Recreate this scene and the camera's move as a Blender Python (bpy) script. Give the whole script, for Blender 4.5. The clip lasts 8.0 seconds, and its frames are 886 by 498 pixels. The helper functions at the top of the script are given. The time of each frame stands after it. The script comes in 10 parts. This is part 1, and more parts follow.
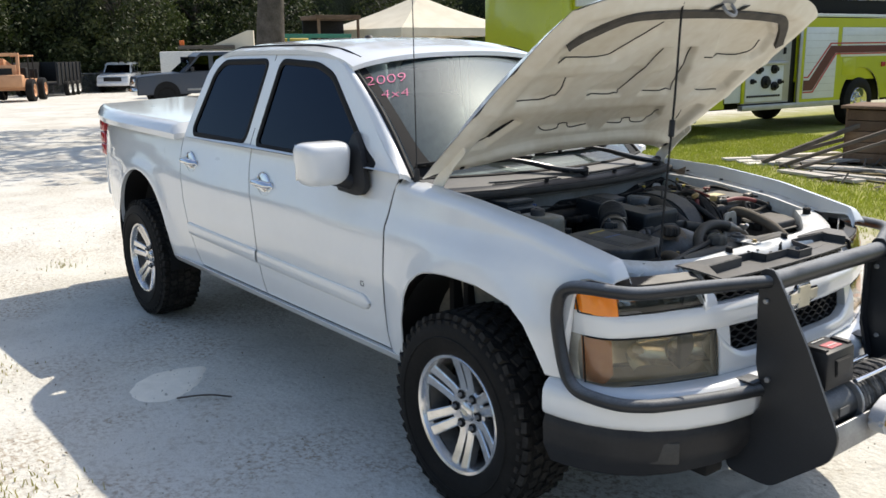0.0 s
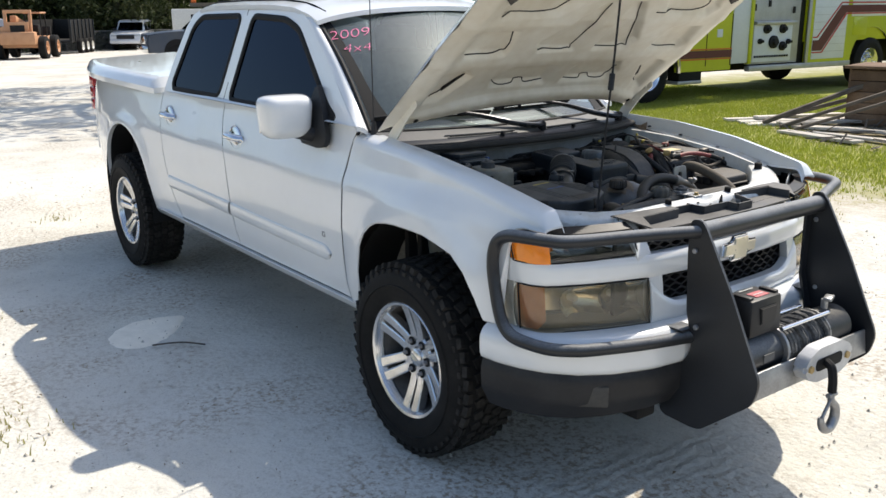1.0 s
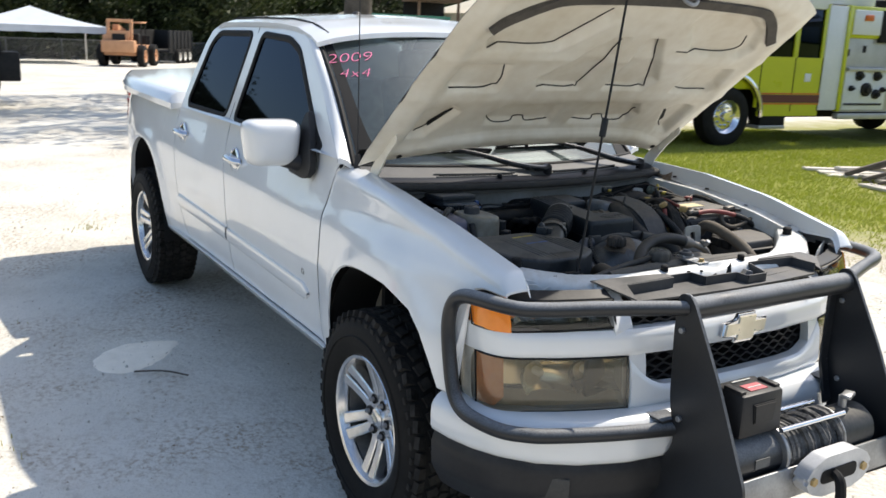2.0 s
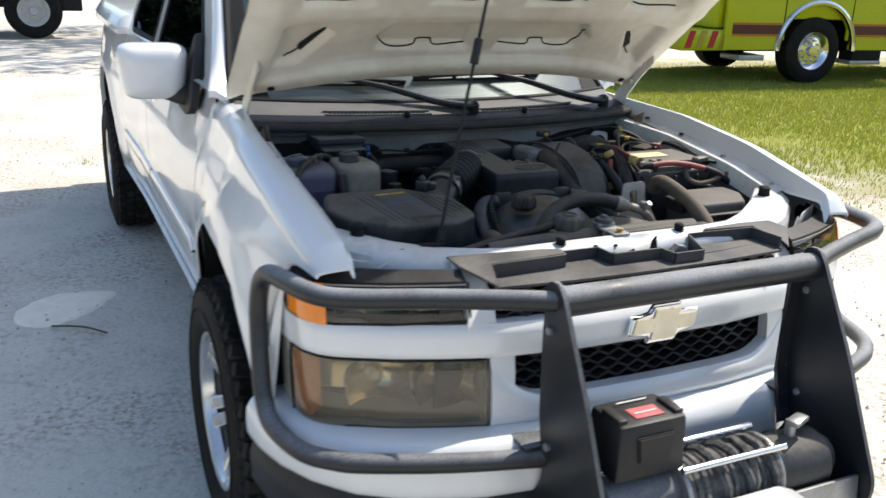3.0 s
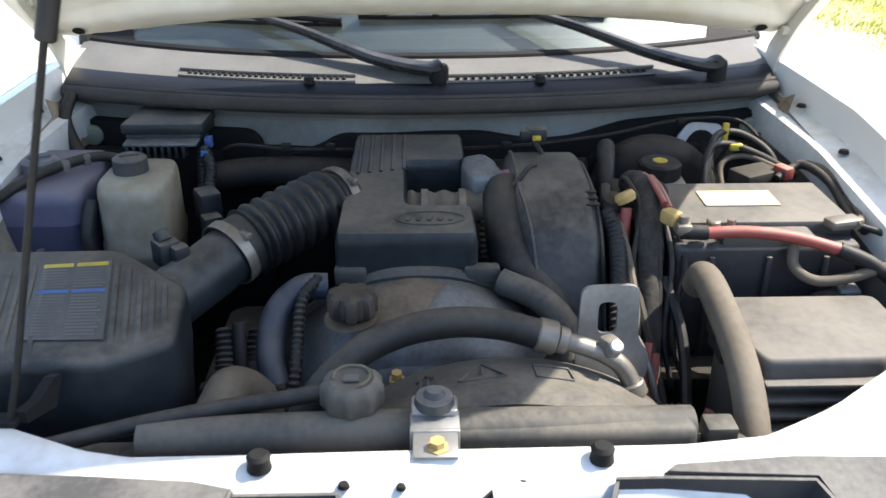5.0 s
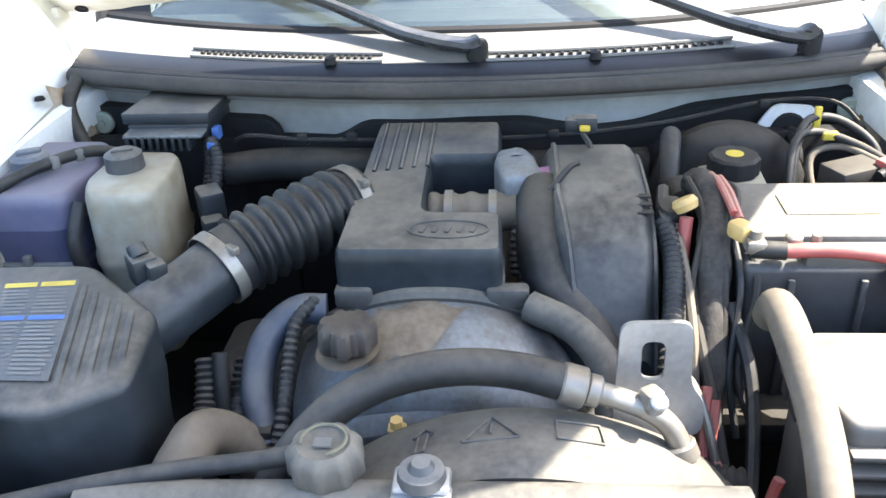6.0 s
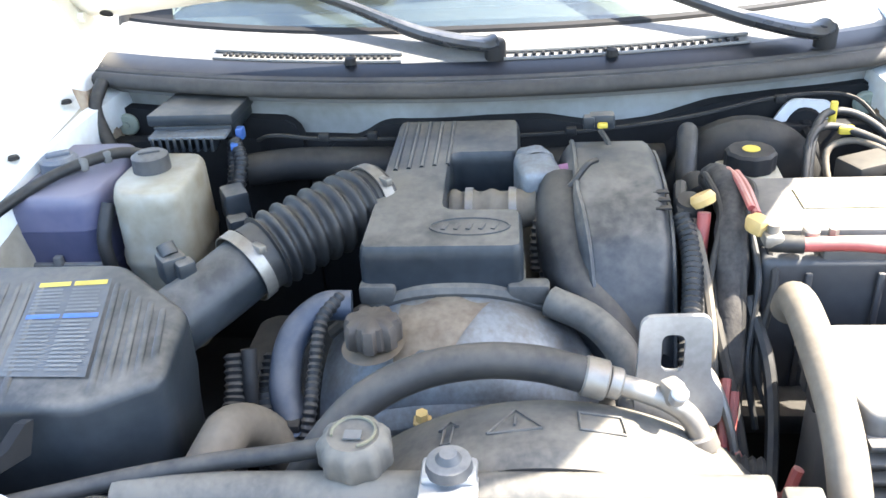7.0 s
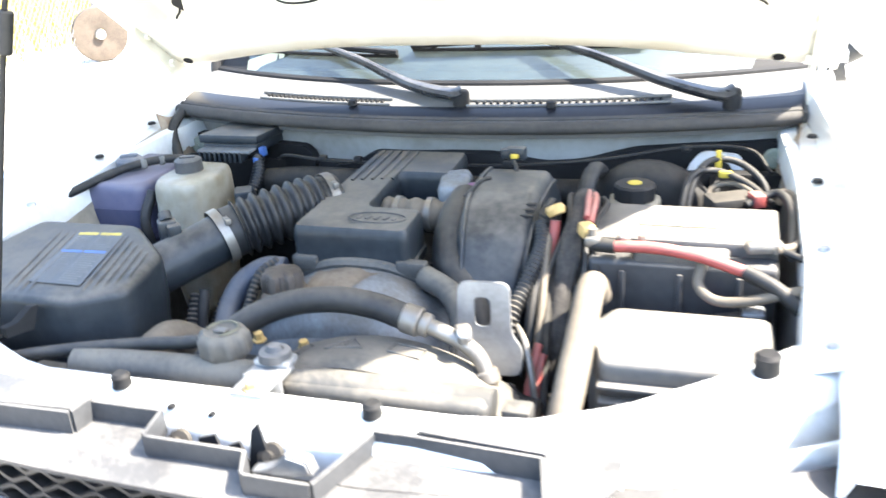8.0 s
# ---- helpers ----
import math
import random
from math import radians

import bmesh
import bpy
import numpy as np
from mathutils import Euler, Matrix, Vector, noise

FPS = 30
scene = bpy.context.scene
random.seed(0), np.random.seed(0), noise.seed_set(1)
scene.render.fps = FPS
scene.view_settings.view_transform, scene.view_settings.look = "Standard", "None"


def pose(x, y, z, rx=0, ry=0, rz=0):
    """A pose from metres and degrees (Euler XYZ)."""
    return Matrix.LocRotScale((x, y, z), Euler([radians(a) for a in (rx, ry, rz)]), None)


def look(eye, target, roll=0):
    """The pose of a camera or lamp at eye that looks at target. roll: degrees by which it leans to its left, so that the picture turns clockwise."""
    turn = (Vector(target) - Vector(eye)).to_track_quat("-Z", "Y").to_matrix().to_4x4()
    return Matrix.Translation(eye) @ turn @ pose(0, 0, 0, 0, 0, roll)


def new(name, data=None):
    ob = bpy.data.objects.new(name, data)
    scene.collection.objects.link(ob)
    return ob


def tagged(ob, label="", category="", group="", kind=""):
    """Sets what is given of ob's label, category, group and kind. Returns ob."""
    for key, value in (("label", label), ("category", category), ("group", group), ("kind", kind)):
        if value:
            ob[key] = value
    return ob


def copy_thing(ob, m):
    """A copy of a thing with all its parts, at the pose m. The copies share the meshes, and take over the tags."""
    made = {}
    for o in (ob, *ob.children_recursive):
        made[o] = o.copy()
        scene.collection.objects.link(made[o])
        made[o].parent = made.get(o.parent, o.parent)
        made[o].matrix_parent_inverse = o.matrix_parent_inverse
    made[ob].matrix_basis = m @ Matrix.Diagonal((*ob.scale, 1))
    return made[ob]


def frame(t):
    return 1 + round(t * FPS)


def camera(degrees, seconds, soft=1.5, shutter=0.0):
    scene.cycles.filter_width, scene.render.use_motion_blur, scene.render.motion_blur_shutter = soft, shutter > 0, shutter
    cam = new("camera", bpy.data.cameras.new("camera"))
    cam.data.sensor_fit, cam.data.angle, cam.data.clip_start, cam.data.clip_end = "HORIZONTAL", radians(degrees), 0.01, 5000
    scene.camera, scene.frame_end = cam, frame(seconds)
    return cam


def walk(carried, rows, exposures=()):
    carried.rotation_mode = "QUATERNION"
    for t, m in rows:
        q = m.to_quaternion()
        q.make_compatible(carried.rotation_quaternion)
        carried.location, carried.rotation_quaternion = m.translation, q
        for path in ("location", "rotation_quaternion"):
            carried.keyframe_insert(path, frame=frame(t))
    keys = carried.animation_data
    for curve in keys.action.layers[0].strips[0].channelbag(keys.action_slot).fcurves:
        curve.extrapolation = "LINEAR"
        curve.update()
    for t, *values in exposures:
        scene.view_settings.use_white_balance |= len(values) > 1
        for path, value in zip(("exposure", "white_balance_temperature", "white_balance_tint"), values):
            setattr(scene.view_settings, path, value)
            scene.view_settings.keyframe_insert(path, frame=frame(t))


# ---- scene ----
cam = camera(53.3, 8.0, shutter=0.3)
PATH = [
    (0, (2.32, -2.686, 1.66), (0.779, -1.49, 1.218), -0.7),
    (0.5, (2.469, -2.631, 1.648), (0.926, -1.448, 1.176), -0.5),
    (1, (2.542, -2.555, 1.641), (0.996, -1.401, 1.114), -0.5),
    (1.5, (2.518, -2.365, 1.634), (0.941, -1.218, 1.191), -0.3),
    (1.7, (2.497, -2.259, 1.647), (0.892, -1.149, 1.211), 0.9),
    (2.8, (2.309, -1.388, 1.606), (0.579, -0.593, 0.996), 1.6),
    (3, (2.237, -1.22, 1.583), (0.519, -0.405, 0.963), 2.1),
    (3.5, (2.021, -0.845, 1.572), (0.271, -0.142, 0.907), 1.3),
    (4, (1.811, -0.454, 1.567), (-0.013, -0.061, 0.847), 1.1),
    (4.5, (1.547, -0.182, 1.557), (-0.289, 0.087, 0.811), 2.1),
    (4.7, (1.447, -0.102, 1.559), (-0.376, 0.081, 0.757), 1.6),
    (5.8, (1.133, 0.094, 1.533), (-0.62, -0.064, 0.582), -3.0),
    (6, (1.12, 0.085, 1.532), (-0.63, -0.08, 0.578), -2.7),
    (6.5, (1.113, 0.074, 1.529), (-0.626, -0.115, 0.56), -3.0),
    (7, (1.139, 0.077, 1.543), (-0.605, -0.119, 0.583), -3.7),
    (7.5, (1.238, 0.234, 1.535), (-0.526, -0.232, 0.717), -5.5),
    (8, (1.408, 0.542, 1.534), (-0.336, -0.078, 0.777), -4.0),
]
EXPOSURE = [(t, ev, 6830, 10) for t, ev in ((0, 0.56), (1.7, 0.70), (3.0, 0.80), (3.5, 0.92), (4.0, 1.25), (4.7, 1.50), (5.8, 3.06), (6.5, 3.55), (7.0, 3.66), (7.5, 3.68), (8.0, 3.55))]
walk(cam, [(t, look(eye, target, roll)) for t, eye, target, roll in PATH], EXPOSURE)

# ---- light: sun from the truck's left, high, clear sky ----
TO_SUN = Vector((-0.17, 0.745, 1.0)).normalized()
ELEV = math.asin(TO_SUN.z)
world = bpy.data.worlds.new("world")
scene.world = world
world.use_nodes = True
wn = world.node_tree
sky = wn.nodes.new("ShaderNodeTexSky")
sky.sky_type = "NISHITA"
sky.sun_disc = False
sky.sun_elevation = ELEV
sky.sun_rotation = math.atan2(TO_SUN.x, TO_SUN.y)
sky.air_density, sky.dust_density, sky.ozone_density = 1.0, 1.2, 1.0
wn.links.new(sky.outputs[0], wn.nodes["Background"].inputs[0])
wn.nodes["Background"].inputs[1].default_value = 0.14
sun_data = bpy.data.lights.new("sun", "SUN")
sun_data.energy, sun_data.angle, sun_data.color = 3.5, radians(0.55), (1.0, 0.95, 0.87)
sun = new("sun", sun_data)
sun.matrix_world = look(TO_SUN * 40, (0, 0, 0))


# ---- materials ----
def mat(name, c1, c2=None, rough=0.5, metal=0.0, scale=6.0, fine=70.0, bump=0.0, coat=0.0, dust=None,
        dusty=0.0, rvar=0.08, trans=0.0, ior=1.45, alpha=1.0, depth=0.002, random=0.0, spread=0.5, dust_from=0.1, spec=0.5):
    """A principled material: two colours mixed by coarse and fine noise, dust that settles or sheen that is painted on
    upward faces, fine relief.
    """
    m = bpy.data.materials.new(name)
    m.use_nodes = True
    nt = m.node_tree
    N, L = nt.nodes, nt.links
    b = N["Principled BSDF"]
    tc = N.new("ShaderNodeTexCoord")
    n1 = N.new("ShaderNodeTexNoise")
    n1.inputs["Scale"].default_value, n1.inputs["Detail"].default_value = scale, 5.0
    n2 = N.new("ShaderNodeTexNoise")
    n2.inputs["Scale"].default_value, n2.inputs["Detail"].default_value = fine, 3.0
    L.new(tc.outputs["Object"], n1.inputs["Vector"])
    L.new(tc.outputs["Object"], n2.inputs["Vector"])
    add = N.new("ShaderNodeMath")
    add.operation = "MULTIPLY_ADD"
    L.new(n2.outputs["Fac"], add.inputs[0])
    add.inputs[1].default_value = 0.45
    L.new(n1.outputs["Fac"], add.inputs[2])
    ramp = N.new("ShaderNodeMapRange")
    ramp.inputs["From Min"].default_value, ramp.inputs["From Max"].default_value = 0.72 - spread * 0.45, 0.72 + spread * 0.45
    L.new(add.outputs[0], ramp.inputs["Value"])
    mix = N.new("ShaderNodeMix")
    mix.data_type = "RGBA"
    mix.inputs["A"].default_value = (*c1, 1)
    mix.inputs["B"].default_value = (*(c2 or [v * 0.8 for v in c1]), 1)
    L.new(ramp.outputs[0], mix.inputs["Factor"])
    col = mix.outputs["Result"]
    if random:
        oi = N.new("ShaderNodeObjectInfo")
        hs = N.new("ShaderNodeHueSaturation")
        mr = N.new("ShaderNodeMapRange")
        mr.inputs["To Min"].default_value, mr.inputs["To Max"].default_value = 1 - random, 1 + random
        L.new(oi.outputs["Random"], mr.inputs["Value"])
        L.new(mr.outputs[0], hs.inputs["Value"])
        L.new(col, hs.inputs["Color"])
        col = hs.outputs["Color"]
    rgh = N.new("ShaderNodeMapRange")
    rgh.inputs["To Min"].default_value, rgh.inputs["To Max"].default_value = max(rough - rvar, 0.02), min(rough + rvar, 1)
    L.new(n1.outputs["Fac"], rgh.inputs["Value"])
    rout = rgh.outputs[0]
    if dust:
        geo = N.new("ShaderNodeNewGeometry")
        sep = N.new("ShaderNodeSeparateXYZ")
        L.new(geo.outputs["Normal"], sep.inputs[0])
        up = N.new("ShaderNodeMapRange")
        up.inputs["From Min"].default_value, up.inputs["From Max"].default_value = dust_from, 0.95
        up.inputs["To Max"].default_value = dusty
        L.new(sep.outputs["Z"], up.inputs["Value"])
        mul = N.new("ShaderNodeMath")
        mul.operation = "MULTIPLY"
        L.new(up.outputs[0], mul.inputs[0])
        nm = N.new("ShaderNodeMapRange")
        nm.inputs["From Min"].default_value, nm.inputs["From Max"].default_value = 0.80, 1.15
        nm.inputs["To Min"].default_value = 0.22
        # wiped and speckled film: a coarse patch, a fine speck
        n3 = N.new("ShaderNodeTexNoise")
        n3.inputs["Scale"].default_value, n3.inputs["Detail"].default_value = scale * 2.3, 8.0
        n3.inputs["Roughness"].default_value, n3.inputs["Distortion"].default_value = 0.68, 0.6
        L.new(tc.outputs["Object"], n3.inputs["Vector"])
        mix3 = N.new("ShaderNodeMath")
        mix3.operation = "MULTIPLY_ADD"
        L.new(n3.outputs["Fac"], mix3.inputs[0])
        mix3.inputs[1].default_value = 0.55
        L.new(add.outputs[0], mix3.inputs[2])
        L.new(mix3.outputs[0], nm.inputs["Value"])
        L.new(nm.outputs[0], mul.inputs[1])
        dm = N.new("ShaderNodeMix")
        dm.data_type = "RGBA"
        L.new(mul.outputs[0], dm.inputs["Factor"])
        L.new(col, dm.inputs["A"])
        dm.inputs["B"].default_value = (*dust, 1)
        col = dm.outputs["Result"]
        rm = N.new("ShaderNodeMix")
        L.new(mul.outputs[0], rm.inputs["Factor"])
        L.new(rout, rm.inputs["A"])
        rm.inputs["B"].default_value = 0.9
        rout = rm.outputs["Result"]
    L.new(col, b.inputs["Base Color"])
    L.new(rout, b.inputs["Roughness"])
    b.inputs["Metallic"].default_value = metal
    b.inputs["Coat Weight"].default_value = coat
    b.inputs["Coat Roughness"].default_value = 0.06
    b.inputs["Transmission Weight"].default_value = trans
    b.inputs["IOR"].default_value = ior
    b.inputs["Specular IOR Level"].default_value = spec
    b.inputs["Alpha"].default_value = alpha
    if bump:
        bp = N.new("ShaderNodeBump")
        bp.inputs["Strength"].default_value, bp.inputs["Distance"].default_value = bump, depth
        L.new(add.outputs[0], bp.inputs["Height"])
        L.new(bp.outputs[0], b.inputs["Normal"])
    return m


SAND = (0.42, 0.37, 0.29)
PAINT = mat("white_paint", (0.76, 0.77, 0.765), (0.70, 0.71, 0.70), rough=0.30, coat=1.0, scale=3, fine=25, rvar=0.06, spread=1.0)
PAINT_IN = mat("inner_white_paint", (0.72, 0.76, 0.78), (0.50, 0.49, 0.45), rough=0.45, coat=0.2, scale=11, fine=60, dust=SAND, dusty=0.2, spread=0.7)
HOODIN = mat("dusty_white_hood_inner", (0.76, 0.74, 0.66), (0.56, 0.50, 0.39), rough=0.55, scale=4, fine=22, bump=0.12, spread=0.75)
BLACK = mat("black_plastic", (0.013, 0.0135, 0.015), (0.024, 0.024, 0.025), rough=0.5, scale=10, bump=0.1, dust=SAND, dusty=0.05, spec=0.35)
TRIM = mat("grey_black_trim", (0.030, 0.031, 0.033), (0.055, 0.056, 0.057), rough=0.5, scale=7, fine=120, bump=0.2, dust=(0.20, 0.19, 0.175), dusty=0.5, dust_from=0.6)
# GUARD's pale blue-grey tops: dust, with the sky's sheen painted into its colour
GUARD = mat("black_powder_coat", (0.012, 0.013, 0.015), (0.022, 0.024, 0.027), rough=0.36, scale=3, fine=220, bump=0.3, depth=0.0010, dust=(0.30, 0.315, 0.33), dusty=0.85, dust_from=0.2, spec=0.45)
GASKET = mat("black_rubber_seal", (0.008, 0.008, 0.0085), (0.014, 0.014, 0.014), rough=0.7, scale=10, spec=0.25)
RUBBER = mat("tyre_rubber", (0.006, 0.006, 0.006), (0.016, 0.015, 0.0135), rough=0.75, scale=9, fine=60, bump=0.4, spec=0.22)
TREAD = mat("dusty_tread_rubber", (0.009, 0.009, 0.0085), (0.040, 0.037, 0.033), rough=0.9, scale=14, fine=60, bump=0.5, spec=0.2)
ALLOY = mat("machined_alloy", (0.80, 0.80, 0.80), (0.62, 0.61, 0.60), rough=0.24, metal=0.88, scale=12, fine=90, dust=None)
CHROME = mat("chrome", (0.75, 0.76, 0.78), (0.66, 0.66, 0.68), rough=0.10, metal=1.0, scale=20, rvar=0.05)
STEEL = mat("grey_steel", (0.36, 0.37, 0.38), (0.24, 0.24, 0.24), rough=0.42, metal=0.7, scale=14, fine=120, bump=0.2)
CLAMP = mat("dull_clamp_steel", (0.20, 0.192, 0.175), (0.135, 0.122, 0.105), rough=0.42, metal=0.55, scale=30, fine=120)
CASTAL = mat("cast_aluminium", (0.162, 0.18, 0.198), (0.078, 0.081, 0.081), rough=0.5, metal=0.35, scale=16, fine=150, bump=0.4, dust=(0.132, 0.114, 0.09), dusty=0.5)
ENGPL = mat("dusty_engine_plastic", (0.00806, 0.01116, 0.01426), (0.02232, 0.02666, 0.031), rough=0.40, scale=11, fine=70, bump=0.25, dust=(0.150, 0.136, 0.114), dusty=0.75, dust_from=0.35, spec=0.38)
ENGBLK = mat("engine_black", (0.0091, 0.0091, 0.0098), (0.021, 0.0196, 0.0175), rough=0.65, scale=12, fine=80, bump=0.3, dust=(0.112, 0.098, 0.077), dusty=0.3, dust_from=0.3, spec=0.3)
HOSE = mat("dusty_black_hose", (0.00806, 0.0093, 0.01116), (0.02232, 0.0217, 0.02046), rough=0.5, scale=14, fine=90, bump=0.2, dust=(0.1054, 0.09424, 0.0775), dusty=0.5, dust_from=0.3, spec=0.35)
TANHOSE = mat("tan_dusted_hose", (0.084, 0.07, 0.0532), (0.133, 0.112, 0.0854), rough=0.8, scale=10, fine=110, bump=0.2)
SHROUD = mat("dusty_fan_shroud", (0.0341, 0.0341, 0.03286), (0.0713, 0.06634, 0.05766), rough=0.65, scale=10, fine=110, bump=0.2, dust=(0.155, 0.1395, 0.1116), dusty=0.6)
TANK = mat("stained_white_tank", (0.3102, 0.3036, 0.2574), (0.1584, 0.1188, 0.066), rough=0.45, scale=9, fine=40, spread=0.6)
COOL = mat("violet_tank", (0.112, 0.104, 0.152), (0.072, 0.074, 0.122), rough=0.4, scale=9, fine=50, dust=(0.231, 0.2112, 0.2178), dusty=0.45)
ALUPIPE = mat("dull_aluminium_pipe", (0.25, 0.235, 0.21), (0.16, 0.14, 0.115), rough=0.45, metal=0.6, scale=18, fine=90)
RED = mat("red_cable", (0.288, 0.056, 0.048), (0.192, 0.04, 0.036), rough=0.5, scale=20, dust=SAND, dusty=0.3)
YELLOW = mat("yellow_plastic", (0.465, 0.36, 0.045), (0.36, 0.2625, 0.0375), rough=0.5, scale=20)
BRASS = mat("tan_plastic_handle", (0.45, 0.315, 0.12), (0.3375, 0.225, 0.09), rough=0.5, scale=20)
WHITEPL = mat("white_plastic", (0.72, 0.71, 0.66), (0.55, 0.53, 0.48), rough=0.5, scale=20)
BLUE = mat("blue_plastic", (0.035, 0.112, 0.315), (0.028, 0.07, 0.21), rough=0.45, scale=20)
PINK = mat("pink_marker", (0.85, 0.22, 0.38), (0.75, 0.16, 0.30), rough=0.6, scale=30)
LABEL = mat("grey_label_print", (0.13, 0.13, 0.124), (0.08, 0.08, 0.078), rough=0.55, scale=20)
GOLD = mat("gold_emblem", (0.92, 0.82, 0.62), (0.84, 0.74, 0.54), rough=0.30, metal=0.35, scale=25)
SEAT = mat("grey_seat_cloth", (0.42, 0.40, 0.37), (0.32, 0.30, 0.28), rough=0.9, scale=20, bump=0.3)
AMBER = mat("amber_lens", (0.98, 0.29, 0.015), (0.85, 0.22, 0.012), rough=0.2, scale=10, coat=0.5)
LAMPIN = mat("lamp_reflector", (0.78, 0.75, 0.66), (0.62, 0.57, 0.46), rough=0.22, metal=0.45, scale=8)
REDLENS = mat("red_lens", (0.45, 0.015, 0.02), (0.35, 0.01, 0.015), rough=0.15, coat=0.6, scale=10)


def glass(name, tint, rough=0.02, haze=(0.5, 0.45, 0.35), hazy=0.0, sheen=(1, 1, 1), film=0.0):
    """Thin sheet glass: a tinted see-through layer under a glossy surface, with a little haze where the pane is aged or
    reflected sky is painted in.
    """
    m = bpy.data.materials.new(name)
    m.use_nodes = True
    nt = m.node_tree
    N, L = nt.nodes, nt.links
    N.remove(N["Principled BSDF"])
    out = N["Material Output"]
    tr = N.new("ShaderNodeBsdfTransparent")
    tr.inputs[0].default_value = (*tint, 1)
    gl = N.new("ShaderNodeBsdfGlossy")
    gl.inputs["Roughness"].default_value = rough
    gl.inputs["Color"].default_value = (*sheen, 1)
    fr = N.new("ShaderNodeFresnel")
    fr.inputs[0].default_value = 1.52
    base = tr.outputs[0]
    if hazy:
        df = N.new("ShaderNodeBsdfDiffuse")
        df.inputs[0].default_value = (*haze, 1)
        nz = N.new("ShaderNodeTexNoise")
        nz.inputs["Scale"].default_value = 9.0
        tc = N.new("ShaderNodeTexCoord")
        L.new(tc.outputs["Object"], nz.inputs["Vector"])
        mr = N.new("ShaderNodeMapRange")
        mr.inputs["To Min"].default_value, mr.inputs["To Max"].default_value = hazy * 0.6, hazy * 1.4
        L.new(nz.outputs["Fac"], mr.inputs["Value"])
        mh = N.new("ShaderNodeMixShader")
        L.new(mr.outputs[0], mh.inputs[0])
        L.new(tr.outputs[0], mh.inputs[1])
        L.new(df.outputs[0], mh.inputs[2])
        base = mh.outputs[0]
    if film:
        # thin film of dust that spreads the sun's reflection
        fl = N.new("ShaderNodeBsdfGlossy")
        fl.inputs["Roughness"].default_value = 0.42
        fl.inputs["Color"].default_value = (0.80, 0.95, 0.97, 1)
        mf = N.new("ShaderNodeMixShader")
        mf.inputs[0].default_value = film
        L.new(base, mf.inputs[1])
        L.new(fl.outputs[0], mf.inputs[2])
        base = mf.outputs[0]
    mx = N.new("ShaderNodeMixShader")
    L.new(fr.outputs[0], mx.inputs[0])
    L.new(base, mx.inputs[1])
    L.new(gl.outputs[0], mx.inputs[2])
    L.new(mx.outputs[0], out.inputs["Surface"])
    return m


TINT = glass("tinted_glass", (0.025, 0.03, 0.04), sheen=(0.26, 0.33, 0.46))
# teal haze: dust film, with the reflected sky painted into its colour
SCREEN = glass("windshield_glass", (0.42, 0.52, 0.51), hazy=0.05, haze=(0.42, 0.58, 0.60), film=0.03)
LENS = glass("yellowed_lens", (0.88, 0.80, 0.64), rough=0.04, hazy=0.13, haze=(0.62, 0.54, 0.40))
LENSDARK = glass("smoked_lens", (0.86, 0.87, 0.86), rough=0.03, hazy=0.03, haze=(0.30, 0.30, 0.28))


# ---- helpers for meshes ----
def finish(bm, name, material, smooth=True, sharp=38):
    bmesh.ops.recalc_face_normals(bm, faces=bm.faces)
    for f in bm.faces:
        f.smooth = smooth
    lim = radians(sharp)
    for e in bm.edges:
        if len(e.link_faces) == 2 and e.calc_face_angle(0) > lim:
            e.smooth = False
    me = bpy.data.meshes.new(name)
    bm.to_mesh(me)
    bm.free()
    me.materials.append(material)
    return me


def part(name, bm, material, parent=None, label="", sharp=38):
    ob = new(name, finish(bm, name, material, True, sharp))
    ob.parent = parent
    if label:
        tagged(ob, label=label)
    return ob


def again(ob, m, parent):
    """One more object on the same mesh."""
    o = new(ob.name.split(".")[0], ob.data)
    o.parent = parent
    o.matrix_basis = m
    return o


def thing(name, label, category, at=(0, 0, 0), group="", kind=""):
    ob = new(name)
    ob.location = at
    ob.empty_display_size = 0.2
    return tagged(ob, label, category, group, kind)


def B():
    return bmesh.new()


def box(bm, c, s, rot=None, bevel=0.004, seg=2, taper=1.0):
    """A bevelled block; taper shrinks the top face."""
    r = bmesh.ops.create_cube(bm, size=1.0)
    vs = r["verts"]
    m = Matrix.Translation(c) @ (rot.to_4x4() if rot else Matrix.Identity(4))
    for v in vs:
        k = taper if v.co.z > 0 else 1.0
        v.co = m @ Vector((v.co.x * s[0] * k, v.co.y * s[1] * k, v.co.z * s[2]))
    if bevel:
        es = list({e for v in vs for e in v.link_edges})
        bmesh.ops.bevel(bm, geom=es, offset=bevel, segments=seg, affect="EDGES", profile=0.5, clamp_overlap=True)


def rot_x(d):
    return Matrix.Rotation(radians(d), 3, "X")


def rot_y(d):
    return Matrix.Rotation(radians(d), 3, "Y")


def rot_z(d):
    return Matrix.Rotation(radians(d), 3, "Z")


def smooth_path(pts, sub=6):
    """Catmull-Rom points through pts."""
    P = [Vector(p) for p in pts]
    if len(P) < 3:
        return P
    P = [2 * P[0] - P[1]] + P + [2 * P[-1] - P[-2]]
    out = []
    for i in range(1, len(P) - 2):
        a, b, c, d = P[i - 1], P[i], P[i + 1], P[i + 2]
        for k in range(sub):
            t = k / sub
            out.append(0.5 * ((2 * b) + (c - a) * t + (2 * a - 5 * b + 4 * c - d) * t * t + (3 * b - a - 3 * c + d) * t ** 3))
    out.append(P[-2])
    return out


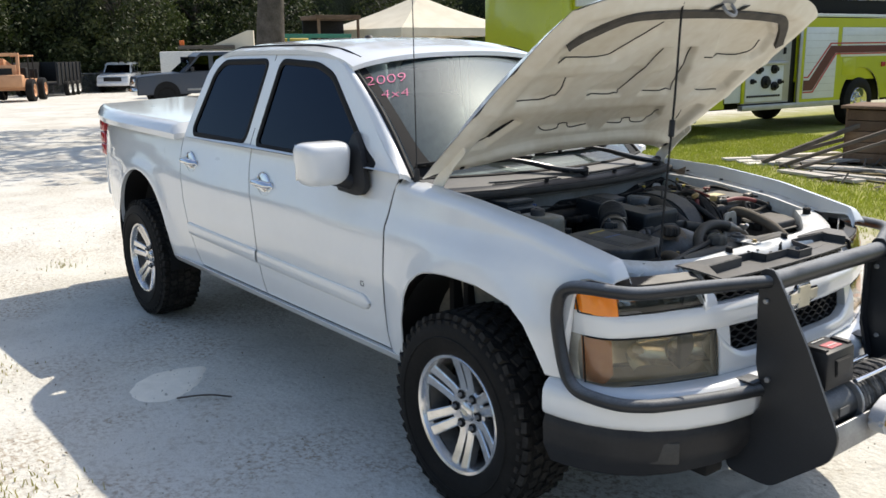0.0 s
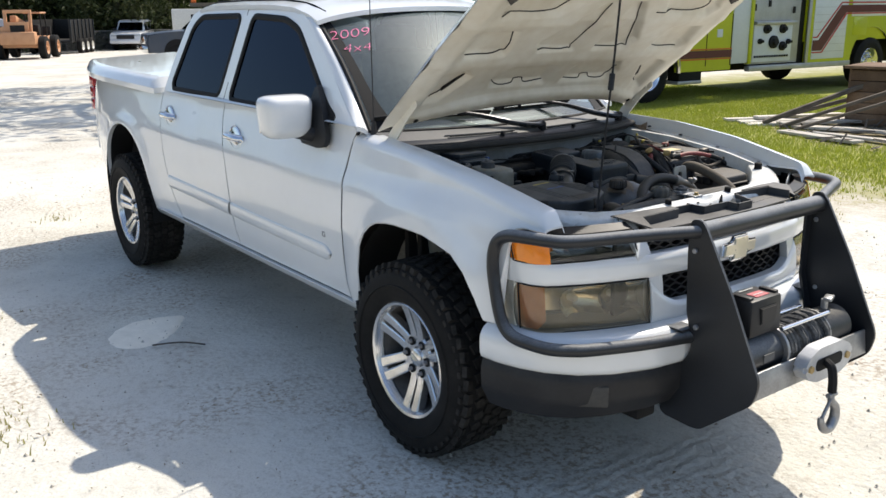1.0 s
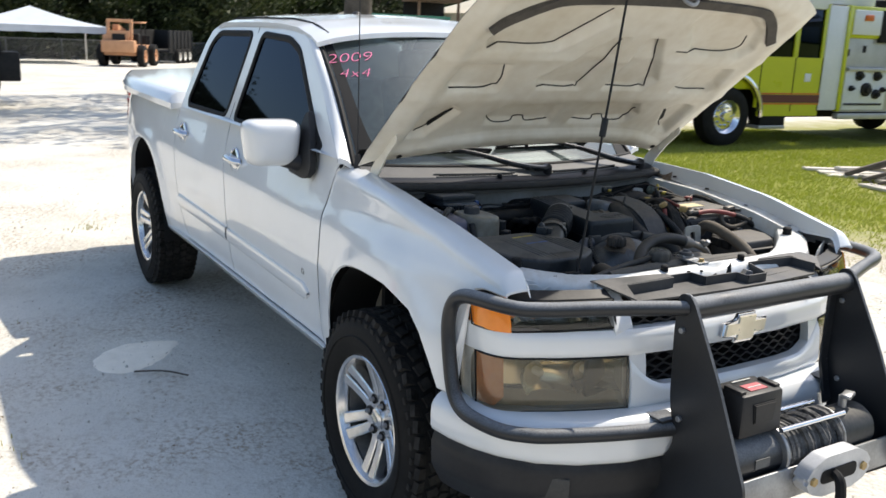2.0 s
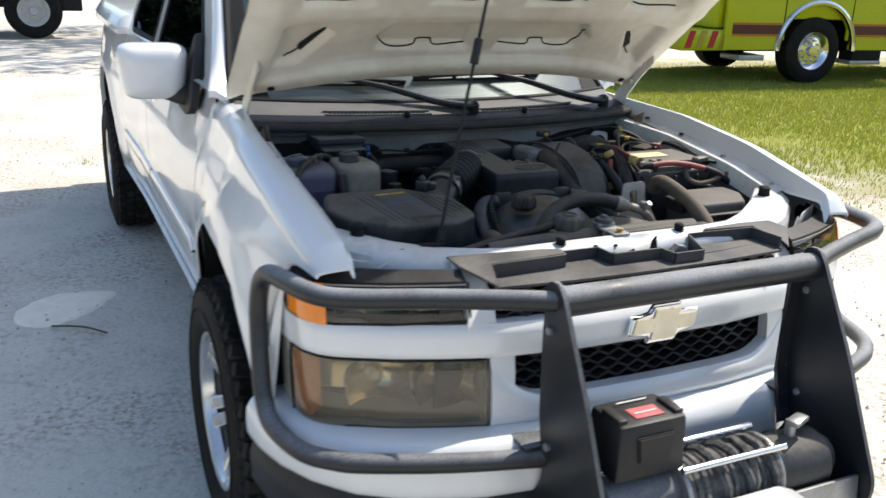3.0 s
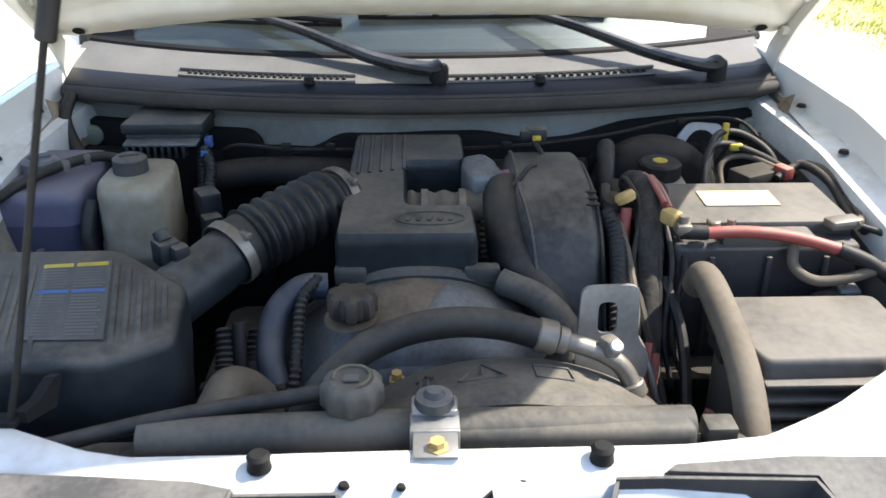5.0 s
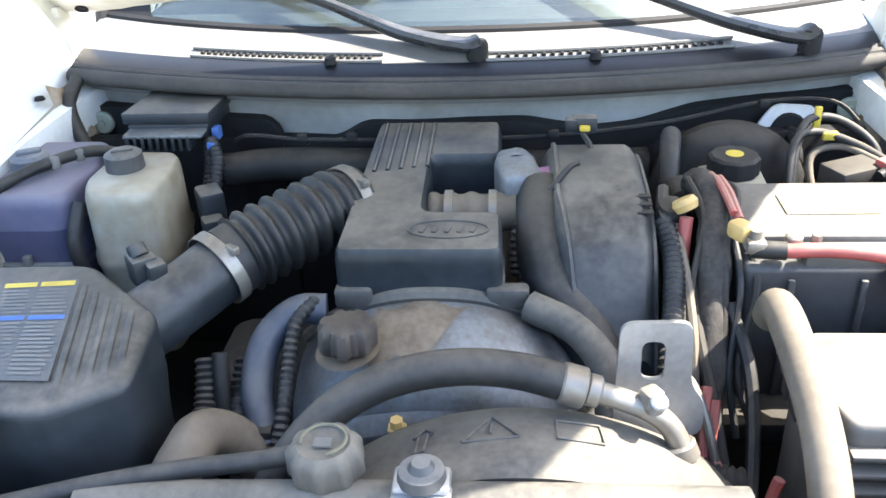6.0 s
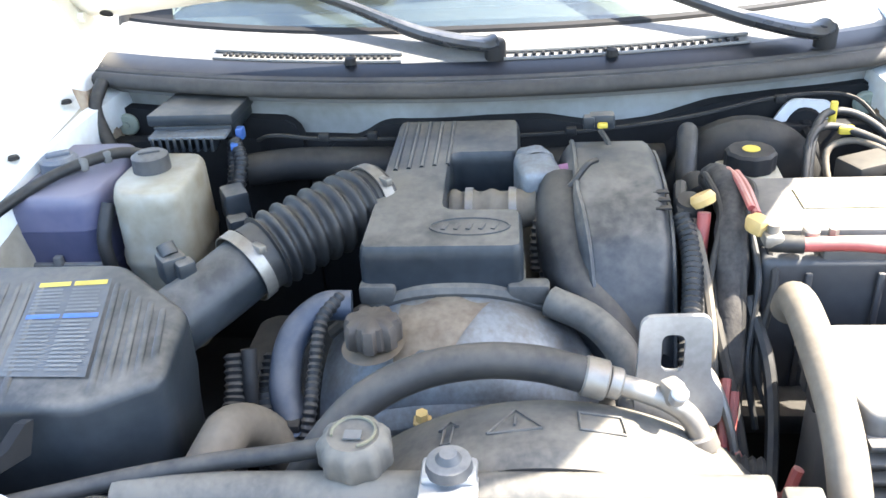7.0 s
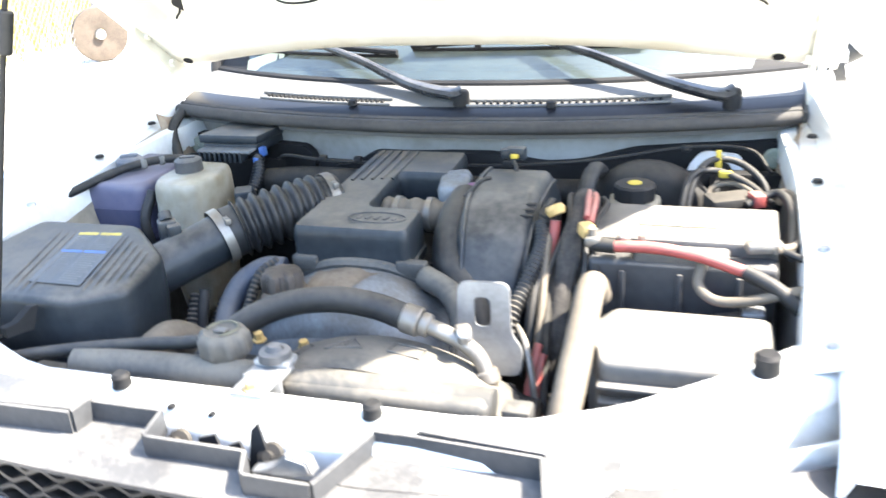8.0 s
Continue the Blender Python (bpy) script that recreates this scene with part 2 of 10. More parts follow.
def tube(bm, pts, r, n=12, sub=6, caps=True, rf=None):
    """A pipe swept along a smooth path. rf(k): radius factor at the k-th of the path."""
    P = smooth_path(pts, sub) if sub else [Vector(p) for p in pts]
    rings, up = [], None
    for i, p in enumerate(P):
        d = (P[min(i + 1, len(P) - 1)] - P[max(i - 1, 0)]).normalized()
        if up is None:
            up = d.orthogonal().normalized()
        up = (up - d * up.dot(d)).normalized()
        side = d.cross(up)
        rr = r * (rf(i / (len(P) - 1)) if rf else 1.0)
        rings.append([bm.verts.new(p + (up * math.cos(a) + side * math.sin(a)) * rr)
                      for a in [2 * math.pi * k / n for k in range(n)]])
    for a, b in zip(rings, rings[1:]):
        for k in range(n):
            bm.faces.new((a[k], a[(k + 1) % n], b[(k + 1) % n], b[k]))
    if caps:
        bm.faces.new(rings[0][::-1])
        bm.faces.new(rings[-1])


def corrugated(bm, pts, r, pitch=0.008, n=12, amp=0.12):
    P = smooth_path(pts, 14)
    length = sum((b - a).length for a, b in zip(P, P[1:]))
    rings = max(8, int(length / pitch) * 2)
    Q, acc, target, i = [], 0.0, 0.0, 0
    step = length / rings
    for a, b in zip(P, P[1:]):
        l = (b - a).length
        while target <= acc + l + 1e-9 and len(Q) <= rings:
            Q.append(a.lerp(b, (target - acc) / l if l else 0))
            target += step
        acc += l
    tube(bm, Q, r, n, sub=0, rf=lambda k: 1.0 + (amp if int(round(k * (len(Q) - 1))) % 2 else -amp))


def lathe(bm, profile, origin=(0, 0, 0), axis=(0, 0, 1), n=32, close=False):
    """Turns (radius, height) pairs round an axis."""
    q = Vector((0, 0, 1)).rotation_difference(Vector(axis).normalized())
    o = Vector(origin)
    rings = []
    for r, h in profile:
        if r < 1e-5:
            rings.append([bm.verts.new(o + q @ Vector((0, 0, h)))])
        else:
            rings.append([bm.verts.new(o + q @ Vector((r * math.cos(2 * math.pi * k / n), r * math.sin(2 * math.pi * k / n), h))) for k in range(n)])
    pairs = list(zip(rings, rings[1:]))
    if close:
        pairs.append((rings[-1], rings[0]))
    for a, b in pairs:
        for k in range(n):
            k2 = (k + 1) % n
            if len(a) == 1 and len(b) == 1:
                continue
            if len(a) == 1:
                bm.faces.new((a[0], b[k2], b[k]))
            elif len(b) == 1:
                bm.faces.new((a[k], a[k2], b[0]))
            else:
                bm.faces.new((a[k], a[k2], b[k2], b[k]))


def cyl(bm, p, q, r, r2=None, n=20, bevel=0.0):
    p, q = Vector(p), Vector(q)
    h = (q - p).length
    r2 = r if r2 is None else r2
    b = min(bevel, r * 0.4, r2 * 0.4, h * 0.4)
    prof = [(0, 0), (r - b, 0), (r, b), (r2, h - b), (r2 - b, h), (0, h)] if b else [(0, 0), (r, 0), (r2, h), (0, h)]
    lathe(bm, prof, p, q - p, n)


def surf(bm, fn, nu, nv, flange=None):
    """A sheet of quads from fn(u, v); flange: a vector by which its border is turned in."""
    g = [[bm.verts.new(fn(i / nu, j / nv)) for j in range(nv + 1)] for i in range(nu + 1)]
    fs = []
    for i in range(nu):
        for j in range(nv):
            fs.append(bm.faces.new((g[i][j], g[i + 1][j], g[i + 1][j + 1], g[i][j + 1])))
    if flange is not None:
        loop = [g[i][0] for i in range(nu + 1)] + [g[nu][j] for j in range(1, nv + 1)] + [g[i][nv] for i in range(nu - 1, -1, -1)] + [g[0][j] for j in range(nv - 1, 0, -1)]
        top = [bm.verts.new(v.co) for v in loop]
        low = [bm.verts.new(v.co + Vector(flange)) for v in loop]
        for k in range(len(loop)):
            k2 = (k + 1) % len(loop)
            try:
                bm.faces.new((top[k], top[k2], low[k2], low[k]))
            except ValueError:
                pass
    return g


def prism(bm, pts, place, depth, bevel=0.0):
    """A plate: outline pts (a, b) laid out by place(a, b, h), from h = 0 to h = depth."""
    bot = [bm.verts.new(place(a, b, 0)) for a, b in pts]
    top = [bm.verts.new(place(a, b, depth)) for a, b in pts]
    f1, f2 = bm.faces.new(bot), bm.faces.new(top[::-1])
    for k in range(len(pts)):
        k2 = (k + 1) % len(pts)
        bm.faces.new((bot[k], top[k], top[k2], bot[k2]))
    if bevel:
        bmesh.ops.bevel(bm, geom=list({e for f in (f1, f2) for e in f.edges}), offset=bevel, segments=2, affect="EDGES", clamp_overlap=True)


def rounded(pts, r, seg=4):
    """The outline with its corners rounded by about r."""
    out = []
    n = len(pts)
    for i in range(n):
        a, b, c = (Vector(pts[(i + d) % n]) for d in (-1, 0, 1))
        da, dc = (a - b), (c - b)
        k = min(r, da.length * 0.45, dc.length * 0.45)
        p, q = b + da.normalized() * k, b + dc.normalized() * k
        for s in range(seg + 1):
            t = s / seg
            out.append(tuple((1 - t) ** 2 * p + 2 * t * (1 - t) * b + t * t * q))
    return out


def lerp(a, b, t):
    return a + (b - a) * t


def poly_dist(p, poly):
    """Signed distance to an outline, negative inside."""
    x, y = p
    best, inside = 1e9, False
    for i in range(len(poly)):
        (ax, ay), (bx, by) = poly[i], poly[i - 1]
        ex, ey, wx, wy = bx - ax, by - ay, x - ax, y - ay
        t = min(1.0, max(0.0, (wx * ex + wy * ey) / (ex * ex + ey * ey)))
        best = min(best, (wx - ex * t) ** 2 + (wy - ey * t) ** 2)
        if (ay > y) != (by > y) and x < (bx - ax) * (y - ay) / (by - ay) + ax:
            inside = not inside
    d = math.sqrt(best)
    return -d if inside else d


def table(x, xs, ys):
    return float(np.interp(x, xs, ys))


XY = lambda z: (lambda a, b, h: Vector((a, b, z + h)))
XZ = lambda y: (lambda a, b, h: Vector((a, y + h, b)))
YZ = lambda x: (lambda a, b, h: Vector((x + h, a, b)))

# ---- ground: one sheet of crushed white limestone and sand, turning to grass beyond the truck's left side ----
def ground_z(x, y):
    d = max(0.0, -x - 10.0)
    return -0.0195 * d * d / (d + 6.0)


def ground_material():
    m = bpy.data.materials.new("limestone_sand_and_grass")
    m.use_nodes = True
    N, L = m.node_tree.nodes, m.node_tree.links
    b = N["Principled BSDF"]
    b.inputs["Roughness"].default_value = 0.95
    b.inputs["Specular IOR Level"].default_value = 0.15
    tc = N.new("ShaderNodeTexCoord")

    def noise_at(scale, detail=6.0, rough=0.6):
        n = N.new("ShaderNodeTexNoise")
        n.inputs["Scale"].default_value, n.inputs["Detail"].default_value, n.inputs["Roughness"].default_value = scale, detail, rough
        L.new(tc.outputs["Object"], n.inputs["Vector"])
        return n.outputs["Fac"]

    def ramp(src, a, c, lo=0.0, hi=1.0):
        r = N.new("ShaderNodeMapRange")
        r.inputs["From Min"].default_value, r.inputs["From Max"].default_value = a, c
        r.inputs["To Min"].default_value, r.inputs["To Max"].default_value = lo, hi
        L.new(src, r.inputs["Value"])
        return r.outputs[0]

    def mixc(f, a, c):
        x = N.new("ShaderNodeMix")
        x.data_type = "RGBA"
        L.new(f, x.inputs["Factor"])
        for k, s in (("A", a), ("B", c)):
            if isinstance(s, tuple):
                x.inputs[k].default_value = (*s, 1)
            else:
                L.new(s, x.inputs[k])
        return x.outputs["Result"]

    def math_of(op, a, c):
        x = N.new("ShaderNodeMath")
        x.operation = op
        for i, s in enumerate((a, c)):
            if isinstance(s, (int, float)):
                x.inputs[i].default_value = s
            else:
                L.new(s, x.inputs[i])
        return x.outputs[0]

    big, mid, fine, grit, mid2, grain = noise_at(0.35), noise_at(2.2), noise_at(14.0), noise_at(90.0, 3.0), noise_at(3.1, 9.0, 0.72), noise_at(230.0, 2.0)
    vor = N.new("ShaderNodeTexVoronoi")
    vor.inputs["Scale"].default_value = 38.0
    L.new(tc.outputs["Object"], vor.inputs["Vector"])
    sand = mixc(ramp(mid, 0.35, 0.68), (0.65, 0.625, 0.54), (0.52, 0.50, 0.435))
    sand = mixc(ramp(big, 0.35, 0.65), sand, (0.65, 0.63, 0.575))
    sand = mixc(ramp(fine, 0.55, 0.72, 0, 0.6), sand, (0.44, 0.415, 0.36))
    sand = mixc(ramp(mid2, 0.60, 0.72, 0, 0.5), sand, (0.30, 0.28, 0.24))
    sand = mixc(ramp(grit, 0.56, 0.70, 0, 0.5), sand, (0.36, 0.335, 0.29))
    sand = mixc(ramp(grain, 0.60, 0.70, 0, 0.55), sand, (0.22, 0.205, 0.18))
    sand = mixc(ramp(grain, 0.40, 0.30, 0, 0.6), sand, (0.74, 0.71, 0.65))
    drift, speck = noise_at(0.8, 4.0, 0.6), noise_at(34.0, 5.0, 0.75)
    sand = mixc(math_of("MULTIPLY", ramp(drift, 0.45, 0.58), ramp(speck, 0.48, 0.58, 0, 0.8)), sand, (0.30, 0.235, 0.165))
    sand = mixc(ramp(speck, 0.62, 0.68, 0, 0.7), sand, (0.24, 0.21, 0.17))
    sep = N.new("ShaderNodeSeparateXYZ")
    L.new(tc.outputs["Object"], sep.inputs[0])
    edge = math_of("ADD", sep.outputs["Y"], math_of("MULTIPLY", sep.outputs["X"], -0.35))
    edge = math_of("ADD", edge, math_of("MULTIPLY", math_of("SUBTRACT", mid, 0.5), 3.6))
    edge = math_of("ADD", edge, math_of("MULTIPLY", math_of("SUBTRACT", fine, 0.5), 2.2))
    # grass stops again beyond the fire engine's yard, far behind the truck
    lane = math_of("ADD", sep.outputs["X"], math_of("MULTIPLY", math_of("SUBTRACT", mid, 0.5), 3.0))
    grassmask = math_of("MULTIPLY", ramp(edge, 5.1, 6.8), ramp(lane, -11.5, -9.0))
    dry = math_of("MULTIPLY", ramp(edge, 4.2, 5.6), ramp(lane, -11.5, -9.0))
    soil = mixc(ramp(fine, 0.4, 0.65), (0.33, 0.27, 0.18), (0.42, 0.36, 0.25))
    col = mixc(math_of("MULTIPLY", dry, 0.6), sand, soil)
    # trodden earth and litter round the timber heap
    off = N.new("ShaderNodeVectorMath")
    off.operation = "DISTANCE"
    L.new(tc.outputs["Object"], off.inputs[0])
    off.inputs[1].default_value = (-3.0, 9.3, 0.0)
    heap = ramp(math_of("ADD", off.outputs["Value"], math_of("MULTIPLY", math_of("SUBTRACT", mid, 0.5), 2.5)), 2.0, 1.1)
    turf = mixc(ramp(fine, 0.35, 0.68), (0.19, 0.215, 0.03), (0.31, 0.31, 0.085))
    turf = mixc(ramp(mid, 0.52, 0.72, 0, 0.8), turf, (0.36, 0.32, 0.14))
    col = mixc(grassmask, col, turf)
    col = mixc(math_of("MULTIPLY", heap, 0.85), col, mixc(ramp(fine, 0.4, 0.62), (0.20, 0.155, 0.10), (0.34, 0.29, 0.21)))
    L.new(col, b.inputs["Base Color"])
    h = math_of("ADD", math_of("MULTIPLY", mid, 0.55), math_of("MULTIPLY", fine, 0.22))
    h = math_of("ADD", h, math_of("MULTIPLY", vor.outputs["Distance"], 0.10))
    h = math_of("ADD", h, math_of("MULTIPLY", grit, 0.09))
    # worn tyre ridges
    wave = N.new("ShaderNodeTexWave")
    wave.inputs["Scale"].default_value, wave.inputs["Distortion"].default_value = 5.0, 5.0
    wave.inputs["Detail"].default_value, wave.inputs["Detail Scale"].default_value = 3.0, 1.6
    L.new(tc.outputs["Object"], wave.inputs["Vector"])
    h = math_of("ADD", h, math_of("MULTIPLY", math_of("MULTIPLY", wave.outputs["Fac"], math_of("MULTIPLY", ramp(mid, 0.42, 0.62), ramp(sep.outputs["X"], 0.1, 0.7))), 0.16))
    bp = N.new("ShaderNodeBump")
    bp.inputs["Strength"].default_value, bp.inputs["Distance"].default_value = 0.7, 0.045
    L.new(h, bp.inputs["Height"])
    L.new(bp.outputs[0], b.inputs["Normal"])
    return m


def build_ground():
    bm = B()
    xs = sorted({*np.round(np.linspace(-14, 6, 81), 3), -1500, -600, -250, -120, -80, -60, -50, -40, -34, -28, -24, -20, -17, 10, 16, 30, 80, 300, 1500})
    ys = sorted({*np.round(np.linspace(-8, 14, 89), 3), -1500, -500, -150, -60, -30, -16, -11, 17, 22, 30, 45, 70, 120, 300, 1500})
    rows = []
    for x in xs:
        row = []
        for y in ys:
            near = max(0.0, 1 - math.hypot(x + 2, y - 2) / 16)
            z = ground_z(max(x, -90), y) + near * 0.012 * noise.noise((x * 1.3, y * 1.3, 0)) - 0.004
            row.append(bm.verts.new((x, y, z)))
        rows.append(row)
    for a, c in zip(rows, rows[1:]):
        for k in range(len(ys) - 1):
            bm.faces.new((a[k], c[k], c[k + 1], a[k + 1]))
    ob = part("ground", bm, ground_material())
    tagged(ob, "white crushed limestone yard with grass at its edge", "ground", kind="structure")


build_ground()

# ---- the pickup truck: x forward from the front axle, y to its left, z up ----
truck = thing("pickup_truck", "white crew cab pickup truck, hood raised, on white sand", "pickup truck")
WZ = [0.42, 0.46, 0.50, 0.58, 0.68, 0.80, 0.95, 1.05, 1.12, 1.18, 1.23]
WY = [0.765, 0.785, 0.803, 0.821, 0.831, 0.836, 0.836, 0.831, 0.823, 0.810, 0.798]
ARCH_F, ARCH_R = (0.055, 0.53, 0.392), (-3.10, 0.53, 0.43)


def half_width(x, z):
    w = table(z, WZ, WY) - 0.22 * max(0.0, x - 0.1) ** 2 - 0.19 * max(0.0, -x - 3.3) ** 2
    for cx, cz, r in (ARCH_F, ARCH_R):
        d = math.hypot(x - cx, max(z - cz, 0)) - r
        if z > 0.45:
            w += 0.018 * math.exp(-(max(d, 0) / 0.07) ** 2)
    # the fender and the front of the door lean inwards above the wheel
    lean = table(z, [0.80, 0.95, 1.05, 1.25], [0.0, 0.028, 0.062, 0.062])
    w -= lean * table(x, [-1.0, -0.43, -0.1, 0.2], [0.0, 0.35, 0.85, 1.0])
    # pressed line that runs along the doors
    w += 0.004 * math.exp(-((z - 0.985) / 0.03) ** 2)
    return w


def fender_top(x):
    return table(x, [-0.5, -0.33, 0.0, 0.3, 0.6, 0.7], [1.205, 1.178, 1.142, 1.097, 1.035, 1.012])


# edge of the front wheel opening: upright at the rear, a long flat crown, a rounded front
OPEN_X = [-0.316, -0.310, -0.303, -0.285, -0.255, -0.215, -0.177, -0.12, -0.06, 0.03, 0.115, 0.195, 0.28, 0.35, 0.40, 0.434]
OPEN_Z = [0.47, 0.55, 0.66, 0.76, 0.82, 0.855, 0.872, 0.882, 0.886, 0.886, 0.883, 0.868, 0.848, 0.80, 0.72, 0.655]


def arch_low(x, arch, base):
    cx, cz, r = arch
    if arch is ARCH_F:
        return table(x, OPEN_X, OPEN_Z) if OPEN_X[0] < x < OPEN_X[-1] else base
    d = abs(x - cx)
    return cz + math.sqrt(max(r * r - d * d, 0)) if d < r else base


def door_front(z):
    return table(z, [0.45, 0.50, 0.9, 1.0, 1.16, 1.26], [-0.425, -0.428, -0.438, -0.435, -0.388, -0.335])


def door_mid(z):
    return table(z, [0.45, 0.54, 1.03, 1.25], [-1.495, -1.50, -1.565, -1.565])


def door_rear(z):
    return table(z, [0.45, 0.535, 0.70, 0.87, 1.05, 1.25], [-2.27, -2.29, -2.37, -2.42, -2.43, -2.40])


def wall_panel(name, xs, lo, hi, s, label="", nv=22, shift=None, mat_=None):
    """A body side sheet over x stations from lo(x) to hi(x); shift moves x with height."""
    bm = B()

    def fn(i, j):
        x0 = xs[i]
        z = lerp(lo(x0), hi(x0), j / nv)
        x = shift(i / (len(xs) - 1), z) if shift else x0
        return Vector((x, s * half_width(x, z), z))
    n = len(xs) - 1
    surf(bm, lambda u, v: fn(round(u * n), round(v * nv)), n, nv, flange=(0, -s * 0.025, 0))
    return part(name, bm, mat_ or PAINT, truck, label)


def arch_stations(arch, a, c, n=26):
    cx, cz, r = arch
    arc = [cx - r * math.cos(math.pi * k / n) for k in range(n + 1)]
    arc = [cx - r - 2e-4] + [arc[0] + 2e-4] + arc[1:-1] + [arc[-1] - 2e-4] + [cx + r + 2e-4]
    return sorted({*np.linspace(a, cx - r - 0.01, 6), *arc, *np.linspace(cx + r + 0.01, c, 6)})


def fender_in(x):
    """Half width at the fender's inner top edge."""
    return table(x, [-0.43, -0.13, 0.27, 0.55, 0.66], [0.712, 0.706, 0.690, 0.676, 0.668])


def front_fender(s):
    bm = B()
    xs = sorted({*np.linspace(-0.425, -0.32, 8), *OPEN_X, *np.linspace(-0.27, 0.43, 30), OPEN_X[0] - 2e-4, OPEN_X[-1] + 2e-4, *np.linspace(0.45, 0.632, 16)})
    n, nv = len(xs) - 1, 40

    def fn(u, v):
        x = xs[round(u * n)]
        zt = fender_top(x)
        zs = zt - 0.050
        lo = arch_low(x, ARCH_F, 0.465 if x < 0 else 0.655)
        if x > 0.50:
            lo = table(x, [0.50, 0.515, 0.55, 0.66], [0.80, 0.968, 0.978, 0.972])
        if x > 0.60:
            zt = lerp(zt, lo + 0.012, min(1, (x - 0.60) / 0.032) ** 2)
            zs = min(zs, zt - 0.006)
        lo = min(lo, zs - 0.004)
        back = lambda z: x if x > -0.3 else lerp(door_front(z) + 0.006, x, min(1, (x + 0.425) / 0.125))
        if v < 0.6:
            z = lerp(lo, zs, v / 0.6)
            return Vector((back(z), s * half_width(x, z), z))
        k = (v - 0.6) / 0.4
        y0, yi = half_width(x, zs), fender_in(x)
        if k < 0.75:
            a = k / 0.75 * math.pi / 2
            y = yi + (y0 - yi) * math.cos(a) ** 0.9
            z = zs + (zt - zs) * math.sin(a) ** 0.9
        else:
            q = (k - 0.75) / 0.25
            y, z = yi - 0.010 * q, zt - table(x, [0.48, 0.60], [0.052, 0.022]) * q
        return Vector((back(z), s * min(y, y0), z))
    surf(bm, fn, n, nv, flange=(0, -s * 0.006, -0.006))
    fender = part("front_fender", bm, PAINT, truck)
    # black wheelhouse liner
    bm = B()
    cx, cz, r = ARCH_F

    def liner(u, v):
        a = math.pi * (1.12 - 1.24 * u)
        return Vector((cx + (r + 0.004) * math.cos(a), s * lerp(0.60, half_width(cx + r * math.cos(a), 0.6) - 0.012, v), cz + (r + 0.004) * math.sin(a)))
    surf(bm, liner, 26, 4)
    part("wheelhouse_liner", bm, GASKET, fender, "black plastic wheelhouse liner")
    return fender


